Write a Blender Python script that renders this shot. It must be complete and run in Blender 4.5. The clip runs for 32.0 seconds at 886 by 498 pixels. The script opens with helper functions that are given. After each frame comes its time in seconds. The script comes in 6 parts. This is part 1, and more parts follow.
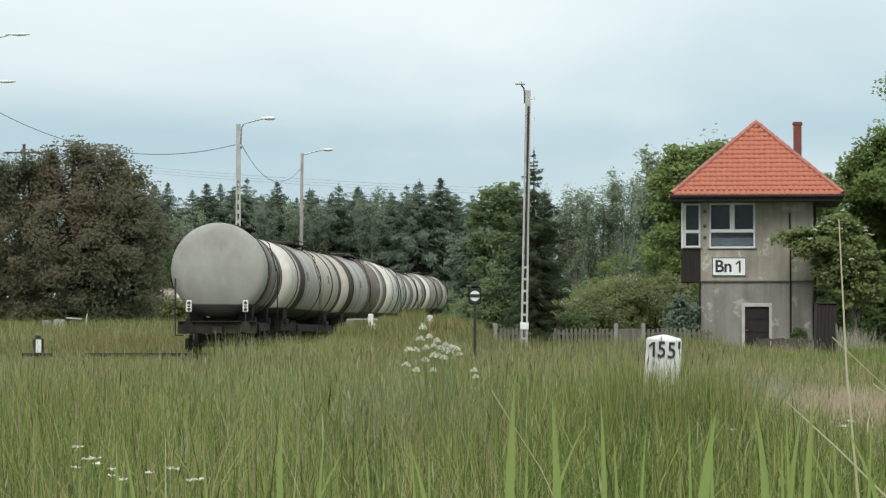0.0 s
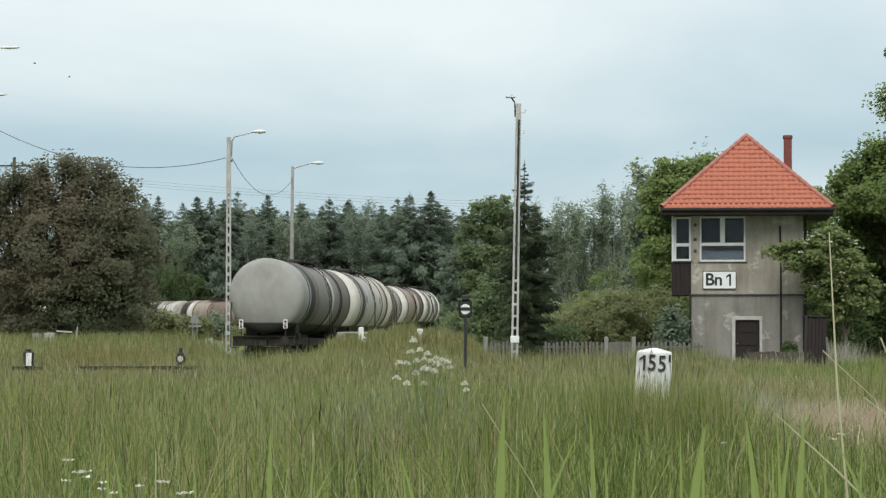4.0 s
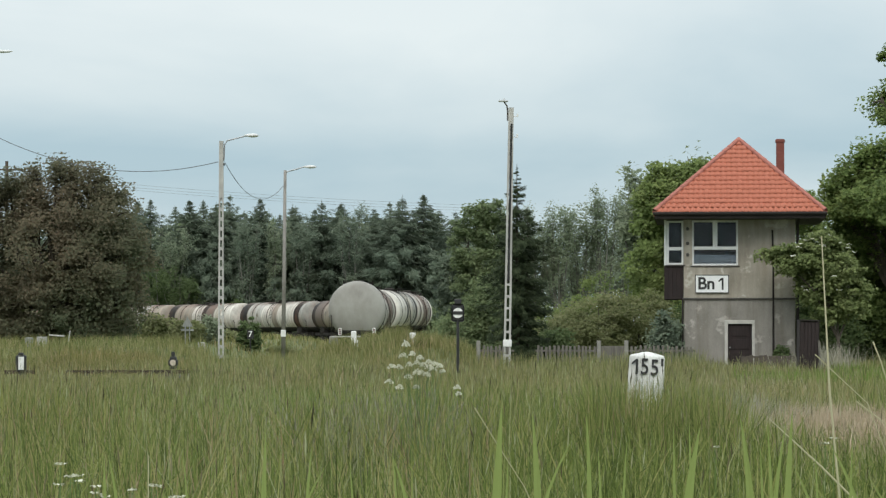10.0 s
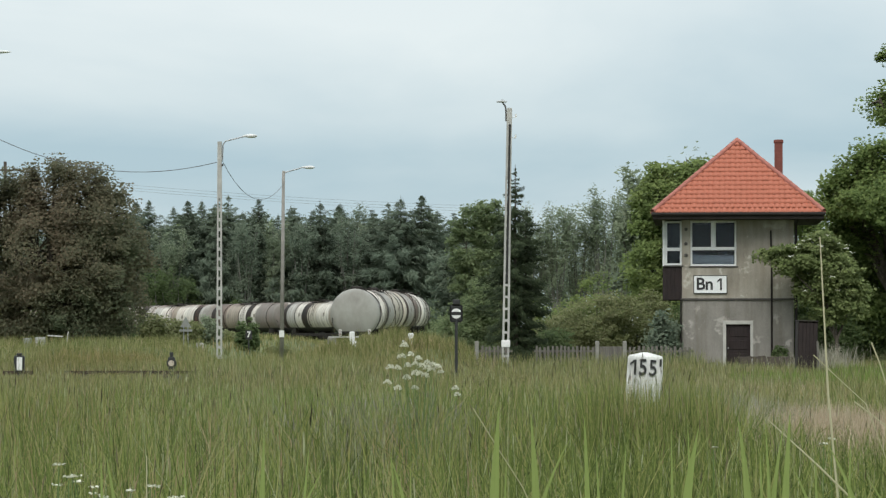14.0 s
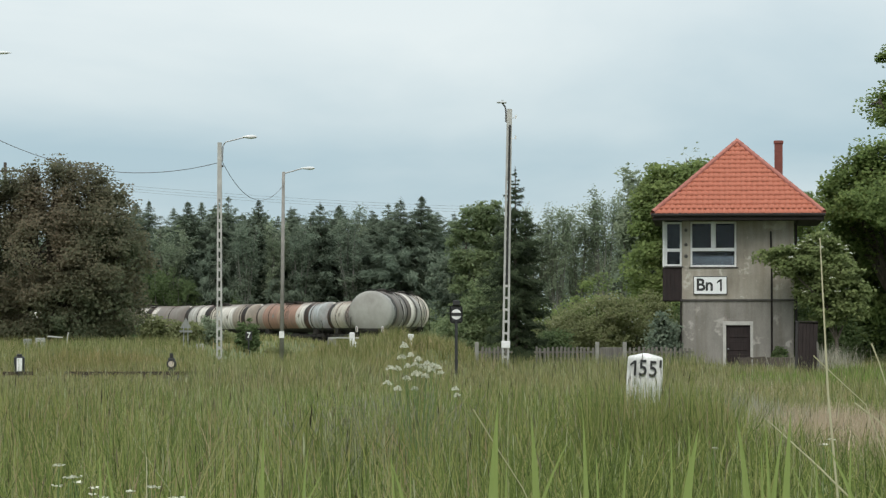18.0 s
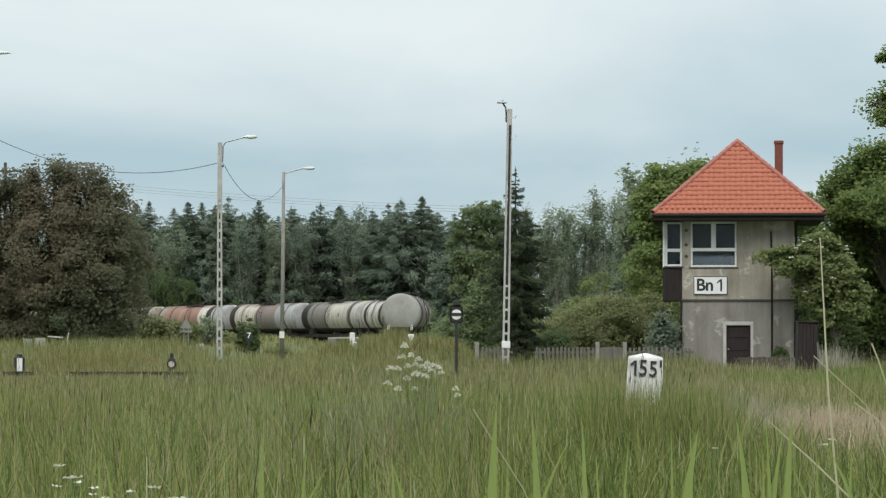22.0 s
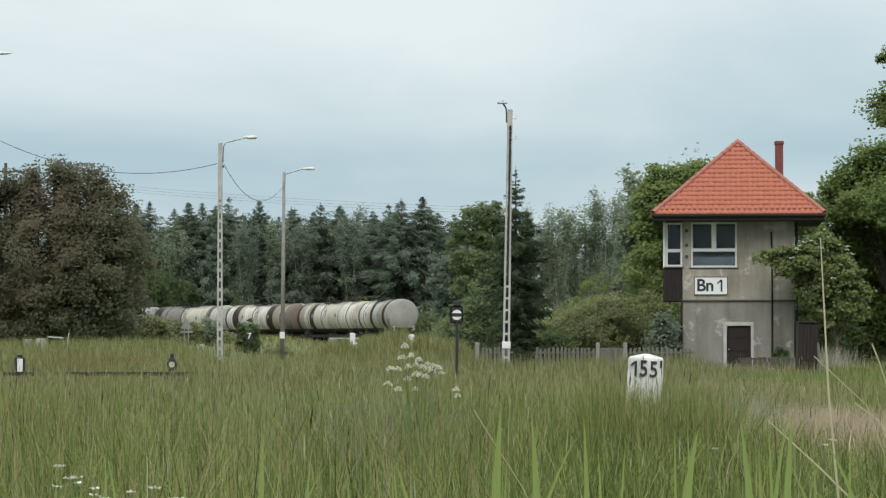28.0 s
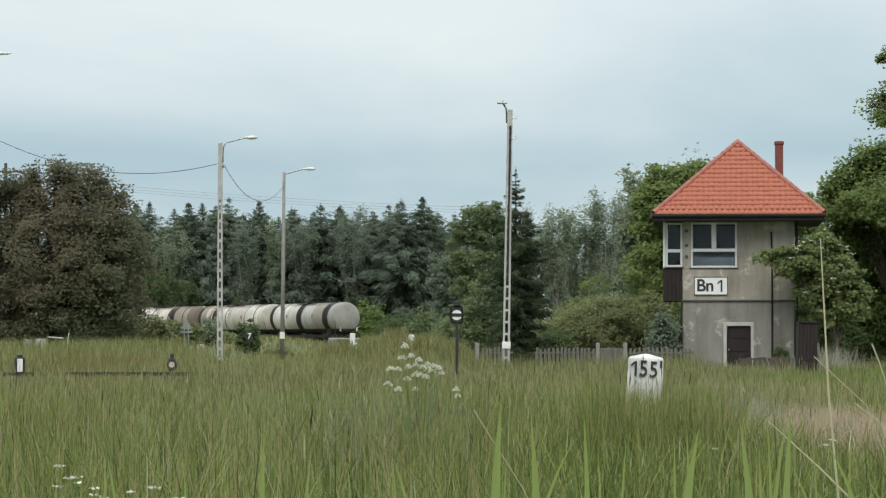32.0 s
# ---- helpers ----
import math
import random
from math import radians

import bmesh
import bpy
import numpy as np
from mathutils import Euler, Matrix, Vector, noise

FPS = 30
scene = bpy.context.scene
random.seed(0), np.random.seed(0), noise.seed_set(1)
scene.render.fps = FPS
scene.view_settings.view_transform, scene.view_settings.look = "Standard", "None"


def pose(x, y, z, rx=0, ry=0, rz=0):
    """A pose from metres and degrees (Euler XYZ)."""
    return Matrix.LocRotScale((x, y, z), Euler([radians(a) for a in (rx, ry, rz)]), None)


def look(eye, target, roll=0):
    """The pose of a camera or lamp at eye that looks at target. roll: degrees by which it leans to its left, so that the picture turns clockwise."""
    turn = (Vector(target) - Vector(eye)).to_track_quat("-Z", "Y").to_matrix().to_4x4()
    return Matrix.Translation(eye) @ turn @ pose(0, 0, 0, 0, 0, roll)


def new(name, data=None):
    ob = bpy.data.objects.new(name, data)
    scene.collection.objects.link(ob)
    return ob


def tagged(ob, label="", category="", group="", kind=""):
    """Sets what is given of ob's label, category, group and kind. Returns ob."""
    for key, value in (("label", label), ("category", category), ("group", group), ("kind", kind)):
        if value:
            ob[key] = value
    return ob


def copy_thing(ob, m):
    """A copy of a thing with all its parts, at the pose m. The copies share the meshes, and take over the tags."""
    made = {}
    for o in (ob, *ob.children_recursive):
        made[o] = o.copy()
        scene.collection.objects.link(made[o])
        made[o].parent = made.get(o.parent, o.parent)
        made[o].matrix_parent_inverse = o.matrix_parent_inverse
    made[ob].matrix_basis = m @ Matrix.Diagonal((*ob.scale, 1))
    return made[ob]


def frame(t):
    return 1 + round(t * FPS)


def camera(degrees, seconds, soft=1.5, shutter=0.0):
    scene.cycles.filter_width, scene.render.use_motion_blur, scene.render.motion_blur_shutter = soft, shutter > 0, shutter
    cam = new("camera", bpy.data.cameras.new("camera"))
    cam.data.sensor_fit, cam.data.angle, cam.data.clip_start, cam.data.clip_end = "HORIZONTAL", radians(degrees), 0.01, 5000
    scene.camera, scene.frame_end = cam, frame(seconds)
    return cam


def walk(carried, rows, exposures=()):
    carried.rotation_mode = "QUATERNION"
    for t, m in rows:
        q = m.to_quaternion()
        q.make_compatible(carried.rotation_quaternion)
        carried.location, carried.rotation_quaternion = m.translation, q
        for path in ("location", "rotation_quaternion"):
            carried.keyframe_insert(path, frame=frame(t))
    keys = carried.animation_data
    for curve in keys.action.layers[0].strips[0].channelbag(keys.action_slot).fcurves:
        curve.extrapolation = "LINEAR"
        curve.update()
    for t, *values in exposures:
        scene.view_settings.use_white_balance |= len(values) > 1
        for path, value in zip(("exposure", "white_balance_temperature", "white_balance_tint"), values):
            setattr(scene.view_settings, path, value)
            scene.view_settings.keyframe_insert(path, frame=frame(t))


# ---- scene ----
EYE = (0.0, 0.0, 1.5)
cam = camera(16.72, 32.0, soft=1.3)


def aim(yaw, pitch):
    """Camera pose: yaw in degrees to the right of +y, pitch in degrees upwards."""
    return pose(*EYE, 90 + pitch, 0, -yaw)


walk(cam, [
    (0.0, aim(-0.3433, 1.1808)), (0.5, aim(-0.3117, 1.2567)), (1.0, aim(-0.2958, 1.2892)), (1.5, aim(-0.2683, 1.3208)),
    (2.0, aim(-0.2467, 1.3533)), (2.5, aim(-0.2150, 1.3667)), (3.0, aim(-0.2042, 1.3958)), (3.5, aim(-0.1825, 1.4175)),
    (5.5, aim(-0.1183, 1.4633)), (6.5, aim(-0.0833, 1.4792)), (8.0, aim(-0.0517, 1.4958)), (9.0, aim(-0.0308, 1.5008)),
    (10.5, aim(-0.0167, 1.5100)), (12.5, aim(0.0042, 1.5150)), (14.5, aim(0.0108, 1.5183)), (17.0, aim(0.0108, 1.5317)),
    (22.0, aim(0.0067, 1.5350)), (25.5, aim(0.0000, 1.5383)), (29.0, aim(0.0000, 1.5442)), (32.0, aim(0.0000, 1.5458)),
], exposures=[(0.0, 0.12), (2.0, 0.11), (3.5, 0.08), (7.0, -0.02), (32.0, -0.03)])

# ---- world, sun ----
world = bpy.data.worlds.new("overcast_sky")
scene.world = world
world.use_nodes = True
wn, wl = world.node_tree.nodes, world.node_tree.links
wn.clear()
w_out = wn.new("ShaderNodeOutputWorld")
sky = wn.new("ShaderNodeTexSky")
sky.sky_type, sky.sun_disc = "NISHITA", False
sky.sun_elevation, sky.sun_rotation = radians(46), radians(186)
bg_sky = wn.new("ShaderNodeBackground")
bg_sky.inputs["Strength"].default_value = 0.10
wl.new(sky.outputs[0], bg_sky.inputs["Color"])
tc = wn.new("ShaderNodeTexCoord")
mp = wn.new("ShaderNodeMapping")
mp.inputs["Scale"].default_value = (1.0, 1.0, 3.2)
mp.inputs["Location"].default_value = (0.35, 0.0, 0.12)
wl.new(tc.outputs["Generated"], mp.inputs["Vector"])
n1 = wn.new("ShaderNodeTexNoise")
n1.inputs["Scale"].default_value, n1.inputs["Detail"].default_value = 5.0, 6.0
n1.inputs["Roughness"].default_value, n1.inputs["Distortion"].default_value = 0.5, 0.3
wl.new(mp.outputs[0], n1.inputs["Vector"])
cr = wn.new("ShaderNodeValToRGB")
cr.color_ramp.elements[0].position, cr.color_ramp.elements[1].position = 0.36, 0.64
cr.color_ramp.elements[0].color = (0.445, 0.60, 0.685, 1)
cr.color_ramp.elements[1].color = (0.845, 0.92, 0.93, 1)
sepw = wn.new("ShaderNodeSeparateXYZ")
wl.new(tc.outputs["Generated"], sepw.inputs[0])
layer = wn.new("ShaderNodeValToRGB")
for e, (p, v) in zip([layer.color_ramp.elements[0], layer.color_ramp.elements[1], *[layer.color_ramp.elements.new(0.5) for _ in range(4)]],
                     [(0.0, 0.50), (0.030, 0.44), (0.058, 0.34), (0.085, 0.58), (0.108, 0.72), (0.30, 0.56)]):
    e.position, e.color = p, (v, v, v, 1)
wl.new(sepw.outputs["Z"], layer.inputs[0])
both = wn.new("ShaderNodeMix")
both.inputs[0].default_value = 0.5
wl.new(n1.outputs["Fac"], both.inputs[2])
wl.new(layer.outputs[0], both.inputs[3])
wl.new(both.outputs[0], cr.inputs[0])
bg_cloud = wn.new("ShaderNodeBackground")
# an overcast sky is brighter towards the zenith
zen = wn.new("ShaderNodeMapRange")
zen.interpolation_type = "SMOOTHSTEP"
for sock, v in zip(("From Min", "From Max", "To Min", "To Max"), (0.12, 0.95, 1.0, 2.0)):
    zen.inputs[sock].default_value = v
wl.new(sepw.outputs["Z"], zen.inputs["Value"])
wl.new(zen.outputs[0], bg_cloud.inputs["Strength"])
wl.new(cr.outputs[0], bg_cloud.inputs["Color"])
w_mix = wn.new("ShaderNodeMixShader")
w_mix.inputs[0].default_value = 0.88
wl.new(bg_sky.outputs[0], w_mix.inputs[1])
wl.new(bg_cloud.outputs[0], w_mix.inputs[2])
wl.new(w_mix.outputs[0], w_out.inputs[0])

sun_data = bpy.data.lights.new("sun", "SUN")
sun_data.energy, sun_data.angle, sun_data.color = 1.9, radians(40), (1.0, 0.96, 0.9)
sun = new("sun", sun_data)
sun.matrix_world = look((-8, -62, 75), (0, 10, 0))


# ---- materials ----
def nodes_of(name, rough=0.7, metal=0.0):
    m = bpy.data.materials.new(name)
    m.use_nodes = True
    n, l = m.node_tree.nodes, m.node_tree.links
    b = n["Principled BSDF"]
    b.inputs["Roughness"].default_value, b.inputs["Metallic"].default_value = rough, metal
    return m, n, l, b


def noise_node(n, l, scale, detail=4.0, stretch=(1, 1, 1), rough=0.55):
    c, mpn, t = n.new("ShaderNodeTexCoord"), n.new("ShaderNodeMapping"), n.new("ShaderNodeTexNoise")
    mpn.inputs["Scale"].default_value = stretch
    t.inputs["Scale"].default_value, t.inputs["Detail"].default_value = scale, detail
    t.inputs["Roughness"].default_value = rough
    l.new(c.outputs["Object"], mpn.inputs["Vector"])
    l.new(mpn.outputs[0], t.inputs["Vector"])
    return t


def ramp(n, l, fac, stops):
    r = n.new("ShaderNodeValToRGB")
    els = r.color_ramp.elements
    while len(els) < len(stops):
        els.new(0.5)
    for e, (p, c) in zip(els, stops):
        e.position, e.color = p, (*c, 1)
    l.new(fac, r.inputs[0])
    return r


def mixed(n, l, fac, a, b, how="MIX"):
    """Colour mix; fac, a, b are sockets or values."""
    m = n.new("ShaderNodeMix")
    m.data_type, m.blend_type = "RGBA", how
    for sock, v in ((m.inputs[0], fac), (m.inputs[6], a), (m.inputs[7], b)):
        if isinstance(v, bpy.types.NodeSocket):
            l.new(v, sock)
        elif isinstance(v, (int, float)):
            sock.default_value = v
        else:
            sock.default_value = (*v, 1)
    return m.outputs[2]


def bumped(n, l, b, height, strength, dist=0.01):
    k = n.new("ShaderNodeBump")
    k.inputs["Strength"].default_value, k.inputs["Distance"].default_value = strength, dist
    l.new(height, k.inputs["Height"])
    l.new(k.outputs[0], b.inputs["Normal"])


def surface(name, dark, light, scale=3.0, rough=0.7, metal=0.0, stretch=(1, 1, 1), bump=0.2, fine=40.0, dist=0.01):
    """A surface of two tones at a coarse scale, a fine grain over it and a little relief."""
    m, n, l, b = nodes_of(name, rough, metal)
    a, g = noise_node(n, l, scale, 5, stretch), noise_node(n, l, fine, 3, stretch)
    base = ramp(n, l, a.outputs["Fac"], [(0.3, dark), (0.7, light)]).outputs[0]
    grain = ramp(n, l, g.outputs["Fac"], [(0.25, (0.72, 0.72, 0.72)), (0.75, (1.0, 1.0, 1.0))]).outputs[0]
    l.new(mixed(n, l, 1.0, base, grain, "MULTIPLY"), b.inputs["Base Color"])
    bumped(n, l, b, g.outputs["Fac"], bump, dist)
    return m


def leafy(name, stops, translucent=0.3, rough=0.55, patch=0.6, patch_tint=(0.7, 0.75, 0.6)):
    """Leaves or blades: each island its own tone, with patches over the whole plant."""
    m, n, l, b = nodes_of(name, rough)
    g = n.new("ShaderNodeNewGeometry")
    col = ramp(n, l, g.outputs["Random Per Island"], stops).outputs[0]
    a = noise_node(n, l, patch, 4)
    f = ramp(n, l, a.outputs["Fac"], [(0.35, (0, 0, 0)), (0.65, (1, 1, 1))]).outputs[0]
    tint = mixed(n, l, 1.0, col, patch_tint, "MULTIPLY")
    col = mixed(n, l, f, col, tint)
    l.new(col, b.inputs["Base Color"])
    b.inputs["Specular IOR Level"].default_value = 0.08
    t = n.new("ShaderNodeBsdfTranslucent")
    l.new(col, t.inputs["Color"])
    s = n.new("ShaderNodeMixShader")
    s.inputs[0].default_value = translucent
    l.new(b.outputs[0], s.inputs[1])
    l.new(t.outputs[0], s.inputs[2])
    l.new(s.outputs[0], n["Material Output"].inputs[0])
    return m


def plain(name, col, rough=0.6, metal=0.0, vary=0.8, scale=6.0):
    return surface(name, tuple(c * vary for c in col), col, scale, rough, metal, bump=0.05)


M = {}
M["ground"] = surface("meadow_soil", (0.085, 0.11, 0.035), (0.16, 0.18, 0.07), 0.15, 0.95, fine=3.0, bump=0.6, dist=0.05)
M["grass"] = leafy("meadow_grass_blades", [(0.0, (0.053, 0.081, 0.025)), (0.25, (0.113, 0.163, 0.049)), (0.5, (0.179, 0.238, 0.073)), (0.72, (0.236, 0.291, 0.099)), (0.86, (0.326, 0.344, 0.150)), (0.95, (0.273, 0.218, 0.136)), (1.0, (0.420, 0.373, 0.235))], 0.35, 0.6, 0.25, (1.04, 0.88, 0.82))
M["grass_far"] = leafy("yard_grass_blades", [(0.0, (0.080, 0.102, 0.039)), (0.3, (0.155, 0.189, 0.068)), (0.6, (0.215, 0.247, 0.097)), (0.85, (0.290, 0.301, 0.145)), (1.0, (0.400, 0.349, 0.223))], 0.35, 0.6, 0.12, (1.06, 0.86, 0.84))
M["seed"] = leafy("seed_heads", [(0.0, (0.095, 0.080, 0.052)), (0.4, (0.180, 0.159, 0.100)), (0.75, (0.285, 0.276, 0.162)), (1.0, (0.437, 0.445, 0.294))], 0.25, 0.8, 0.4)
M["reed"] = leafy("broad_blades", [(0.0, (0.225, 0.280, 0.093)), (0.5, (0.282, 0.339, 0.117)), (1.0, (0.342, 0.384, 0.142))], 0.35, 0.45, 3.0, (0.88, 0.93, 0.85))
M["straw"] = leafy("dry_straw", [(0.0, (0.306, 0.243, 0.162)), (0.5, (0.414, 0.342, 0.243)), (1.0, (0.522, 0.450, 0.342))], 0.2, 0.8, 2.0, (0.9, 0.85, 0.8))
M["grey_straw"] = leafy("grey_bleached_straw", [(0.0, (0.20, 0.20, 0.15)), (0.5, (0.30, 0.29, 0.23)), (1.0, (0.44, 0.42, 0.35))], 0.2, 0.8, 2.0, (0.9, 0.88, 0.84))
M["petal"] = plain("white_petals", (0.70, 0.70, 0.57), 0.7, vary=0.9)
M["stem"] = plain("green_stem", (0.12, 0.19, 0.05), 0.6)
M["bark"] = surface("bark", (0.05, 0.04, 0.03), (0.13, 0.11, 0.085), 4.0, 0.9, stretch=(3, 3, 0.6), bump=0.8, fine=20, dist=0.03)
M["maple"] = leafy("purple_maple_leaves", [(0.0, (0.145, 0.134, 0.090)), (0.4, (0.188, 0.166, 0.110)), (0.8, (0.230, 0.189, 0.130)), (1.0, (0.269, 0.210, 0.147))], 0.58, 0.6, 0.22, (0.64, 0.88, 0.76))
M["oak"] = leafy("green_leaves", [(0.0, (0.119, 0.166, 0.056)), (0.5, (0.188, 0.248, 0.082)), (1.0, (0.285, 0.345, 0.122))], 0.58, 0.6, 0.35, (0.80, 0.86, 0.86))
M["elder"] = leafy("elder_leaves", [(0.0, (0.120, 0.150, 0.060)), (0.5, (0.190, 0.228, 0.090)), (1.0, (0.270, 0.305, 0.135))], 0.45, 0.6, 0.8, (0.85, 0.9, 0.85))
M["lilac"] = leafy("shrub_leaves", [(0.0, (0.068, 0.100, 0.043)), (0.5, (0.106, 0.146, 0.061)), (1.0, (0.162, 0.204, 0.098))], 0.42, 0.6, 0.6, (0.8, 0.85, 0.75))
# willow green, lightened and greyed to carry haze in its colour
M["willow"] = leafy("hazed_willow_leaves", [(0.0, (0.17, 0.205, 0.13)), (0.5, (0.235, 0.275, 0.18)), (1.0, (0.31, 0.345, 0.24))], 0.5, 0.6, 0.2, (0.82, 0.88, 0.88))
M["olive"] = leafy("olive_shrub_leaves", [(0.0, (0.145, 0.162, 0.074)), (0.5, (0.208, 0.224, 0.104)), (1.0, (0.295, 0.292, 0.168))], 0.55, 0.6, 0.5, (0.82, 0.88, 0.78))
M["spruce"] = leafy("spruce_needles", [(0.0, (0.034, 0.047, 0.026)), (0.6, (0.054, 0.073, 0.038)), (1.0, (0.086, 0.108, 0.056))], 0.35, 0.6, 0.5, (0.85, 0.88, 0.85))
# distance haze is put into these pale grey-green needle colours
M["pine"] = leafy("hazed_conifer_needles", [(0.0, (0.110, 0.140, 0.100)), (0.6, (0.155, 0.190, 0.137)), (1.0, (0.210, 0.246, 0.182))], 0.45, 0.8, 0.1, (0.82, 0.87, 0.88))
M["steel"] = surface("dark_dirty_steel", (0.018, 0.016, 0.014), (0.052, 0.046, 0.040), 2.0, 0.85, 0.0, bump=0.3)
M["steel"].node_tree.nodes["Principled BSDF"].inputs["Specular IOR Level"].default_value = 0.15
M["rust"] = surface("rusty_rail", (0.025, 0.018, 0.014), (0.07, 0.045, 0.03), 3.0, 0.85, 0.1)
M["sleeper"] = surface("old_sleeper_wood", (0.05, 0.04, 0.032), (0.12, 0.10, 0.08), 3.0, 0.9)
M["ballast"] = surface("weedy_ballast", (0.07, 0.075, 0.04), (0.17, 0.155, 0.11), 0.8, 0.95, fine=9, bump=1.0, dist=0.04)
M["concrete"] = surface("weathered_concrete", (0.33, 0.33, 0.31), (0.52, 0.51, 0.48), 1.5, 0.9)
M["galv"] = surface("galvanised_steel", (0.30, 0.31, 0.32), (0.45, 0.46, 0.47), 2.0, 0.5, 0.5)
M["black"] = plain("black_paint", (0.02, 0.02, 0.02), 0.5)
M["enamel"] = surface("white_enamel", (0.82, 0.83, 0.83), (0.88, 0.89, 0.89), 4.0, 0.4, bump=0.03)
M["white"] = surface("white_paint", (0.66, 0.66, 0.64), (0.82, 0.82, 0.80), 4.0, 0.6, bump=0.05)
M["lens"] = plain("frosted_lens", (0.55, 0.57, 0.58), 0.3)
M["wire"] = plain("cable", (0.13, 0.14, 0.15), 0.6)
M["pole_grey"] = surface("old_grey_pole", (0.20, 0.19, 0.17), (0.30, 0.285, 0.26), 2.0, 0.9)
M["stalk"] = leafy("bleached_stalk", [(0.0, (0.50, 0.45, 0.33)), (1.0, (0.62, 0.57, 0.44))], 0.15, 0.7)
M["lamp_cover"] = plain("white_lamp_cover", (0.72, 0.73, 0.72), 0.35)
M["pale_bark"] = surface("pale_bark", (0.11, 0.105, 0.09), (0.24, 0.23, 0.205), 2.0, 0.9, stretch=(2, 2, 0.4), bump=0.5)
# the next two greens have aerial haze mixed into their tones
M["haze_scrub"] = leafy("hazed_tree_leaves", [(0.0, (0.13, 0.17, 0.12)), (0.5, (0.19, 0.23, 0.165)), (1.0, (0.25, 0.29, 0.21))], 0.5, 0.6, 0.2, (0.85, 0.9, 0.9))
M["hazy"] = leafy("hazed_green_leaves", [(0.0, (0.131, 0.174, 0.084)), (0.5, (0.194, 0.240, 0.120)), (1.0, (0.263, 0.306, 0.162))], 0.55, 0.6, 0.2, (0.85, 0.9, 0.9))
M["lime"] = leafy("yellow_green_leaves", [(0.0, (0.145, 0.190, 0.064)), (0.5, (0.212, 0.264, 0.093)), (1.0, (0.305, 0.358, 0.135))], 0.55, 0.6, 0.35, (0.80, 0.87, 0.85))


# ---- mesh helpers ----
def mesh_of(name, bm, mats, smooth=False):
    me = bpy.data.meshes.new(name)
    bm.to_mesh(me)
    bm.free()
    for m in (mats if isinstance(mats, (list, tuple)) else [mats]):
        me.materials.append(m)
    if smooth:
        me.polygons.foreach_set("use_smooth", [True] * len(me.polygons))
    return me


def part(name, bm, material, parent=None, label="", smooth=False):
    ob = new(name, mesh_of(name, bm, material, smooth))
    ob.parent = parent
    return tagged(ob, label) if label else ob


def thing(name, label, category, m=None, group="", kind=""):
    ob = new(name)
    ob.empty_display_size = 0.2
    if m is not None:
        ob.matrix_basis = m
    return tagged(ob, label, category, group, kind)


def box(bm, lo, hi, bevel=0.0, turn=None):
    """A box from lo to hi, with bevelled edges if asked."""
    lo, hi = Vector(lo), Vector(hi)
    r = bmesh.ops.create_cube(bm, size=1)
    vs = r["verts"]
    for v in vs:
        v.co = Vector([(lo[i] + hi[i]) / 2 + v.co[i] * (hi[i] - lo[i]) for i in range(3)])
    if turn is not None:
        for v in vs:
            v.co = turn @ v.co
    if bevel:
        es = list({e for v in vs for e in v.link_edges})
        bmesh.ops.bevel(bm, geom=es, offset=bevel, segments=1, affect="EDGES")
    return bm


def rod(bm, a, b, r0, r1=None, sides=8, caps=True):
    """A tapered round bar from a to b."""
    a, b = Vector(a), Vector(b)
    r1 = r0 if r1 is None else r1
    q = (b - a).to_track_quat("Z", "Y").to_matrix()
    rings = []
    for c, r in ((a, r0), (b, r1)):
        rings.append([bm.verts.new(c + q @ Vector((r * math.cos(2 * math.pi * i / sides), r * math.sin(2 * math.pi * i / sides), 0))) for i in range(sides)])
    for i in range(sides):
        j = (i + 1) % sides
        bm.faces.new((rings[0][i], rings[0][j], rings[1][j], rings[1][i]))
    if caps:
        bm.faces.new(rings[0][::-1])
        bm.faces.new(rings[1])
    return bm


def pipe(bm, pts, r, sides=6):
    """A bent round bar through pts; r is one radius or one for each point."""
    pts = [Vector(p) for p in pts]
    rs = r if isinstance(r, (list, tuple)) else [r] * len(pts)
    rings = []
    for k, p in enumerate(pts):
        d = (pts[min(k + 1, len(pts) - 1)] - pts[max(k - 1, 0)]).normalized()
        q = d.to_track_quat("Z", "Y").to_matrix()
        rings.append([bm.verts.new(p + q @ Vector((rs[k] * math.cos(2 * math.pi * i / sides), rs[k] * math.sin(2 * math.pi * i / sides), 0))) for i in range(sides)])
    for a, b in zip(rings, rings[1:]):
        for i in range(sides):
            j = (i + 1) % sides
            bm.faces.new((a[i], a[j], b[j], b[i]))
    bm.faces.new(rings[0][::-1])
    bm.faces.new(rings[-1])
    return bm


def lathe_x(bm, prof, sides=32):
    """Turn a profile of (x, radius) round the x axis."""
    rings = []
    for x, r in prof:
        if r < 1e-5:
            rings.append([bm.verts.new((x, 0, 0))])
        else:
            rings.append([bm.verts.new((x, r * math.cos(2 * math.pi * i / sides), r * math.sin(2 * math.pi * i / sides))) for i in range(sides)])
    for a, b in zip(rings, rings[1:]):
        for i in range(sides):
            j = (i + 1) % sides
            f = [a[i % len(a)], a[j % len(a)], b[j % len(b)], b[i % len(b)]]
            f = list(dict.fromkeys(f))
            if len(f) > 2:
                bm.faces.new(f)
    bmesh.ops.recalc_face_normals(bm, faces=bm.faces)
    return bm


def B():
    return bmesh.new()


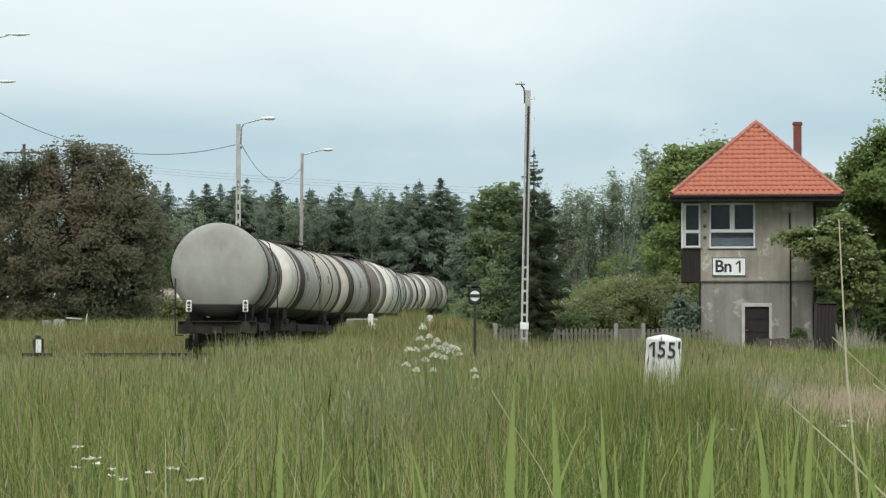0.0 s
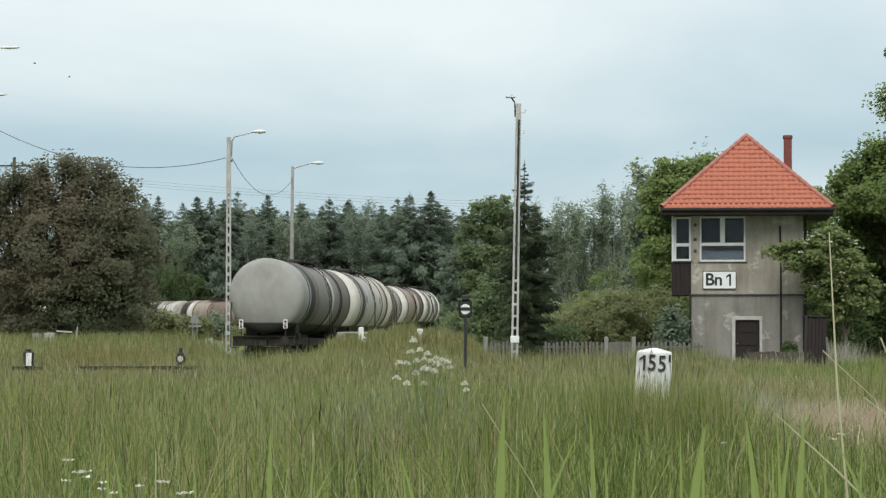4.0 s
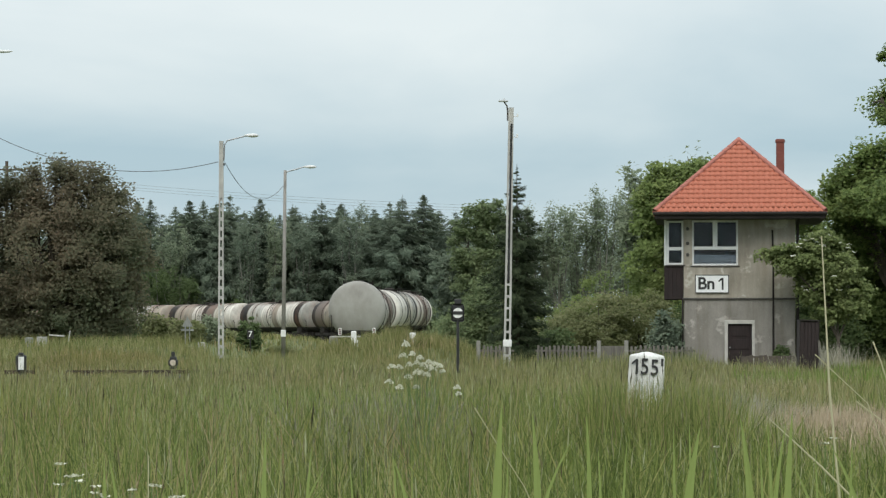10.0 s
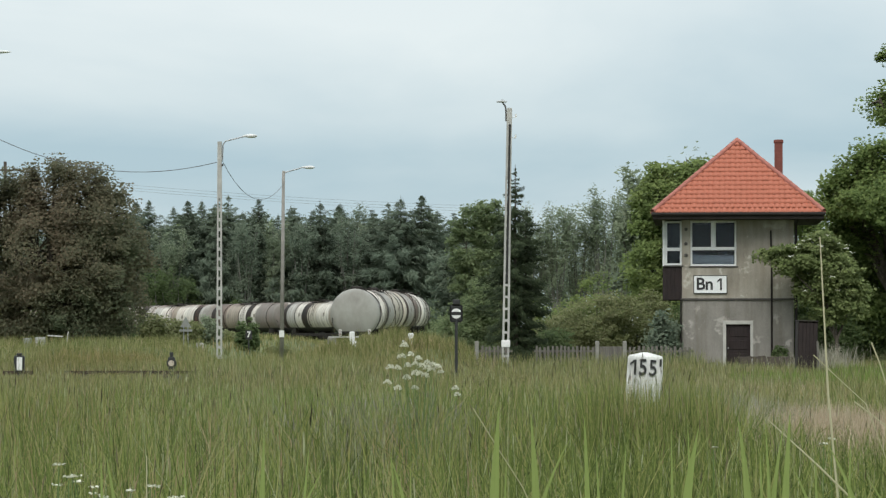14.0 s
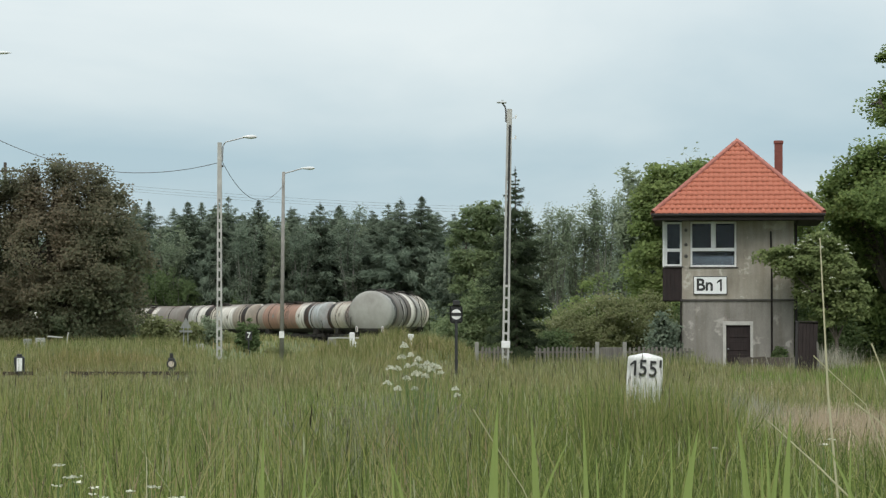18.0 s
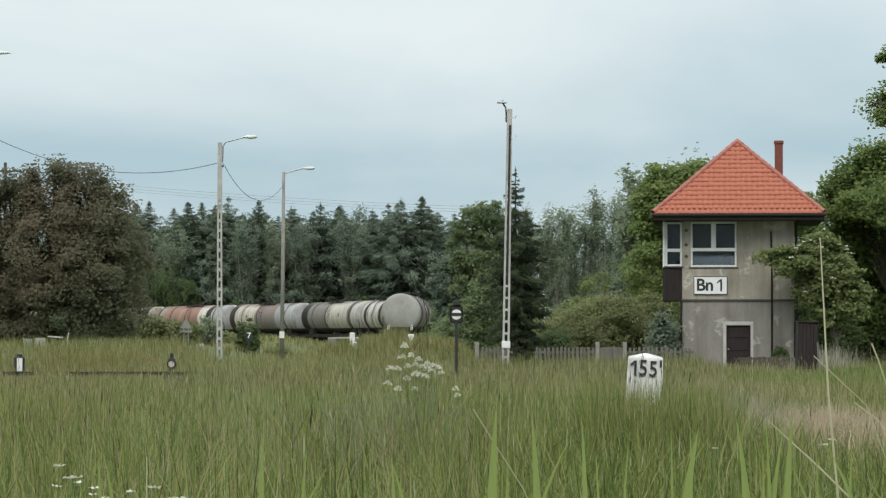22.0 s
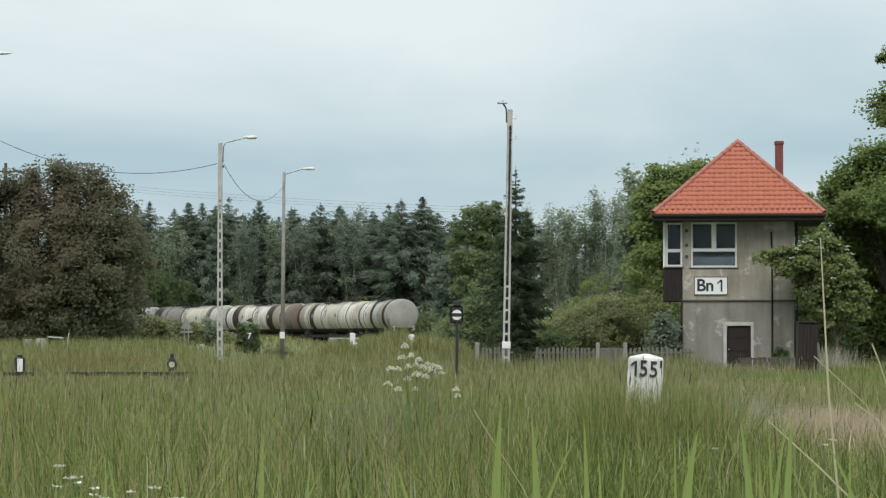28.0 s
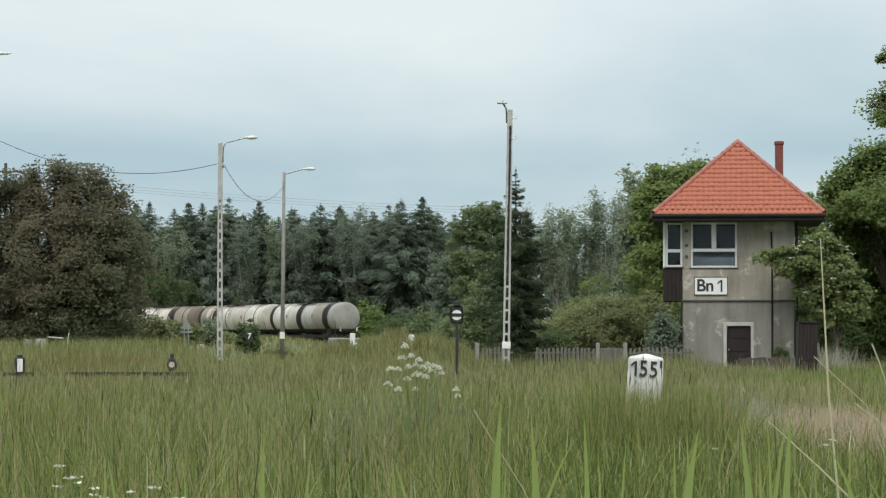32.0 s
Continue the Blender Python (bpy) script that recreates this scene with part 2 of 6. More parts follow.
def sheet(name, verts, faces, mats, smooth=False):
    """A mesh straight from arrays of triangles or quads."""
    me = bpy.data.meshes.new(name)
    verts, faces = np.asarray(verts, dtype=np.float32), np.asarray(faces, dtype=np.int32)
    k = faces.shape[1]
    me.vertices.add(len(verts))
    me.vertices.foreach_set("co", verts.ravel())
    me.loops.add(faces.size)
    me.loops.foreach_set("vertex_index", faces.ravel())
    me.polygons.add(len(faces))
    me.polygons.foreach_set("loop_start", np.arange(0, faces.size, k, dtype=np.int32))
    me.update(calc_edges=True)
    me.validate()
    for m in (mats if isinstance(mats, (list, tuple)) else [mats]):
        me.materials.append(m)
    if smooth:
        me.polygons.foreach_set("use_smooth", [True] * len(faces))
    return me


# ---- the track: where the last tank's end stands, second by second ----
SPEED = 6.12
TRACK = [(-6.7, 74.4, 0.0), (-7.43, 93.1, 0.0), (-8.0, 102.3, -0.03), (-7.7, 111.5, -0.08), (-6.25, 129.8, -0.26), (-4.85, 148.2, -0.3), (-4.45, 160.4, -0.34), (-4.95, 172.8, -0.38), (-5.25, 197.3, -0.2), (-4.4, 209.5, -0.07), (-3.2, 227.8, 0.0), (-2.5, 246.0, 0.0), (-3.6, 264.2, 0.0), (-5.5, 275.8, -0.02), (-8.4, 285.8, -0.05), (-15.1, 300.6, -0.1), (-23.1, 315.6, -0.17), (-31.9, 330.0, -0.22), (-43.0, 342.0, -0.25), (-56.5, 350.4, -0.25), (-72.0, 356.4, -0.25), (-120.0, 367.2, -0.25), (-190.0, 380.4, -0.25), (-300.0, 396.0, -0.25)]


def spline(pts, per=24):
    """A smooth line through pts (centripetal enough for even spacing), as points and their arc lengths."""
    p = np.array(pts)
    q = np.vstack([2 * p[0] - p[1], p, 2 * p[-1] - p[-2]])
    out = []
    for k in range(1, len(q) - 2):
        a, b, c, d = q[k - 1], q[k], q[k + 1], q[k + 2]
        la, lb, lc = (np.linalg.norm(v) for v in (b - a, c - b, d - c))
        m1 = lb * ((b - a) / la * lb + (c - b) / lb * la) / (la + lb)
        m2 = lb * ((c - b) / lb * lc + (d - c) / lc * lb) / (lb + lc)
        for u in np.arange(per) / per:
            h = (2 * u ** 3 - 3 * u ** 2 + 1, u ** 3 - 2 * u ** 2 + u, -2 * u ** 3 + 3 * u ** 2, u ** 3 - u ** 2)
            out.append(h[0] * b + h[1] * m1 + h[2] * c + h[3] * m2)
    out.append(q[-2])
    out = np.array(out)
    s = np.concatenate([[0], np.cumsum(np.linalg.norm(np.diff(out, axis=0), axis=1))])
    return out, s


LINE, ARC = spline(TRACK)
START = ARC[24]                 # the last tank's rear end at 0 s


def on_track(s):
    return np.array([np.interp(s, ARC, LINE[:, k]) for k in range(3)])


# ---- ground ----
def lift(d):
    """Height of the ground by its distance along y: a low rise round the camera, the yard beyond."""
    u = np.clip((d - 28.0) / 50.0, 0, 1)
    return 0.30 - 0.45 * u * u * (3 - 2 * u)


def track_gap(x, y):
    """0 on the track, 1 a few metres away from it."""
    cx = np.interp(y, LINE[:300, 1], LINE[:300, 0])
    return np.clip((np.abs(x - cx) - 1.8) / 1.3, 0, 1) * (y < 342) + (y >= 342)


def hgt(x, y):
    x, y = np.asarray(x, dtype=float), np.asarray(y, dtype=float)
    z = lift(y) + 0.04 * np.sin(0.31 * x + 0.2 * y) * np.cos(0.17 * y - 0.4 * x)
    bank = 0.95 * np.exp(-((x + 1.8) / 3.1) ** 8 - ((y - 116) / 10.0) ** 6)
    u = np.clip((y - 108) / 15, 0, 1) * np.clip((-9.2 - x) / 2.5, 0, 1)
    return z + (bank + 0.88 * u * np.clip((300 - y) / 60, 0, 1)) * track_gap(x, y)


def build_ground():
    xs = np.concatenate([np.linspace(-2500, -90, 14), np.linspace(-80, 60, 141), np.linspace(75, 2500, 14)])
    ys = np.concatenate([np.linspace(-2500, -40, 10), np.linspace(-30, 390, 211), np.linspace(420, 3500, 14)])
    X, Y = np.meshgrid(xs, ys)
    Z = np.where((np.abs(X) < 100) & (Y < 395), hgt(X, Y), -0.15)
    v = np.stack([X, Y, Z], -1).reshape(-1, 3)
    nx, ny = len(xs), len(ys)
    i = (np.arange(ny - 1)[:, None] * nx + np.arange(nx - 1)[None]).ravel()
    ob = new("ground", sheet("ground", v, np.stack([i, i + 1, i + nx + 1, i + nx], 1), M["ground"], True))
    tagged(ob, "weedy meadow ground beneath long grass", "ground", kind="structure")


build_ground()

def sweep_line(name, prof, s0, s1, step, mat, side=0.0, lift_z=0.0):
    """Sweep a closed profile of (across, up) along the track."""
    ss = np.arange(s0, s1, step)
    v, f = [], []
    k = len(prof)
    for i, s in enumerate(ss):
        c, d = on_track(s), on_track(s + 0.5) - on_track(s - 0.5)
        d[2] = 0
        d /= np.linalg.norm(d)
        across = np.array([d[1], -d[0], 0])
        for a, u in prof:
            v.append(c + across * (a + side) + np.array([0, 0, u + lift_z]))
        if i:
            for j in range(k):
                f.append((len(v) - 2 * k + j, len(v) - 2 * k + (j + 1) % k, len(v) - k + (j + 1) % k, len(v) - k + j))
    return new(name, sheet(name, v, f, mat))


def build_track():
    t = thing("railway_track", "old railway track with rusty rails sunk in weeds", "railway track", kind="structure")
    for side in (-0.755, 0.755):
        r = sweep_line("rail", [(-0.036, 0.0), (0.036, 0.0), (0.036, -0.04), (0.012, -0.05), (0.012, -0.13), (0.06, -0.15), (-0.06, -0.15), (-0.012, -0.13), (-0.012, -0.05), (-0.036, -0.04)], 2, ARC[-1] - 3, 1.5, M["rust"], side)
        r.parent = t
    b = sweep_line("ballast_bed", [(-1.4, -0.2), (1.4, -0.2), (2.0, -0.6), (-2.0, -0.6)], 2, ARC[-1] - 3, 3.0, M["ballast"])
    b.parent = t
    bm = B()
    box(bm, (-1.25, -0.12, -0.28), (1.25, 0.12, -0.152), 0.01)
    me = mesh_of("sleeper", bm, M["sleeper"])
    for k in range(120):
        s = 4 + k * 0.65
        c, d = on_track(s), on_track(s + 0.5) - on_track(s - 0.5)
        o = new("sleeper", me)
        o.matrix_basis = pose(*c, 0, 0, math.degrees(math.atan2(d[1], d[0])) - 90)
        o.parent = t


build_track()


# ---- signal box ----
def old_render(name, dark, light, pale):
    """Stained cement render with paler mended patches and rain streaks."""
    m, n, l, b = nodes_of(name, 0.95)
    a, p = noise_node(n, l, 0.8, 6, (1, 1, 0.7), 0.6), noise_node(n, l, 1.6, 5, (1, 1, 1), 0.65)
    st, g = noise_node(n, l, 2.6, 4, (1.4, 1.4, 0.12)), noise_node(n, l, 26, 3)
    col = ramp(n, l, a.outputs["Fac"], [(0.32, dark), (0.66, light)]).outputs[0]
    col = mixed(n, l, ramp(n, l, p.outputs["Fac"], [(0.57, (0, 0, 0)), (0.63, (0.8, 0.8, 0.8))]).outputs[0], col, pale)
    col = mixed(n, l, 1.0, col, ramp(n, l, st.outputs["Fac"], [(0.36, (0.80, 0.78, 0.75)), (0.6, (1, 1, 1))]).outputs[0], "MULTIPLY")
    col = mixed(n, l, 1.0, col, ramp(n, l, g.outputs["Fac"], [(0.3, (0.82, 0.82, 0.82)), (0.7, (1, 1, 1))]).outputs[0], "MULTIPLY")
    l.new(col, b.inputs["Base Color"])
    bumped(n, l, b, p.outputs["Fac"], 0.4, 0.02)
    return m


M["render"] = old_render("grey_cement_render", (0.25, 0.227, 0.19), (0.44, 0.405, 0.345), (0.56, 0.53, 0.465))
M["render_low"] = old_render("plinth_render", (0.19, 0.177, 0.158), (0.295, 0.277, 0.25), (0.42, 0.395, 0.36))
M["trim_plaster"] = surface("pale_door_surround", (0.42, 0.41, 0.38), (0.55, 0.53, 0.49), 3, 0.9)
M["brown_wood"] = surface("dark_brown_boards", (0.012, 0.007, 0.007), (0.027, 0.016, 0.015), 3, 0.85, stretch=(6, 6, 0.7))
# eaves brown taken near black, so their shade is in the colour
M["eave"] = surface("dark_brown_eaves", (0.010, 0.007, 0.006), (0.022, 0.016, 0.013), 2, 0.85)
M["tile"] = surface("orange_clay_tile", (0.38, 0.105, 0.058), (0.52, 0.165, 0.092), 1.3, 0.65, bump=0.15, fine=18)
M["hip"] = surface("weathered_hip_tile", (0.30, 0.10, 0.075), (0.42, 0.155, 0.115), 3.0, 0.75, bump=0.15, fine=18)
M["chimney"] = surface("red_brick_chimney", (0.14, 0.042, 0.033), (0.22, 0.07, 0.052), 3.0, 0.85, stretch=(1, 1, 4))
M["pvc"] = plain("white_plastic_frame", (0.80, 0.81, 0.80), 0.35, vary=0.93)
M["zinc"] = surface("old_downpipe", (0.06, 0.055, 0.05), (0.11, 0.10, 0.09), 3, 0.6, 0.3)
# near-black: the dimness of the unlit room is put into its colour
M["inside"] = surface("dim_room_tone", (0.02, 0.02, 0.02), (0.04, 0.04, 0.04), 2, 0.9)
M["blind"] = plain("blue_grey_panel", (0.19, 0.205, 0.22), 0.5)
M["curtain"] = plain("pale_curtain", (0.34, 0.35, 0.36), 0.9)


def glass_mat():
    m, n, l, b = nodes_of("window_glass", 0.03)
    b.inputs["Base Color"].default_value = (0.62, 0.70, 0.76, 1)
    b.inputs["Transmission Weight"].default_value = 1.0
    b.inputs["IOR"].default_value = 1.3
    return m


M["glass"] = glass_mat()


def holed_wall(bm, x0, x1, z0, z1, y0, y1, holes):
    """Wall slab along x with rectangular openings (x0, x1, z0, z1) right through it."""
    xs = sorted({x0, x1, *[h[0] for h in holes], *[h[1] for h in holes]})
    for a, b in zip(xs, xs[1:]):
        mid = (a + b) / 2
        cut = sorted((h[2], h[3]) for h in holes if h[0] < mid < h[1])
        z = z0
        for c, d in cut:
            if c > z:
                box(bm, (a, y0, z), (b, y1, c))
            z = d
        if z < z1:
            box(bm, (a, y0, z), (b, y1, z1))
    bmesh.ops.remove_doubles(bm, verts=bm.verts, dist=1e-4)
    return bm


def window_in(parent, x0, x1, z0, z1, y, split_z, mull, name="window"):
    """White framed window in the wall plane y: a frame, mullion, transom and its panes."""
    w = thing(name, "", "")
    w.parent = parent
    bm, t = B(), 0.07
    for lo, hi in (((x0, y, z0), (x0 + t, y + 0.08, z1)), ((x1 - t, y, z0), (x1, y + 0.08, z1)), ((x0 + t, y, z0), (x1 - t, y + 0.08, z0 + t)), ((x0 + t, y, z1 - t), (x1 - t, y + 0.08, z1))):
        box(bm, lo, hi, 0.008)
    part("window_frame", bm, M["pvc"], w, "white plastic window frame")
    bm = B()
    box(bm, (x0 + t, y - 0.004, split_z - 0.06), (x1 - t, y + 0.076, split_z + 0.06), 0.008)
    part("transom", bm, M["pvc"], w)
    panes = [(x0 + t, x1 - t, z0 + t, split_z - 0.06)]
    if mull:
        bm = B()
        box(bm, (mull - 0.09, y - 0.002, split_z + 0.06), (mull + 0.09, y + 0.078, z1 - t), 0.008)
        part("mullion", bm, M["pvc"], w)
        panes += [(x0 + t, mull - 0.09, split_z + 0.06, z1 - t), (mull + 0.09, x1 - t, split_z + 0.06, z1 - t)]
    else:
        panes += [(x0 + t, x1 - t, split_z + 0.06, z1 - t)]
    for a, b, c, d in panes:
        bm = B()
        box(bm, (a, y + 0.035, c), (b, y + 0.045, d))
        o = part("pane", bm, M["glass"], w)
        o.visible_shadow = False
    bm = B()
    box(bm, (x0 - 0.06, y - 0.10, z0 - 0.05), (x1 + 0.06, y + 0.05, z0 - 0.004), 0.01)
    part("window_sill", bm, M["zinc"], w)
    return w


def figure_one(h, m, mat, parent, name="figure"):
    """The figure 1: an upright stroke with its flag."""
    w = 0.15 * h
    bm = B()
    for p in ([(0, -h / 2), (w, -h / 2), (w, h / 2), (0, h / 2)], [(0.0, h / 2), (-0.26 * h, h * 0.27), (-0.26 * h, h * 0.13), (0.0, h * 0.31)]):
        f = [bm.verts.new((a, c, 0)) for a, c in p]
        bm.faces.new(f)
    bmesh.ops.remove_doubles(bm, verts=bm.verts, dist=1e-4)
    r = bmesh.ops.extrude_face_region(bm, geom=bm.faces[:])
    bmesh.ops.translate(bm, verts=[v for v in r["geom"] if isinstance(v, bmesh.types.BMVert)], vec=(0, 0, 0.004))
    bmesh.ops.recalc_face_normals(bm, faces=bm.faces)
    o = part(name, bm, mat, parent)
    o.matrix_basis = m
    return o


def letters(text, size, m, mat, parent, name, depth=0.004, spread=1.0, weight=0.014):
    c = bpy.data.curves.new(name, "FONT")
    c.body, c.size, c.extrude, c.align_x, c.align_y, c.space_character = text, size, depth, "CENTER", "CENTER", spread
    c.offset = size * weight
    c.materials.append(mat)
    o = new(name, c)
    bpy.context.view_layer.update()
    me = bpy.data.meshes.new_from_object(o.evaluated_get(bpy.context.evaluated_depsgraph_get()))
    bpy.data.objects.remove(o)
    o = new(name, me)
    o.matrix_basis = m
    o.parent = parent
    return o


def build_signal_box():
    t = thing("signal_box", "two-storey grey rendered signal box with an orange tiled hip roof", "signal box", pose(10.8, 110.4, 0, 0, 0, -5) @ pose(-10.8, -92, 0))
    x0, x1, y0, y1 = 8.78, 12.86, 92.0, 96.6
    o0, o1 = 8.07, 8.775
    win, door = (9.09, 10.77, 3.80, 5.46), (10.39, 11.27, -0.1, 1.66)
    bm = holed_wall(B(), x0, x1, 2.62, 5.72, y0, y0 + 0.35, [win])
    part("upper_front_wall", bm, M["render"], t)
    bm = holed_wall(B(), x0 + 0.02, x1 - 0.02, -0.4, 2.58, y0 + 0.01, y0 + 0.36, [door])
    part("lower_front_wall", bm, M["render_low"], t)
    bm = B()
    box(bm, (x0 - 0.05, y0 - 0.05, 2.55), (x1 + 0.05, y0 + 0.2, 2.615), 0.01)
    part("ledge", bm, M["zinc"], t, "weathered horizontal ledge")
    for name, lo, hi in (("side_wall", (x0, y0 + 0.36, -0.4), (x0 + 0.35, y1, 5.72)), ("side_wall", (x1 - 0.35, y0 + 0.36, -0.4), (x1, y1, 5.72)), ("rear_wall", (x0 + 0.352, y1 - 0.35, -0.4), (x1 - 0.352, y1, 5.72))):
        part(name, box(B(), lo, hi), M["render"], t)
    part("upper_floor", box(B(), (x0 + 0.36, y0 + 0.37, 2.5), (x1 - 0.36, y1 - 0.36, 2.7)), M["inside"], t)
    part("room_ceiling", box(B(), (x0 + 0.36, y0 + 0.37, 5.6), (x1 - 0.36, y1 - 0.36, 5.7)), M["inside"], t)
    window_in(t, *win, y0 + 0.06, 4.44, 9.93)
    part("blind", box(B(), (9.15, y0 + 0.22, 3.86), (10.7, y0 + 0.24, 4.2)), M["blind"], t, "blue-grey panel behind the lower pane")
    for a, b in ((9.16, 9.36), (10.3, 10.42)):
        bm = B()
        n = 7
        for k in range(n):
            xx = a + (b - a) * k / n
            box(bm, (xx, y0 + 0.27 + 0.02 * (k % 2), 3.85), (xx + (b - a) / n, y0 + 0.28 + 0.02 * (k % 2), 4.33))
        part("curtain", bm, M["curtain"], t, "short pale curtain behind the pane")
    # added dark panel that keeps daylight from showing through the oriel
    part("oriel_back", box(B(), (o0 + 0.04, 94.31, 2.55), (o1, 94.36, 5.72)), M["inside"], t)
    # door with its pale surround
    bm = B()
    for lo, hi in (((10.27, y0 - 0.015, -0.4), (10.39, y0 + 0.1, 1.66)), ((11.27, y0 - 0.015, -0.4), (11.37, y0 + 0.1, 1.66)), ((10.27, y0 - 0.015, 1.662), (11.37, y0 + 0.1, 1.80))):
        box(bm, lo, hi, 0.006)
    part("door_surround", bm, M["trim_plaster"], t, "pale plaster door surround")
    d = part("door", box(B(), (10.395, y0 + 0.08, -0.4), (11.265, y0 + 0.14, 1.655), 0.01), M["brown_wood"], t, "dark brown boarded door")
    for k in range(3):
        z = 0.25 + k * 0.48
        part("panel", box(B(), (10.5, y0 + 0.06, z), (11.16, y0 + 0.085, z + 0.36), 0.015), M["brown_wood"], d)
    part("handle", rod(B(), (10.46, y0 + 0.03, 0.8), (10.46, y0 + 0.08, 0.8), 0.025), M["galv"], d)
    # the oriel beside it
    bm = B()
    box(bm, (o0, 92.05, 2.55), (o1, 94.3, 3.78), 0.01)
    part("oriel_panel", bm, M["brown_wood"], t, "dark brown boarded lower half of the oriel")
    for k in range(4):
        part("board", box(B(), (o0 + 0.02 + k * 0.15, 92.03, 2.57), (o0 + 0.155 + k * 0.15, 92.048, 3.76), 0.005), M["brown_wood"], t)
    window_in(t, 8.17, 8.775, 3.83, 5.45, 92.06, 4.42, 0, "oriel_window")
    for yy in (92.04, 94.2):
        part("oriel_post", box(B(), (o0, yy, 3.80), (o0 + 0.085, yy + 0.1, 5.5), 0.01), M["pvc"], t, "white corner post")
    bm = B()
    box(bm, (o0 + 0.02, 92.145, 3.80), (o0 + 0.03, 94.19, 5.5))
    part("oriel_side_pane", bm, M["glass"], t).visible_shadow = False
    part("oriel_top", box(B(), (o0, 92.04, 5.5), (o1, 94.3, 5.72)), M["eave"], t)
    # corner strip with fixings
    for z in (5.15, 4.62, 4.2):
        part("wall_bracket", rod(B(), (8.93, 91.93, z), (8.93, 92.0, z), 0.055, 0.07, 8), M["zinc"], t)
    # eaves and roof
    ex0, ex1, ey0, ey1, ez = 7.73, 13.92, 90.9, 97.7, 5.72
    # made deeper than the boards, painting in the shadow band below the gutter
    bm = B()
    box(bm, (ex0, ey0, ez - 0.24), (ex1, ey1, ez), 0.01)
    part("soffit", bm, M["eave"], t, "dark brown boarded eaves, deepened to stand in for their shade")
    bm = B()
    pipe(bm, [(ex0 - 0.05, ey0 - 0.05, ez - 0.05), (ex1 + 0.05, ey0 - 0.05, ez - 0.05)], 0.065, 8)
    part("gutter", bm, M["eave"], t)
    px, py, pz = 10.83, 94.3, 8.52
    roof = part("roof", B(), M["tile"], t, "orange clay tile hip roof")
    bm = B()
    vs = [bm.verts.new(p) for p in ((ex0, ey0, ez + 0.01), (ex1, ey0, ez + 0.01), (ex1, ey1, ez + 0.01), (ex0, ey1, ez + 0.01), (px, py, pz - 0.04))]
    for f in ((0, 1, 4), (1, 2, 4), (2, 3, 4), (3, 0, 4), (3, 2, 1, 0)):
        bm.faces.new([vs[i] for i in f])
    bm.to_mesh(roof.data)
    bm.free()
    # one pantile: a wave across, a lip at the foot
    tw, tl = 0.2, 0.275
    prof = [(-0.1, 0.0), (-0.065, 0.008), (-0.03, 0.024), (0.012, 0.032), (0.05, 0.022), (0.08, 0.006), (0.1, 0.0)]
    v, f = [], []
    for (yy, dz) in ((0.0, 0.032), (tl * 1.12, 0.0)):
        v += [(a, yy, u + dz) for a, u in prof]
    v += [(a, 0.0, u + 0.012) for a, u in prof]
    k = len(prof)
    for i in range(k - 1):
        f += [(i, i + 1, k + i + 1, k + i), (2 * k + i, 2 * k + i + 1, i + 1, i)]
    tile = sheet("roof_tile", v, f, M["tile"], True)
    corners = [Vector((ex0, ey0, ez)), Vector((ex1, ey0, ez)), Vector((ex1, ey1, ez)), Vector((ex0, ey1, ez))]
    peak = Vector((px, py, pz))
    rest_v, rest_f = [], []
    rng = random.Random(5)
    for side in range(4):
        a, b = corners[side], corners[(side + 1) % 4]
        u = (b - a).normalized()
        w = peak - a
        w -= u * w.dot(u)
        h = w.length
        w.normalize()
        nrm = u.cross(w)
        foot = (peak - a).dot(u)
        wide = (b - a).length
        rows = int(h / tl)
        for r in range(rows):
            s = r * tl
            lo, hi = foot * s / h, wide - (wide - foot) * s / h
            n = int((hi - lo) / tw)
            off = lo + ((hi - lo) - n * tw) / 2
            for c in range(n):
                p = a + u * (off + (c + 0.5) * tw) + w * (s - 0.05) + nrm * 0.012
                m = Matrix((u, w, nrm)).transposed().to_4x4()
                m.translation = p
                if side == 0:
                    o = new("roof_tile", tile)
                    o.matrix_basis = m @ pose(0, 0, rng.uniform(-0.004, 0.006), 0, 0, rng.uniform(-0.8, 0.8))
                    o.parent = roof
                else:
                    i0 = len(rest_v)
                    rest_v += [tuple(m @ Vector(q)) for q in v]
                    rest_f += [tuple(i0 + i for i in q) for q in f]
    o = new("roof_tile_rows", sheet("roof_tile_rows", rest_v, rest_f, M["tile"], True))
    o.parent = roof
    tagged(o, kind="stuff")
    for c in corners:
        d = peak - c
        n = int(d.length / 0.33)
        for i in range(n):
            q0, q1 = c + d * (i / n), c + d * ((i + 1.12) / n)
            bm = rod(B(), q0 + Vector((0, 0, 0.05)), q1 + Vector((0, 0, 0.045)), 0.092, 0.084, 10, False)
            part("hip_tile", bm, M["hip"], roof, smooth=True)
    # chimney
    bm = B()
    box(bm, (12.24, 95.0, 6.4), (12.54, 95.4, 8.62), 0.01)
    box(bm, (12.21, 94.97, 8.50), (12.57, 95.43, 8.60), 0.01)
    part("chimney", bm, M["chimney"], t, "narrow red brick chimney")
    # name board
    s = part("name_board", box(B(), (9.20, 91.95, 2.79), (10.43, 91.998, 3.46), 0.006), M["enamel"], t, "white enamel name board reading Bn 1")
    bm = B()
    for lo, hi in (((9.20, 91.94, 2.79), (9.225, 91.949, 3.46)), ((10.405, 91.94, 2.79), (10.43, 91.949, 3.46)), ((9.225, 91.94, 2.79), (10.405, 91.949, 2.815)), ((9.225, 91.94, 3.435), (10.405, 91.949, 3.46))):
        box(bm, lo, hi)
    part("border", bm, M["black"], s)
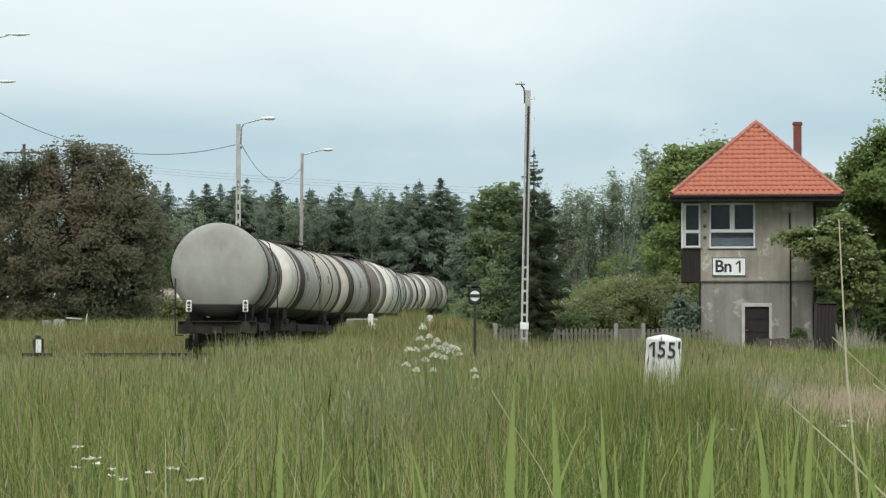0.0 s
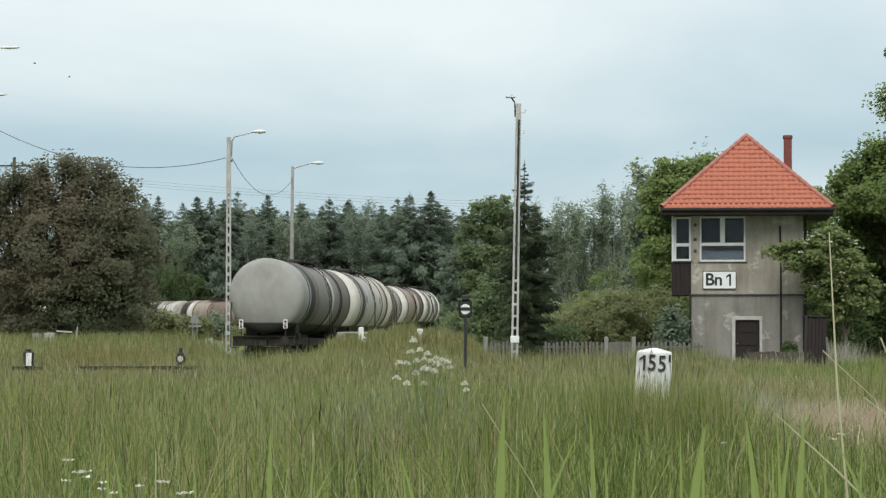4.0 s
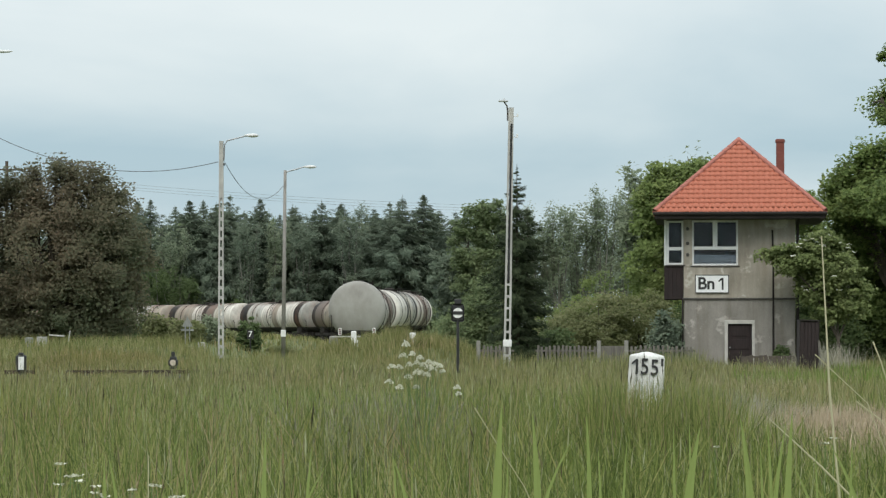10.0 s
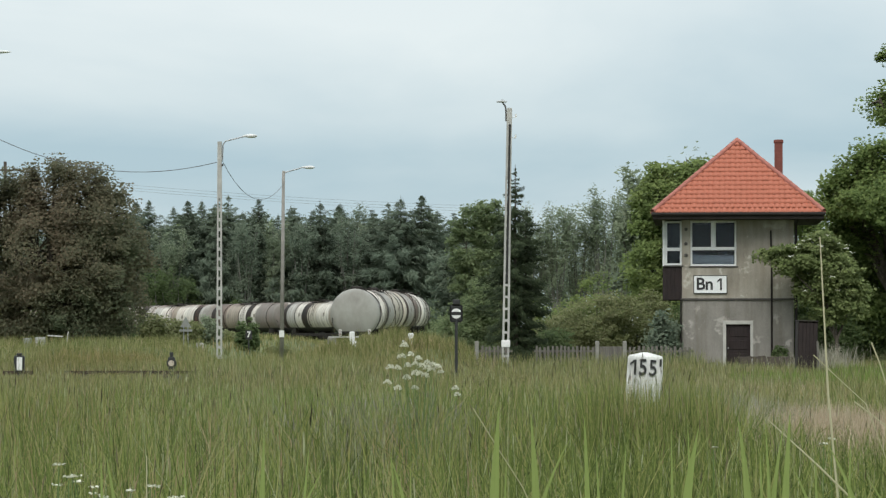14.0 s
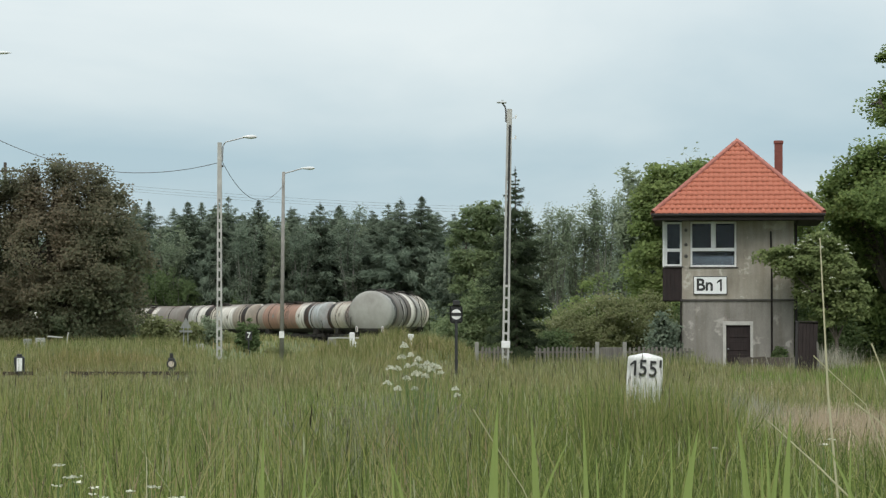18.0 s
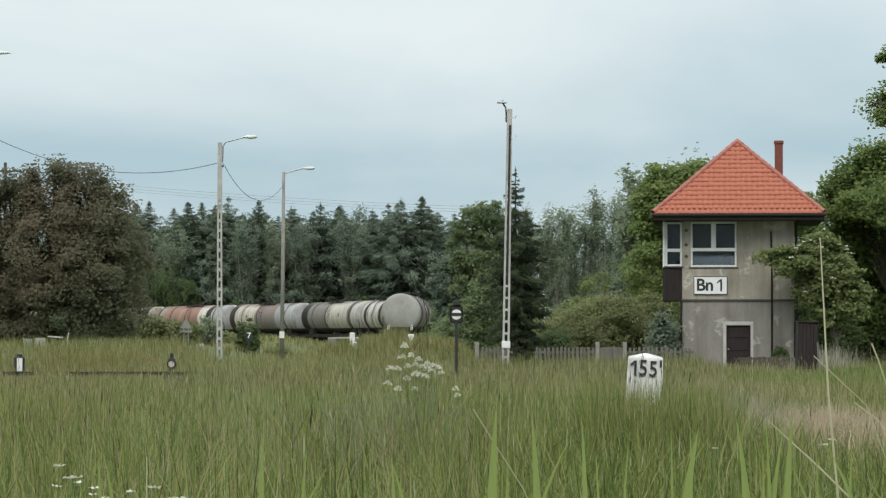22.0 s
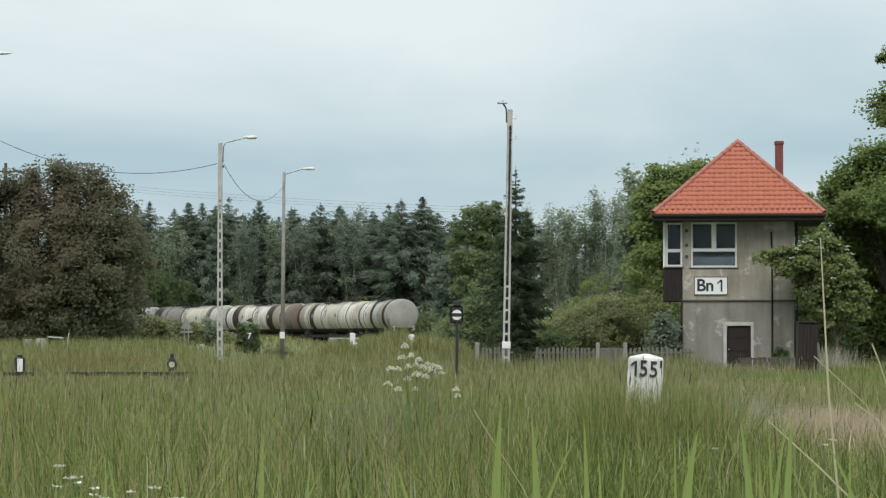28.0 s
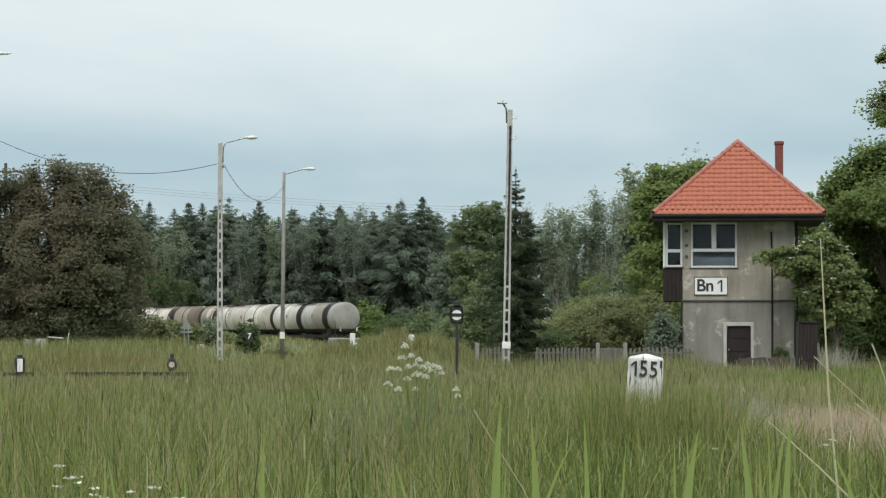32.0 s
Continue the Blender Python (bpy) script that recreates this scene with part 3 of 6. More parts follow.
    letters("B", 0.62, pose(9.46, 91.944, 3.125, 90, 0, 0), M["black"], s, "letter", weight=0.022)
    letters("n", 0.62, pose(9.775, 91.944, 3.125, 90, 0, 0), M["black"], s, "letter", weight=0.022)
    figure_one(0.44, pose(10.17, 91.946, 3.13, 90, 0, 0), M["black"], s, "figure")
    # pipes and cables on the front
    bm = pipe(B(), [(12.05, 91.95, -0.3), (12.05, 91.95, 3.9), (12.02, 91.95, 5.1)], 0.038)
    part("cable_conduit", bm, M["eave"], t)
    bm = pipe(B(), [(13.0, 91.0, 5.6), (12.93, 91.6, 5.35), (12.93, 91.9, 5.1), (12.93, 91.9, -0.3)], 0.055, 8)
    part("downpipe", bm, M["eave"], t)
    bm = pipe(B(), [(8.74, 91.97, -0.3), (8.74, 91.97, 2.55)], 0.035, 8)
    part("downpipe", bm, M["eave"], t)


build_signal_box()


# ---- tank wagons ----
def tank_mat(name, bands, streak=0.5, dirt=0.5, rust=0.0, seed=0.0, other=None):
    """Weathered tank paint: bands of colour along the tank (the front one the shaded gap), spill below the dome, dirt,
    a tarred belly.
    """
    m, n, l, b = nodes_of(name, 0.6)
    b.inputs["Specular IOR Level"].default_value = 0.15
    c = n.new("ShaderNodeTexCoord")
    sep = n.new("ShaderNodeSeparateXYZ")
    l.new(c.outputs["Object"], sep.inputs[0])
    k = n.new("ShaderNodeMapRange")
    k.inputs["From Min"].default_value, k.inputs["From Max"].default_value = -HALF, HALF
    wob = noise_node(n, l, 1.1, 3, (0.4, 1, 1))
    wv = n.new("ShaderNodeMath")
    wv.operation = "MULTIPLY_ADD"
    wv.inputs[1].default_value = 0.35
    l.new(wob.outputs["Fac"], wv.inputs[0])
    l.new(sep.outputs["X"], wv.inputs[2])
    l.new(wv.outputs[0], k.inputs["Value"])
    sides = []
    for row in (bands, other or bands):
        stops = []
        for (p, tone), (q, _) in zip(row, row[1:] + [(1.0, None)]):
            stops += [(p, tone), (max(p, q - 0.006), tone)]
        sides.append(ramp(n, l, k.outputs[0], stops).outputs[0])
    half = n.new("ShaderNodeMath")
    half.operation = "GREATER_THAN"
    half.inputs[1].default_value = 0.0
    l.new(sep.outputs["Y"], half.inputs[0])
    col = mixed(n, l, half.outputs[0], *sides)
    # soot and spilt oil along the crown of the tank
    tp = noise_node(n, l, 1.4, 5, (1.0, 0.5, 0.4), 0.65)
    th = n.new("ShaderNodeMath")
    th.operation = "MULTIPLY_ADD"
    th.inputs[1].default_value = 0.75
    l.new(tp.outputs["Fac"], th.inputs[0])
    l.new(sep.outputs["Z"], th.inputs[2])
    tr = n.new("ShaderNodeMapRange")
    tr.inputs["From Min"].default_value, tr.inputs["From Max"].default_value = 1.45, 1.9
    l.new(th.outputs[0], tr.inputs["Value"])
    endless = n.new("ShaderNodeMapRange")
    endless.inputs["From Min"].default_value, endless.inputs["From Max"].default_value = -7.3, -6.9
    l.new(sep.outputs["X"], endless.inputs["Value"])
    both_f = n.new("ShaderNodeMath")
    both_f.operation = "MULTIPLY"
    l.new(tr.outputs[0], both_f.inputs[0])
    l.new(endless.outputs[0], both_f.inputs[1])
    col = mixed(n, l, both_f.outputs[0], col, (0.085, 0.068, 0.056))
    # spill ring round the middle with ragged edges
    a = noise_node(n, l, 1.3, 4, (2.0, 1, 0.35))
    a2 = noise_node(n, l, 0.5, 3)
    mp2 = n.new("ShaderNodeMath")
    mp2.operation = "ABSOLUTE"
    sh = n.new("ShaderNodeMath")
    sh.inputs[1].default_value = seed
    l.new(sep.outputs["X"], sh.inputs[0])
    l.new(sh.outputs[0], mp2.inputs[0])
    ad = n.new("ShaderNodeMath")
    ad.operation = "MULTIPLY_ADD"
    ad.inputs[1].default_value, ad.inputs[2].default_value = -1.2, 0.6
    l.new(a.outputs["Fac"], ad.inputs[0])
    su = n.new("ShaderNodeMath")
    l.new(mp2.outputs[0], su.inputs[0])
    l.new(ad.outputs[0], su.inputs[1])
    spill = ramp(n, l, su.outputs[0], [(0.25 + 0.5 * streak, (streak,) * 3), (0.40 + 0.7 * streak, (0, 0, 0))]).outputs[0]
    col = mixed(n, l, spill, col, (0.055, 0.05, 0.046))
    # dirt in streaks down the sides
    d = noise_node(n, l, 2.2, 6, (1.6, 0.25, 0.18), 0.65)
    low, high, joined = n.new("ShaderNodeMath"), n.new("ShaderNodeMath"), n.new("ShaderNodeCombineXYZ")
    low.operation, high.operation = "MAXIMUM", "MINIMUM"
    low.inputs[1].default_value, high.inputs[1].default_value = -7.7, 7.7
    l.new(sep.outputs["X"], low.inputs[0])
    l.new(low.outputs[0], high.inputs[0])
    for source, sock in ((high.outputs[0], "X"), (sep.outputs["Y"], "Y"), (sep.outputs["Z"], "Z")):
        l.new(source, joined.inputs[sock])
    l.new(joined.outputs[0], d.inputs["Vector"].links[0].from_node.inputs["Vector"])
    df = ramp(n, l, d.outputs["Fac"], [(0.40, (0, 0, 0)), (0.66, (min(0.9, dirt + 0.2),) * 3)]).outputs[0]
    col = mixed(n, l, df, col, (0.13, 0.115, 0.10), "DARKEN")
    if rust:
        r = noise_node(n, l, 0.7, 6, (1, 1, 0.6), 0.7)
        rf = ramp(n, l, r.outputs["Fac"], [(0.45, (0, 0, 0)), (0.6, (rust,) * 3)]).outputs[0]
        col = mixed(n, l, rf, col, (0.30, 0.13, 0.08))
    # tarred belly
    e = n.new("ShaderNodeMath")
    e.operation = "MULTIPLY_ADD"
    e.inputs[1].default_value = 0.10
    l.new(a2.outputs["Fac"], e.inputs[0])
    l.new(sep.outputs["Z"], e.inputs[2])
    belly = ramp(n, l, e.outputs[0], [(0.0, (1, 1, 1)), (0.5, (0, 0, 0))])
    mr = n.new("ShaderNodeMapRange")
    mr.inputs["From Min"].default_value, mr.inputs["From Max"].default_value = -1.03, -0.985
    l.new(e.outputs[0], mr.inputs["Value"])
    l.new(mr.outputs[0], belly.inputs[0])
    belly.color_ramp.elements[1].position = 1.0
    col = mixed(n, l, belly.outputs[0], col, (0.045, 0.042, 0.04))
    l.new(col, b.inputs["Base Color"])
    g = noise_node(n, l, 14, 3)
    bumped(n, l, b, g.outputs["Fac"], 0.06)
    return m


TANK_R, TANK_Z, HALF, PITCH, PIVOT = 1.475, 2.775, 8.3, 17.8, 6.0


def bogie(parent, x):
    g = thing("bogie", "", "")
    g.parent = parent
    bm = B()
    for y in (-0.98, 0.98):
        box(bm, (x - 1.35, y - 0.07, 0.42), (x + 1.35, y + 0.07, 0.66), 0.03)
        for k in (-0.9, 0.9):
            box(bm, (x + k - 0.17, y - 0.1, 0.30), (x + k + 0.17, y + 0.1, 0.62), 0.03)
            for j in (-0.24, 0.24):
                rod(bm, (x + k + j, y, 0.36), (x + k + j, y, 0.60), 0.07)
    box(bm, (x - 0.25, -1.0, 0.5), (x + 0.25, 1.0, 0.78), 0.03)
    part("bogie_frame", bm, M["steel"], g)
    for k in (-0.9, 0.9):
        bm = B()
        rod(bm, (0, -1.0, 0), (0, 1.0, 0), 0.08, sides=10)
        for y in (-0.755, 0.755):
            s = 1 if y > 0 else -1
            rod(bm, (0, y - 0.06 * s, 0), (0, y + 0.07 * s, 0), 0.455, sides=24)
            rod(bm, (0, y - 0.09 * s, 0), (0, y - 0.06 * s, 0), 0.485, sides=24)
            for i in range(4):
                an = i * math.pi / 2
                rod(bm, (0.27 * math.cos(an), y + 0.071 * s, 0.27 * math.sin(an)), (0.27 * math.cos(an), y + 0.08 * s, 0.27 * math.sin(an)), 0.06, sides=8)
        o = part("wheelset", bm, M["steel"], g)
        o.matrix_basis = pose(x + k, 0, 0.46)
    return g


def build_wagon():
    t = thing("tank_wagon", "weathered bogie tank wagon of a long train on the track", "tank wagon", group="tank wagons of the train")
    # shallow dished end with a tight knuckle
    prof = [(-HALF + 0.30 * (r / 1.30) ** 2, r) for r in (0.0, 0.35, 0.7, 1.0, 1.2, 1.30)] + [(-HALF + 0.39, 1.395), (-HALF + 0.47, 1.45), (-HALF + 0.58, TANK_R)]
    prof += [(x, TANK_R) for x in (-5.0, -1.7, 1.7, 5.0)]
    prof += [(-x, r) for x, r in reversed(prof[:9])]
    tank = part("tank", lathe_x(B(), prof, 48), M["steel"], t, smooth=True)
    tank.location = (0, 0, TANK_Z)
    for x in (-5.9, 0.9, 4.6):
        bm = lathe_x(B(), [(x - 0.06, TANK_R - 0.02), (x - 0.06, TANK_R + 0.02), (x + 0.06, TANK_R + 0.02), (x + 0.06, TANK_R - 0.02)], 40)
        o = part("hoop", bm, M["steel"], t, smooth=False)
        o.location = (0, 0, TANK_Z)
    # dome, walkway, rails
    bm = rod(B(), (0.3, 0, TANK_Z + 1.40), (0.3, 0, TANK_Z + 1.60), 0.42, 0.40, 20)
    rod(bm, (0.3, 0, TANK_Z + 1.60), (0.3, 0, TANK_Z + 1.66), 0.34, 0.22, 20)
    part("manhole_dome", bm, M["steel"], t)
    for y in (-0.55, 0.55):
        bm = B()
        box(bm, (-2.0, y - 0.22, TANK_Z + 1.47), (2.4, y + 0.22, TANK_Z + 1.50))
        for x in (-1.8, 0.0, 2.2):
            rod(bm, (x, y, TANK_Z + 1.30), (x, y, TANK_Z + 1.47), 0.03)
        part("walkway", bm, M["steel"], t)
    for y in (-0.78, 0.78):
        bm = B()
        pipe(bm, [(-2.0, y, TANK_Z + 1.47), (-2.0, y, TANK_Z + 1.62), (2.4, y, TANK_Z + 1.62), (2.4, y, TANK_Z + 1.47)], 0.02)
        for x in (-0.6, 1.0):
            rod(bm, (x, y, TANK_Z + 1.48), (x, y, TANK_Z + 1.62), 0.015)
        part("railing", bm, M["steel"], t)
    for y in (-1.56, 1.56):
        bm = B()
        for x in (-0.25, 0.25):
            pipe(bm, [(x, y, 0.9), (x, y * 1.0, 2.8), (x, y * 0.82, 3.8), (x, y * 0.5, TANK_Z + 1.48)], 0.012)
        for k in range(9):
            u = k / 8
            z = 1.0 + u * 2.7
            yy = y if z < 2.8 else y * (1 - 0.18 * (z - 2.8))
            rod(bm, (-0.25, yy, z), (0.25, yy, z), 0.009, sides=5)
        part("ladder", bm, M["steel"], t)
    # underframe
    bm = B()
    for y in (-0.95, 0.95):
        box(bm, (-8.3, y - 0.06, 0.86), (8.3, y + 0.06, 1.14), 0.01)
    for x in (-5.8, -2.0, 2.0, 5.8):
        box(bm, (x - 0.08, -0.95, 0.88), (x + 0.08, 0.95, 1.12))
    part("sole_bar", bm, M["steel"], t)
    for x in (-6.0, 6.0):
        bm = B()
        for y in (-0.75, 0.75):
            box(bm, (x - 0.5, y - 0.25, 1.12), (x + 0.5, y + 0.25, 1.75), 0.03)
        box(bm, (x - 0.4, -1.1, 1.10), (x + 0.4, 1.1, 1.30), 0.03)
        part("tank_saddle", bm, M["steel"], t)
    for sx in (-1, 1):
        part("headstock", box(B(), (sx * 8.37 - 0.07, -1.22, 0.80), (sx * 8.37 + 0.07, 1.22, 1.19), 0.02), M["steel"], t)
        for y in (-0.875, 0.875):
            bm = rod(B(), (sx * 8.43, y, 1.0), (sx * 8.72, y, 1.0), 0.11, 0.09, 12)
            rod(bm, (sx * 8.72, y, 1.0), (sx * 8.78, y, 1.0), 0.16, 0.17, 18)
            part("buffer", bm, M["steel"], t)
        bm = box(B(), (sx * 8.4 - 0.05, -0.16, 0.82), (sx * 8.75, 0.16, 1.06), 0.03)
        pipe(bm, [(sx * 8.7, 0, 0.95), (sx * 8.82, 0, 0.8), (sx * 8.78, 0, 0.55)], 0.035)
        part("coupling", bm, M["steel"], t)
        for y in (1.3,) if sx < 0 else ():
            bm = pipe(B(), [(sx * 8.35, y, 0.75), (sx * 8.35, y, 2.2), (sx * 8.0, y * 1.02, 2.5)], 0.024)
            pipe(bm, [(sx * 8.35, y, 0.75), (sx * 8.35, y * 0.8, 0.75)], 0.024)
            part("handrail", bm, M["steel"], t)
        part("end_platform", box(B(), (sx * 8.3 - 0.25, -1.2, 1.16), (sx * 8.3 + 0.1, 1.2, 1.19)), M["steel"], t)
        for y in (-0.72, 0.72):
            bm = pipe(B(), [(sx * 8.38, y, 0.83), (sx * 8.52, y, 0.6), (sx * 8.5, y, 0.35)], 0.03)
            part("brake_hose", bm, M["black"], t)
        bogie(t, sx * PIVOT)
    bm = B()
    box(bm, (-0.9, -0.5, 0.55), (0.9, 0.5, 1.3), 0.05)
    rod(bm, (1.2, -0.3, 0.75), (2.6, -0.3, 0.75), 0.2, sides=12)
    part("brake_gear", bm, M["steel"], t)
    for y in (-1.06, 1.06):
        bm = box(B(), (-3.0, y - 0.02, 0.62), (-2.0, y + 0.02, 1.1), 0.01)
        part("data_panel", bm, M["steel"], t)
    for x in (-3.0, 3.4):
        for y in (-1, 1):
            bm = box(B(), (x - 0.22, -0.006, -0.16), (x + 0.22, 0.006, 0.16))
            o = part("placard", bm, M["placard"], t)
            o.matrix_basis = pose(0, y * (TANK_R + 0.012) * math.cos(0.12), TANK_Z + 0.18, 7 * y, 0, 0)
    return t


M["placard"] = plain("faded_placard", (0.22, 0.19, 0.15), 0.6)
G1, G2, G3, DK = (0.315, 0.312, 0.285), (0.20, 0.182, 0.165), (0.43, 0.42, 0.385), (0.022, 0.019, 0.017)
CR, WH, TN, BR, BL, RU = (0.51, 0.475, 0.40), (0.64, 0.61, 0.55), (0.31, 0.27, 0.22), (0.145, 0.115, 0.098), (0.35, 0.375, 0.375), (0.31, 0.18, 0.13)
# bands of the right and left flank, from the rear end to the front end; spill, dirt, rust
# the last DK at each front end paints in the shaded gap between wagons
LOOKS = [([(0, G1), (0.19, DK), (0.27, BR), (0.36, G2), (0.60, WH), (0.63, G2), (0.74, DK), (0.79, BR), (0.95, DK)], [(0, G1), (0.11, DK), (0.19, TN), (0.34, G3), (0.50, DK), (0.57, CR), (0.72, WH), (0.93, DK)], 0.0, 0.35, 0),
         ([(0, WH), (0.12, CR), (0.20, DK), (0.29, G3), (0.52, CR), (0.78, DK), (0.80, CR), (0.92, DK)], [(0, CR), (0.10, WH), (0.28, TN), (0.30, CR), (0.48, WH), (0.62, CR), (0.70, DK), (0.77, CR), (0.86, TN), (0.94, DK)], 0.0, 0.4, 0.12),
         ([(0, CR), (0.06, DK), (0.18, G3), (0.50, BR), (0.78, WH), (0.88, BR), (0.95, DK)], [(0, BR), (0.10, TN), (0.27, DK), (0.36, WH), (0.72, G3), (0.78, DK), (0.87, WH), (0.96, DK)], 0.0, 0.6, 0.15),
         ([(0, WH), (0.42, DK), (0.50, CR), (0.72, G3), (0.88, DK)], [(0, G3), (0.14, BR), (0.2, CR), (0.55, G2), (0.87, DK)], 0.1, 0.45, 0), ([(0, G3), (0.13, DK), (0.20, WH), (0.36, BR), (0.70, G3), (0.88, DK)], [(0, BL), (0.3, G2), (0.6, CR), (0.9, DK)], 0.1, 0.5, 0.25),
         ([(0, WH), (0.12, TN), (0.40, RU), (0.49, DK), (0.56, CR), (0.72, BR), (0.87, DK)], [(0, BL), (0.19, DK), (0.26, WH), (0.38, RU), (0.62, (0.36, 0.24, 0.17)), (0.66, RU), (0.88, TN), (0.96, DK)], 0.0, 0.5, 0.2),
         ([(0, WH), (0.20, BR), (0.36, WH), (0.50, DK), (0.57, WH), (0.76, TN), (0.88, DK)], [(0, TN), (0.08, DK), (0.14, TN), (0.26, WH), (0.45, CR), (0.59, DK), (0.68, WH), (0.78, G3), (0.92, DK)], 0.0, 0.5, 0.1),
         ([(0, WH), (0.12, G1), (0.48, DK), (0.55, TN), (0.88, DK)], [(0, G2), (0.32, WH), (0.38, DK), (0.46, WH), (0.56, TN), (0.76, BR), (0.92, DK)], 0.0, 0.5, 0.1),
         ([(0, G1), (0.10, DK), (0.18, WH), (0.42, TN), (0.50, WH), (0.66, G3), (0.87, DK)], None, 0.1, 0.5, 0.2), ([(0, WH), (0.20, CR), (0.30, BR), (0.42, DK), (0.48, WH), (0.62, TN), (0.88, DK)], None, 0.1, 0.5, 0.2), ([(0, TN), (0.22, G3), (0.5, DK), (0.56, WH), (0.88, DK)], None, 0.1, 0.5, 0.2),
         ([(0, TN), (0.3, BR), (0.55, TN), (0.8, WH), (0.88, DK)], None, 0.2, 0.5, 0.3), ([(0, G3), (0.25, DK), (0.32, CR), (0.6, G3), (0.87, DK)], None, 0.2, 0.6, 0.3), ([(0, WH), (0.5, TN), (0.87, DK)], None, 0.2, 0.4, 0), ([(0, BR), (0.3, TN), (0.6, WH), (0.87, DK)], None, 0.2, 0.5, 0.3), ([(0, WH), (0.5, G3), (0.87, DK)], None, 0.2, 0.5, 0)]
wagons = []


def wagon_pose(k, t):
    """Where wagon k of the train stands at t seconds: its bogie pivots lie on the track."""
    mid = START + HALF + k * PITCH + SPEED * t
    a, b = on_track(mid - PIVOT), on_track(mid + PIVOT)
    c, d = (a + b) / 2, b - a
    return pose(*c, 0, -math.degrees(math.asin(d[2] / np.linalg.norm(d))), math.degrees(math.atan2(d[1], d[0])))


def build_train():
    first = build_wagon()
    words = ["grey", "cream", "tan and brown", "white and grey", "brown and grey", "rust-orange and tan", "tan and white", "grey and tan", "brown and grey with tan", "white and brown",
             "grey and tan", "brown and white", "white-striped tan", "brown and cream", "white", "tan"]
    for k, (bands, other, st, di, ru) in enumerate(LOOKS):
        w = first if k == 0 else copy_thing(first, wagon_pose(k, 0))
        tank = next(o for o in w.children if o.name.startswith("tank") and "saddle" not in o.name)
        tank.material_slots[0].link = "OBJECT"
        tank.material_slots[0].material = tank_mat("tank_paint", bands, st, di, ru, (k * 0.37) % 0.8 - 0.4, other)
        tagged(w, f"weathered {words[k]} bogie tank wagon on the track", "tank wagon", "tank wagons of the train")
        w.matrix_basis = wagon_pose(k, 0)
        wagons.append(w)
    # tail boards on the last one
    for y in (-0.87, 0.87):
        o = part("tail_board", box(B(), (-8.54, y - 0.085, 1.47), (-8.50, y + 0.085, 1.83), 0.02), M["white"], wagons[0], "white tail board with red marks")
        for z in (1.555, 1.745):
            part("red_mark", rod(B(), (-8.546, y, z), (-8.541, y, z), 0.055, sides=14), M["red"], o)
        part("bar", box(B(), (-8.547, y - 0.05, 1.63), (-8.542, y + 0.05, 1.67)), M["black"], o)
        part("bracket", rod(B(), (-8.51, y, 1.15), (-8.51, y, 1.47), 0.02), M["steel"], o)


M["red"] = plain("dull_red_reflector", (0.13, 0.035, 0.035), 0.4)
build_train()


# ---- trees and shrubs ----
LIGHTWARD = np.array([-0.08, -0.75, 0.40])      # leaves turn their faces to the bright side of the sky


def leaf_mesh(name, centres, size, mat, rng, lie=0.7, aspect=0.6, droop=0.0, away=None, along=None, pointed=False):
    """Leaves at the centres, each an island of its own: folded, or pointed sprays of one facet; lie: how far they spread flat to the sky; away: the light side of each; along: the way they grow."""
    n = len(centres)
    nrm = rng.normal(size=(n, 3))
    nrm /= np.linalg.norm(nrm, axis=1)[:, None]
    nrm[:, 2] = np.abs(nrm[:, 2]) + lie
    if away is not None:
        nrm += away
    nrm += LIGHTWARD
    nrm /= np.linalg.norm(nrm, axis=1)[:, None]
    d = rng.normal(size=(n, 3))
    d[:, 2] -= droop
    if along is not None:
        d = d * 0.4 + along
    d -= nrm * (d * nrm).sum(1)[:, None]
    d /= np.linalg.norm(d, axis=1)[:, None] + 1e-9
    e = np.cross(nrm, d)
    s = (size * rng.uniform(0.6, 1.4, n))[:, None]
    if pointed:
        v = np.empty((n, 3, 3), np.float32)
        v[:, 0] = centres - d * s * 0.4 - e * s * aspect * 0.5
        v[:, 1] = centres - d * s * 0.3 + e * s * aspect * 0.5
        v[:, 2] = centres + d * s * 0.6
        return sheet(name, v.reshape(-1, 3), (np.arange(n) * 3)[:, None] + np.array([[0, 1, 2]]), mat)
    v = np.empty((n, 4, 3), np.float32)
    v[:, 0] = centres - d * s * 0.5
    v[:, 1] = centres + e * s * aspect * 0.5 + nrm * s * 0.12
    v[:, 2] = centres + d * s * 0.5
    v[:, 3] = centres - e * s * aspect * 0.5 + nrm * s * 0.12
    f = (np.arange(n) * 4)[:, None] + np.array([[0, 1, 2, 3]])
    return sheet(name, v.reshape(-1, 3), f, mat)


def clumped(blobs, clumps, per, spread, rng, shell=0.55, flat=0.75):
    """Leaf centres in clumps over the outer part of ellipsoids (cx, cy, cz, rx, ry, rz)."""
    out, heads = [], []
    vol = np.array([(b[3] * b[4] * b[5]) ** (2 / 3) for b in blobs])
    for b, k in zip(blobs, np.maximum(1, np.round(clumps * vol / vol.sum()).astype(int))):
        d = rng.normal(size=(k, 3))
        d /= np.linalg.norm(d, axis=1)[:, None]
        c = np.array(b[:3]) + d * np.array(b[3:]) * rng.uniform(shell, 1.05, (k, 1))
        heads.append(c)
        p = c[:, None] + np.clip(rng.normal(size=(k, per, 3)), -1.7, 1.7) * spread * rng.uniform(0.5, 1.3, (k, 1, 1)) * np.array([1, 1, flat])
        out.append(p.reshape(-1, 3))
    return np.concatenate(out), np.concatenate(heads)


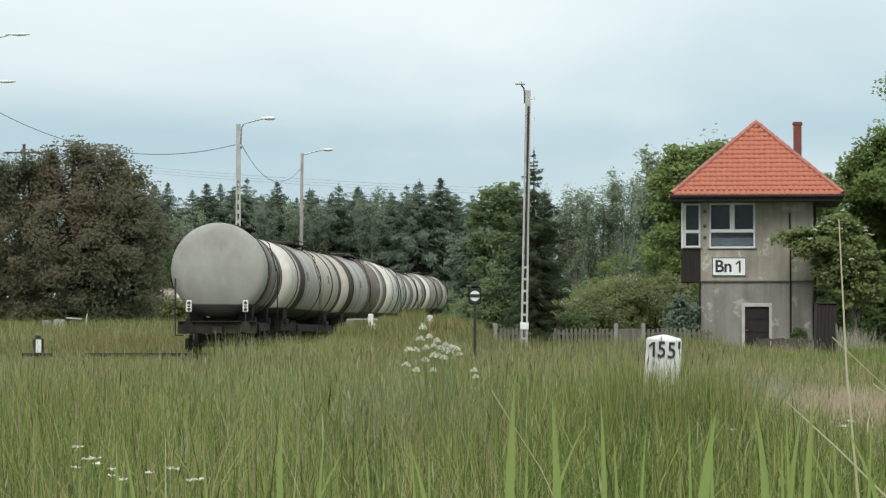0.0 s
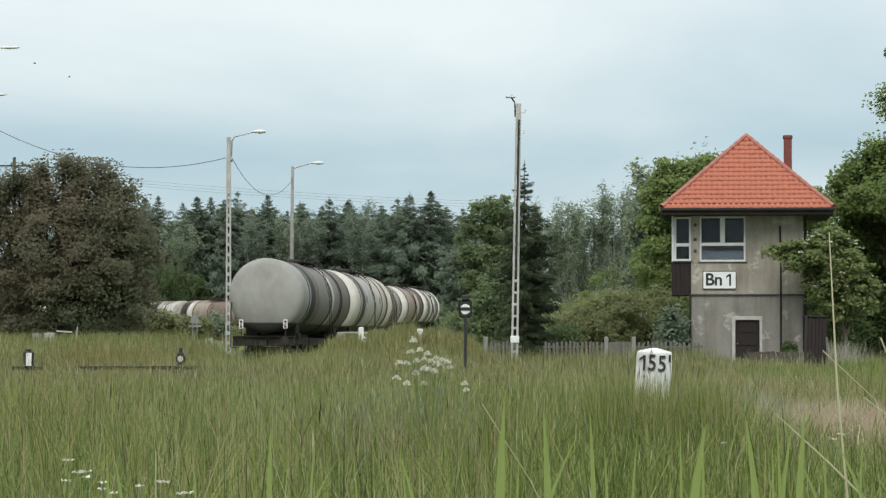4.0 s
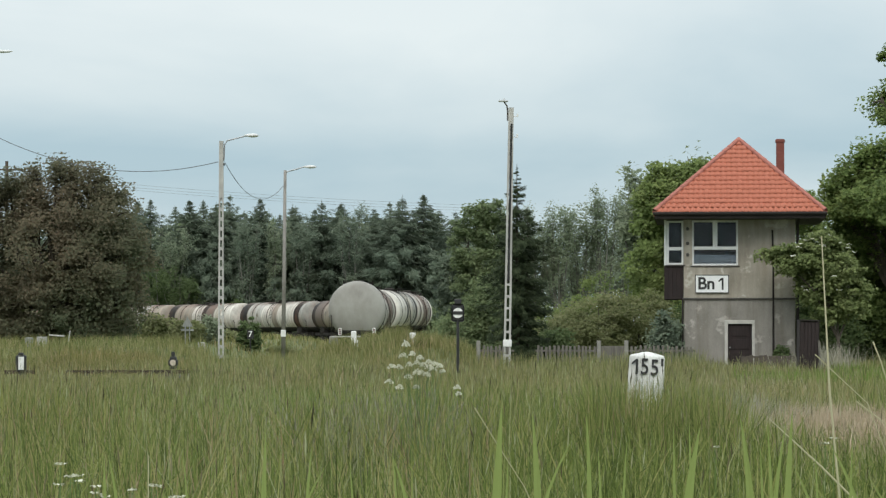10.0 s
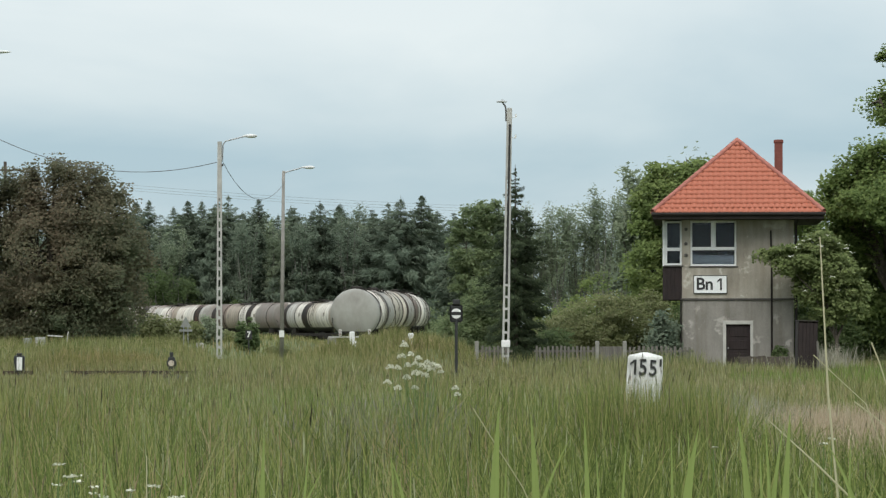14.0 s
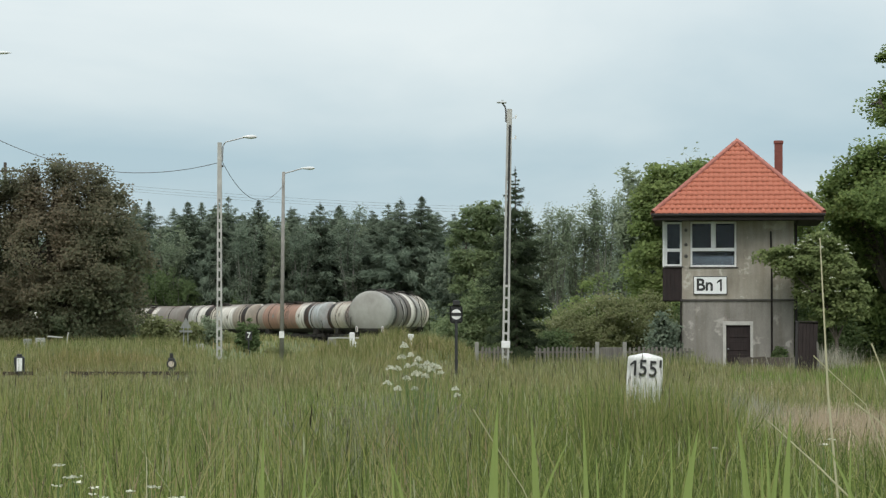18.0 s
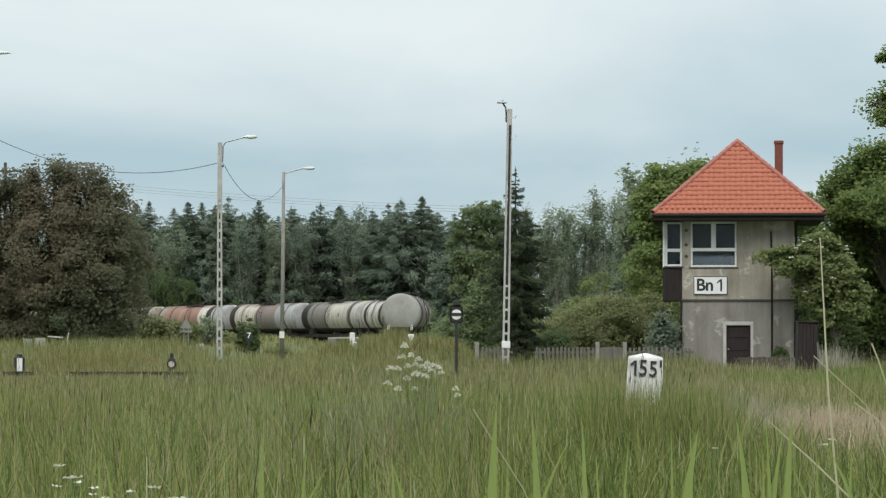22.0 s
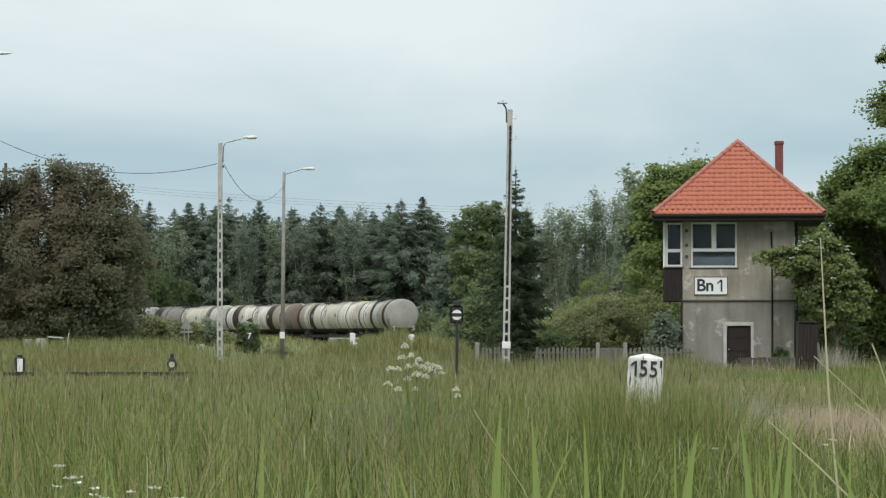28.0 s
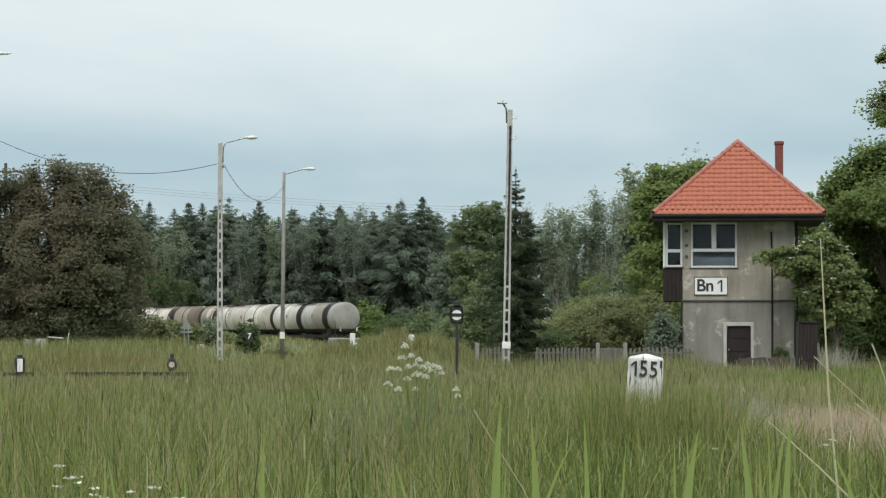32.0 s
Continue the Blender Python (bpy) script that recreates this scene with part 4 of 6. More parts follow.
def broad_tree(name, label, x, y, trunk_h, trunk_r, blobs, clumps, per, spread, leaf, mat, seed, category="tree", twigs=40, shell=0.55, lie=0.1, droop=0.0, group="", flat=0.6, aspect=0.65, pointed=False):
    """Trunk, limbs to the blobs, twigs to the clumps, and a crown of leaves; blobs are relative to the foot."""
    rng = np.random.default_rng(seed)
    z0 = float(hgt(x, y)) - 0.15
    t = thing(name, label, category, pose(x, y, z0), group)
    pts, heads = clumped(blobs, clumps, per, spread, rng, shell, flat)
    pts[:, 2] = np.maximum(pts[:, 2], 0.1)
    away = pts - np.array([0, 0, max(b[2] for b in blobs) * 0.5])
    away *= 0.45 / (np.linalg.norm(away, axis=1)[:, None] + 0.1)
    bm = B()
    top = Vector((rng.uniform(-0.2, 0.2), rng.uniform(-0.2, 0.2), trunk_h))
    pipe(bm, [(0, 0, -0.3), (0.02, 0, trunk_h * 0.4), top], [trunk_r * 1.25, trunk_r, trunk_r * 0.75], 10)
    part("trunk", bm, M["bark"], t)
    bm = B()
    for b in blobs:
        c = Vector(b[:3])
        mid = top.lerp(c, 0.5) + Vector((rng.uniform(-0.3, 0.3), rng.uniform(-0.3, 0.3), 0.2))
        pipe(bm, [top * 0.9, mid, c, c + Vector((0, 0, b[5] * 0.6))], [trunk_r * 0.55, trunk_r * 0.38, trunk_r * 0.22, 0.02], 6)
    for h in heads[rng.permutation(len(heads))[:twigs]]:
        h = Vector(h)
        b = min(blobs, key=lambda q: (Vector(q[:3]) - h).length)
        pipe(bm, [Vector(b[:3]), Vector(b[:3]).lerp(h, 0.6) + Vector((0, 0, 0.1)), h], [trunk_r * 0.16, trunk_r * 0.1, 0.012], 4)
    tagged(part("limb", bm, M["bark"], t), kind="stuff")
    ob = new("crown", leaf_mesh("crown", pts, leaf, mat, rng, lie, aspect, droop, away, None, pointed))
    ob.parent = t
    return t


def conifer_crown(h, r, boughs, needles, rng, base=0.06, taper=0.45, ragged=0.35):
    """Sprays of needles along drooping boughs: full below, drawn in over the top share (taper) to a thin leader."""
    us = np.sort(rng.uniform(0, 1, boughs)) ** 1.05
    an = np.cumsum(rng.normal(2.4, 0.6, boughs))
    form = np.minimum((1 - us) / taper, 1) ** 0.9 * (1 - 0.2 * us) + 0.006
    ln = r * form * rng.uniform(1 - 2 * ragged, 1.15, boughs)
    z = h * (base + (0.985 - base) * us)
    drop = ln * (rng.uniform(0.2, 0.55, boughs) - 1.15 * np.clip(us - 0.62, 0, 1))
    i = rng.choice(boughs, needles, p=(ln + 0.05 * r) / (ln + 0.05 * r).sum())
    s = rng.uniform(0.05, 1, needles) ** 0.7
    w = (0.10 * ln[i] + 0.02 * r) * (1.15 - 0.85 * s)
    c = np.stack([np.cos(an[i]) * ln[i] * s, np.sin(an[i]) * ln[i] * s, z[i] - drop[i] * s + 0.2 * ln[i] * s ** 3], 1)
    c += rng.normal(size=(needles, 3)) * np.stack([w, w, w * 0.5], 1)
    c[:, 2] -= np.abs(rng.normal(size=needles)) * 0.11 * ln[i] * s
    away = np.stack([np.cos(an[i]), np.sin(an[i]), np.full(needles, 0.3)], 1) * 0.8
    along = np.stack([np.cos(an[i]), np.sin(an[i]), 0.5 - 1.1 * np.clip(1.4 - 1.6 * us[i], 0, 1)], 1)
    return c, away, along, 0.4 + 0.6 * np.minimum(1, (1 - us[i]) / 0.3), list(zip(z, an, ln, drop))


def conifer(name, label, x, y, h, r, boughs, needles, needle, mat, seed, base=0.06, group="", taper=0.45, ragged=0.35, aspect=0.34):
    rng = np.random.default_rng(seed)
    t = thing(name, label, "conifer tree", pose(x, y, float(hgt(x, y)) - 0.1), group)
    pts, away, along, fine, limbs = conifer_crown(h, r, boughs, needles, rng, base, taper, ragged)
    part("trunk", rod(B(), (0, 0, -0.2), (0, 0, h * 1.0), 0.011 * h + 0.02, 0.008, 8), M["bark"], t)
    bm = B()
    for z, an, ln, drop in limbs[::4]:
        pipe(bm, [(0, 0, z), (math.cos(an) * ln * 0.8, math.sin(an) * ln * 0.8, z - drop * 0.8)], [0.03, 0.01], 4)
    tagged(part("bough", bm, M["bark"], t), kind="stuff")
    ob = new("crown", leaf_mesh("crown", pts, needle * fine, mat, rng, 0.15, aspect, 0.3, away, along, True))
    ob.parent = t
    return t


def feathery_tree(name, label, x, y, h, w, stems, clumps, per, leaf, mat, seed, low=0.3, group=""):
    """Several thin stems that rise and fan out, each with loose sprays of small leaves and sky between."""
    rng = np.random.default_rng(seed)
    t = thing(name, label, "tree", pose(x, y, float(hgt(x, y)) - 0.15), group)
    wood, out, aw = B(), [], []
    pipe(wood, [(0, 0, -0.3), (0.05, 0, h * 0.12), (0.1, 0, h * 0.22)], [0.17, 0.14, 0.12], 8)
    part("trunk", wood, M["pale_bark"], t)
    wood = B()
    for k in range(stems):
        an, reach = k * 2.4 + rng.uniform(-0.4, 0.4), w * rng.uniform(0.35, 1.0)
        top = h * rng.uniform(0.78, 1.0) * (1 - 0.12 * reach / w)
        d = Vector((math.cos(an), math.sin(an), 0))
        path = [Vector((0.05, 0, h * 0.15)), d * reach * 0.42 + Vector((0, 0, h * 0.36)), d * reach * 0.8 + Vector((rng.uniform(-0.3, 0.3), 0, h * 0.62)), d * reach + Vector((0, 0, top))]
        pipe(wood, path, [0.09, 0.07, 0.045, 0.012], 5)
        for j in range(clumps):
            u = low + (1 - low) * rng.uniform(0, 1) ** 0.75
            q = u * 3
            i = min(2, int(q))
            c = path[i].lerp(path[i + 1], q - i)
            side = Vector(rng.normal(size=3)) * (0.14 * w + 0.5 * w * 0.5 * (1.1 - u))
            side.z = abs(side.z) * 0.9
            e = c + side
            if j % 4 == 0:
                pipe(wood, [c, e], [0.022, 0.006], 4)
            pts = np.array(e) + rng.normal(size=(per, 3)) * np.array([0.26, 0.26, 0.34]) * rng.uniform(0.6, 1.3)
            out.append(pts)
            aw.append(np.repeat([[side.x * 0.4, side.y * 0.4, 0.3]], per, 0))
    tagged(part("limb", wood, M["pale_bark"], t), kind="stuff")
    ob = new("crown", leaf_mesh("crown", np.concatenate(out), leaf, mat, rng, 0.3, 0.5, 0.5, np.concatenate(aw), None, True))
    ob.parent = t
    return t


def build_trees():
    # dark red maple standing wide on its short trunk
    broad_tree("maple_tree", "broad dark purple-brown maple with a dense crown", -17.4, 134, 2.0, 0.3,
               [(-0.6, 0, 4.4, 3.0, 3.0, 2.6), (2.0, -0.4, 3.7, 2.2, 2.6, 2.3), (0.7, 0.4, 6.7, 2.0, 2.2, 1.7), (-1.9, 0.5, 6.0, 1.6, 1.8, 1.3), (3.1, 0.2, 4.2, 1.25, 2.0, 1.7), (2.5, 0, 5.7, 1.2, 1.8, 1.2), (2.9, 0.2, 1.9, 1.5, 2.0, 1.4), (0.2, -0.8, 2.0, 3.2, 2.0, 1.6), (-0.75, 0.2, 7.6, 0.35, 0.6, 0.65), (0.15, 0, 7.9, 0.4, 0.6, 0.6), (1.0, 0, 7.55, 0.65, 0.8, 0.6), (1.9, 0, 7.2, 0.75, 0.8, 0.7), (2.6, 0, 6.7, 0.6, 0.8, 0.6), (-2.9, 0, 6.9, 0.8, 0.9, 0.7), (-1.7, 0, 7.3, 0.5, 0.7, 0.5), (-4.0, 0, 6.6, 1.5, 1.8, 1.2), (-5.6, 0, 5.8, 1.6, 2.0, 1.3), (-5.6, 0.2, 3.2, 1.6, 2.0, 1.1), (-3.6, 0, 2.7, 1.5, 1.8, 1.2), (-1.1, 0.3, 7.2, 0.7, 1.1, 0.7), (-4.2, -0.6, 1.7, 2.6, 1.8, 1.2), (0.4, -1.0, 0.9, 3.6, 1.6, 0.8)],
               640, 215, 0.33, 0.125, M["maple"], 3, twigs=170, lie=0.1, flat=0.9, aspect=0.75)
    # big trees beside the signal box
    broad_tree("broadleaf_tree", "tall full green broadleaf tree beside the signal box", 17.7, 116, 3.0, 0.28,
               [(-0.7, 1.8, 3.2, 2.4, 2.0, 2.1), (-0.5, 1.2, 5.3, 2.2, 2.0, 1.8), (-2.5, 0, 6.35, 0.8, 1.2, 0.65), (-2.0, 0, 7.2, 0.8, 1.2, 0.8), (-1.35, 0, 7.9, 0.65, 1.2, 1.0), (-0.4, 0, 7.8, 0.8, 1.3, 1.0), (0.8, 0, 7.9, 1.2, 1.6, 1.1), (0.6, 0.2, 6.8, 2.2, 2.0, 1.6), (1.8, 1.8, 4.0, 2.4, 2.0, 3.0), (-2.1, 0.8, 4.6, 1.3, 1.6, 1.4), (-1.7, 1.6, 2.5, 1.6, 1.6, 1.4), (-1.2, -2.5, 6.5, 1.5, 1.5, 0.7), (0.6, -2.9, 6.8, 1.7, 1.7, 0.8), (-0.3, -3.6, 6.1, 1.7, 1.2, 0.4), (-1.8, -0.3, 7.95, 0.22, 0.4, 0.85), (-2.3, -0.3, 7.7, 0.3, 0.4, 0.65), (-1.3, -0.3, 8.4, 0.26, 0.4, 0.75), (-0.85, -0.3, 8.45, 0.3, 0.5, 0.8), (-2.75, -0.2, 7.0, 0.32, 0.4, 0.5)],
               760, 135, 0.27, 0.145, M["oak"], 5, twigs=120, lie=0.1, flat=0.8, aspect=0.75)
    broad_tree("broadleaf_tree", "very tall green tree reaching in with its outer boughs", 19.9, 120, 4.0, 0.35,
               [(-2.45, 0, 10.9, 0.6, 1.0, 0.42), (-2.1, 0, 10.3, 0.5, 0.9, 0.3), (-1.9, 0, 12.5, 0.5, 1.0, 0.5), (-1.6, 0, 11.6, 0.5, 1.0, 0.5), (-0.6, 0, 11.6, 0.9, 1.2, 0.9), (0.6, 0, 7.4, 2.6, 2.2, 2.4), (1.6, 0, 10.0, 2.4, 2.2, 2.2)],
               230, 130, 0.24, 0.145, M["oak"], 6, twigs=90, lie=0.1, flat=0.8, aspect=0.75)
    elder = broad_tree("elder_bush", "elder shrub with cream blossom leaning on the signal box wall", 14.2, 108.6, 1.5, 0.08,
               [(-1.25, 0, 4.15, 0.85, 0.8, 0.62), (-0.55, 0, 4.75, 0.75, 0.7, 0.5), (0.0, 0, 3.9, 0.85, 0.8, 0.85), (-0.75, 0.1, 3.2, 0.7, 0.7, 0.6), (-2.2, 0, 4.45, 0.5, 0.5, 0.28), (0.35, -0.1, 2.9, 0.65, 0.7, 0.8), (-0.2, 0.1, 2.4, 0.6, 0.7, 0.55)],
               230, 90, 0.17, 0.12, M["elder"], 7, "shrub", twigs=90, lie=0.1, flat=0.55, aspect=0.7)
    rng = np.random.default_rng(70)
    pts, heads = clumped([(-0.6, -0.45, 4.0, 1.3, 0.7, 1.1)], 26, 16, 0.05, rng, 0.9, 0.35)
    o = new("blossom", leaf_mesh("blossom", pts, 0.045, M["petal"], rng, 1.2))
    o.parent = elder
    broad_tree("broadleaf_tree", "green broadleaf tree behind the signal box", 9.4, 127, 2.5, 0.22,
               [(0.3, 0, 6.1, 1.7, 1.8, 1.7), (-0.4, 0, 4.4, 1.3, 1.7, 1.7), (1.6, 0.3, 7.3, 1.7, 1.6, 1.4), (2.6, 0, 5.9, 1.8, 1.8, 2.2), (-0.35, 0, 7.4, 0.9, 1.1, 0.8), (-0.3, 0, 8.25, 0.55, 0.8, 0.5), (0.5, 0, 8.1, 0.7, 0.9, 0.6), (1.5, 0, 8.35, 0.7, 0.9, 0.55), (2.3, 0, 8.4, 0.5, 0.8, 0.5), (0.3, 0, 3.0, 1.4, 1.5, 1.2)],
               430, 140, 0.28, 0.15, M["lime"], 9, twigs=80, lie=0.1, flat=0.6, aspect=0.75)
    # spruce behind the fence
    conifer("spruce_tree", "dark dense spruce with a thin leader behind the low fence", 2.72, 112.5, 7.9, 1.4, 260, 44000, 0.16, M["spruce"], 11, 0.0, taper=0.36, ragged=0.36, aspect=0.2)
    conifer("spruce_tree", "dark shorter spruce close beside its neighbour", 3.15, 113.9, 6.4, 0.95, 150, 18000, 0.16, M["spruce"], 13, 0.0, taper=0.30, ragged=0.42, aspect=0.28)
    # shrubs between the fence and the wood
    k = 0
    for x, y, w, h, mat in ((4.6, 119, 1.7, 2.8, "olive"), (6.2, 121, 2.0, 3.7, "olive"), (7.7, 123, 2.0, 3.4, "olive"), (5.4, 125, 2.2, 4.1, "lime"), (3.9, 116, 1.0, 1.9, "lilac"), (8.9, 117, 1.2, 2.3, "willow"), (0.9, 132, 1.3, 3.4, "hazy"), (0.1, 136, 1.0, 2.4, "hazy"), (1.9, 150, 1.8, 3.9, "olive"), (1.5, 122, 0.9, 3.9, "hazy"), (14.4, 114.5, 1.6, 3.2, "lilac"), (16.4, 117.5, 1.9, 3.6, "lilac"), (13.4, 118, 1.4, 3.0, "lilac"), (16.0, 121, 2.2, 2.2, "olive"), (10.5, 124, 2.0, 3.4, "lilac")):
        k += 1
        broad_tree("shrub", "tangled olive-green shrub behind the fence" if mat == "olive" else "fresh green wild shrub", x, y, 0.7, 0.06,
                   [(0, 0, h * 0.45, w * 0.8, w * 0.7, h * 0.42), (-w * 0.4, 0, h * 0.35, w * 0.6, w * 0.6, h * 0.33), (w * 0.4, 0.2, h * 0.6, w * 0.55, w * 0.6, h * 0.36)],
                   180, 66, 0.23, 0.115, M[mat], 20 + k, "shrub", twigs=25, shell=0.4)
    for x, y, w, h, mat in ((8.12, 110.2, 0.5, 2.8, "haze_scrub"), (12.3, 109.9, 0.22, 1.3, "lilac"), (-20.6, 142, 1.5, 2.6, "olive"), (-18.2, 143, 1.6, 2.4, "lilac"), (-15.8, 142, 1.3, 2.5, "lilac"), (-14.1, 146, 1.0, 1.9, "olive"), (-12.9, 150, 1.0, 1.5, "olive"), (-11.9, 153, 0.7, 1.5, "willow"), (-10.35, 160, 0.62, 2.1, "lilac"), (-16.4, 150, 0.9, 1.3, "lilac"), (-15.0, 156, 0.8, 1.0, "olive"), (-14.0, 158, 0.9, 0.9, "willow"), (-12.4, 170, 0.9, 0.8, "olive"), (-9.4, 172, 0.9, 0.7, "olive"), (-18.5, 148, 1.2, 1.1, "lilac"), (-24.0, 346, 3.4, 6.4, "lilac"), (-29.5, 350, 4.2, 6.6, "oak"), (-19.0, 350, 3.2, 4.4, "lilac"), (-15.0, 348, 3.0, 4.2, "willow"), (-8.5, 330, 2.6, 5.4, "oak"), (-5.0, 316, 2.0, 3.8, "lilac"), (3.0, 262, 2.6, 4.4, "lilac"), (1.0, 292, 2.4, 4.6, "lilac"), (-1.7, 286, 2.2, 4.0, "hazy"), (0.7, 288, 2.0, 6.0, "hazy")):
        k += 1
        broad_tree("shrub", "wild green bush growing beside the railway", x, y, 0.5, 0.05,
                   [(0, 0, h * 0.5, w * 0.8, w * 0.7, h * 0.45), (-w * 0.4, 0, h * 0.36, w * 0.6, w * 0.6, h * 0.34), (w * 0.4, 0.2, h * 0.42, w * 0.55, w * 0.6, h * 0.36)],
                   90 if h < 3.5 else 160, 36, 0.09 * w + 0.1, 0.06 * w + 0.1, M[mat], 20 + k, "shrub", twigs=20, shell=0.4)
    # the dark wood behind the line
    rng = random.Random(8)
    kinds = []
    for i in range(5):
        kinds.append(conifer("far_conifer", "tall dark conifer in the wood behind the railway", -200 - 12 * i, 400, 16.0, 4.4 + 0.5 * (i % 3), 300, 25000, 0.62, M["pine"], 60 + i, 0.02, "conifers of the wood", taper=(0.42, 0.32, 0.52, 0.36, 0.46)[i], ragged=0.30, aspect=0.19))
    # place along the wood, distance and height of each
    stand = [(-34.1, 350, 16.1), (-33.0, 356, 13.0), (-36.8, 358, 15.0), (-40.5, 356, 15.6), (-44.5, 352, 15.2), (-29.6, 350, 15.6), (-28.2, 353, 16.6), (-26.4, 350, 15.4), (-25.0, 352, 16.4), (-23.6, 356, 14.6), (-21.5, 352, 15.9), (-19.4, 356, 14.2), (-17.3, 351, 15.0), (-15.6, 356, 14.0), (-14.2, 350, 15.6), (-12.2, 354, 15.2), (-9.8, 357, 14.8), (-8.0, 352, 14.4), (-6.3, 350, 15.4), (-4.8, 347, 16.5), (-2.4, 349, 16.2), (-0.6, 354, 14.6), (1.4, 356, 14.6), (3.8, 352, 14.0), (-48, 350, 15.0), (6.5, 354, 13.0), (-31.5, 361, 14.5), (-20.5, 362, 14.0), (-11.0, 362, 14.0), (-3.5, 362, 14.4), (-37.5, 368, 16.0), (-33.0, 370, 15.2), (-27.4, 369, 15.8), (-23.0, 368, 15.0), (-18.6, 370, 15.4), (-15.8, 369, 14.8), (-12.6, 370, 15.6), (-8.6, 369, 15.0), (-5.6, 371, 15.8), (-1.6, 369, 15.0), (2.6, 370, 14.4)]
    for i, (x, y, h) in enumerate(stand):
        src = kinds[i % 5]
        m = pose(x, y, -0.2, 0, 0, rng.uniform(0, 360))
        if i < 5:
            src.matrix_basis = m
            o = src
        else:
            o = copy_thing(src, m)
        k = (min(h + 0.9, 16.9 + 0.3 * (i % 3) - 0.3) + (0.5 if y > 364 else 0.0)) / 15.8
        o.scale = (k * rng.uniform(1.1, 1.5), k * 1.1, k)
    # pale birches and poplars among the conifers, willows and scrub further along
    i = 0
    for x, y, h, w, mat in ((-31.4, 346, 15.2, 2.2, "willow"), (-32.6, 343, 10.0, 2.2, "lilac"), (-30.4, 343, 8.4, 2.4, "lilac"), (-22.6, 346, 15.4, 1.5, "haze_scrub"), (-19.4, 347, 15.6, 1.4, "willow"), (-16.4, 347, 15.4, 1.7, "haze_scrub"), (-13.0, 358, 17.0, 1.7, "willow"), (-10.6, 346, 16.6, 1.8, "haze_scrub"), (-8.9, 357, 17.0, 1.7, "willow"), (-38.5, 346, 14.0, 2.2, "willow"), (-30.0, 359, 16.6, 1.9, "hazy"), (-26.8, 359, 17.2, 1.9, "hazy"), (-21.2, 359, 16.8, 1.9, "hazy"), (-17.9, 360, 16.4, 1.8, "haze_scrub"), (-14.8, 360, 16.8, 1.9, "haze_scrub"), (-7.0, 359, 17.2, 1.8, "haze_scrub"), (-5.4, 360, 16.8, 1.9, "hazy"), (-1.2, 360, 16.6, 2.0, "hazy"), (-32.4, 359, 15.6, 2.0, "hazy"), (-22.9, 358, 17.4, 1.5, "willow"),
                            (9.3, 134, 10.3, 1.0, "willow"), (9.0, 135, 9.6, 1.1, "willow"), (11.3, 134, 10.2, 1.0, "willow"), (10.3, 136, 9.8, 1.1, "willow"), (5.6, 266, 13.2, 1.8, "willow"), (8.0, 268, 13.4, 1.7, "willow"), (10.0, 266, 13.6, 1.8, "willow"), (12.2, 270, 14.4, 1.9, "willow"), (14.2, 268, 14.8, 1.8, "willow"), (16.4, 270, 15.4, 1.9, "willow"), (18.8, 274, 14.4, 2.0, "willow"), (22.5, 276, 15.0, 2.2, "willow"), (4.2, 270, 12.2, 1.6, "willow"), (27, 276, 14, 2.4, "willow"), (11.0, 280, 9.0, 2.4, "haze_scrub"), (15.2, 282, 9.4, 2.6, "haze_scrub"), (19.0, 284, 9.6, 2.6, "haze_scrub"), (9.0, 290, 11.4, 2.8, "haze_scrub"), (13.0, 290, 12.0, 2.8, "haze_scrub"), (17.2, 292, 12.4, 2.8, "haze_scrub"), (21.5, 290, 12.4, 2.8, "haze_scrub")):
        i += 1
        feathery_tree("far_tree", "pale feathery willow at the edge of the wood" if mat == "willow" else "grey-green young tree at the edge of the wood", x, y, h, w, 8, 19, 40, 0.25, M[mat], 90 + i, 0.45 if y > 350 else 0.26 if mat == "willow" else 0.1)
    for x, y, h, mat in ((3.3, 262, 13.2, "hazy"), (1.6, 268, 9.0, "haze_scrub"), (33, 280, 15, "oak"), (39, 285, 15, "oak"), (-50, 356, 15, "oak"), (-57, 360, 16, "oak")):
        i += 1
        broad_tree("far_tree", "green broadleaf tree at the edge of the wood", x, y, h * 0.3, 0.18,
                   [(0, 0, h * 0.45, 2.3, 1.8, h * 0.24), (-1.2, 0, h * 0.68, 1.6, 1.5, h * 0.2), (1.1, 0, h * 0.72, 1.5, 1.5, h * 0.2), (-0.4, 0, h * 0.86, 1.4, 1.3, h * 0.12), (0.7, 0, h * 0.90, 1.2, 1.2, h * 0.10), (0.4, 0, h * 0.25, 2.2, 1.6, h * 0.16)],
                   280, 95, 0.36, 0.25, M[mat], 90 + i, twigs=50, shell=0.5, lie=0.1, flat=0.6, pointed=True)
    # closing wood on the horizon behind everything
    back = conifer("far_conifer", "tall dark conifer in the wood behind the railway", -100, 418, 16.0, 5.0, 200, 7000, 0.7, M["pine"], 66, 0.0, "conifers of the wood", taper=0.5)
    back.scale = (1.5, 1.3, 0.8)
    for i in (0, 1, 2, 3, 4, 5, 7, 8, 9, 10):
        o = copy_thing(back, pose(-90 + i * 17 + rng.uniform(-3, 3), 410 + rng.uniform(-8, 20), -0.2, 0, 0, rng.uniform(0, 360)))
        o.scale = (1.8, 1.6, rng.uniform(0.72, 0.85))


build_trees()


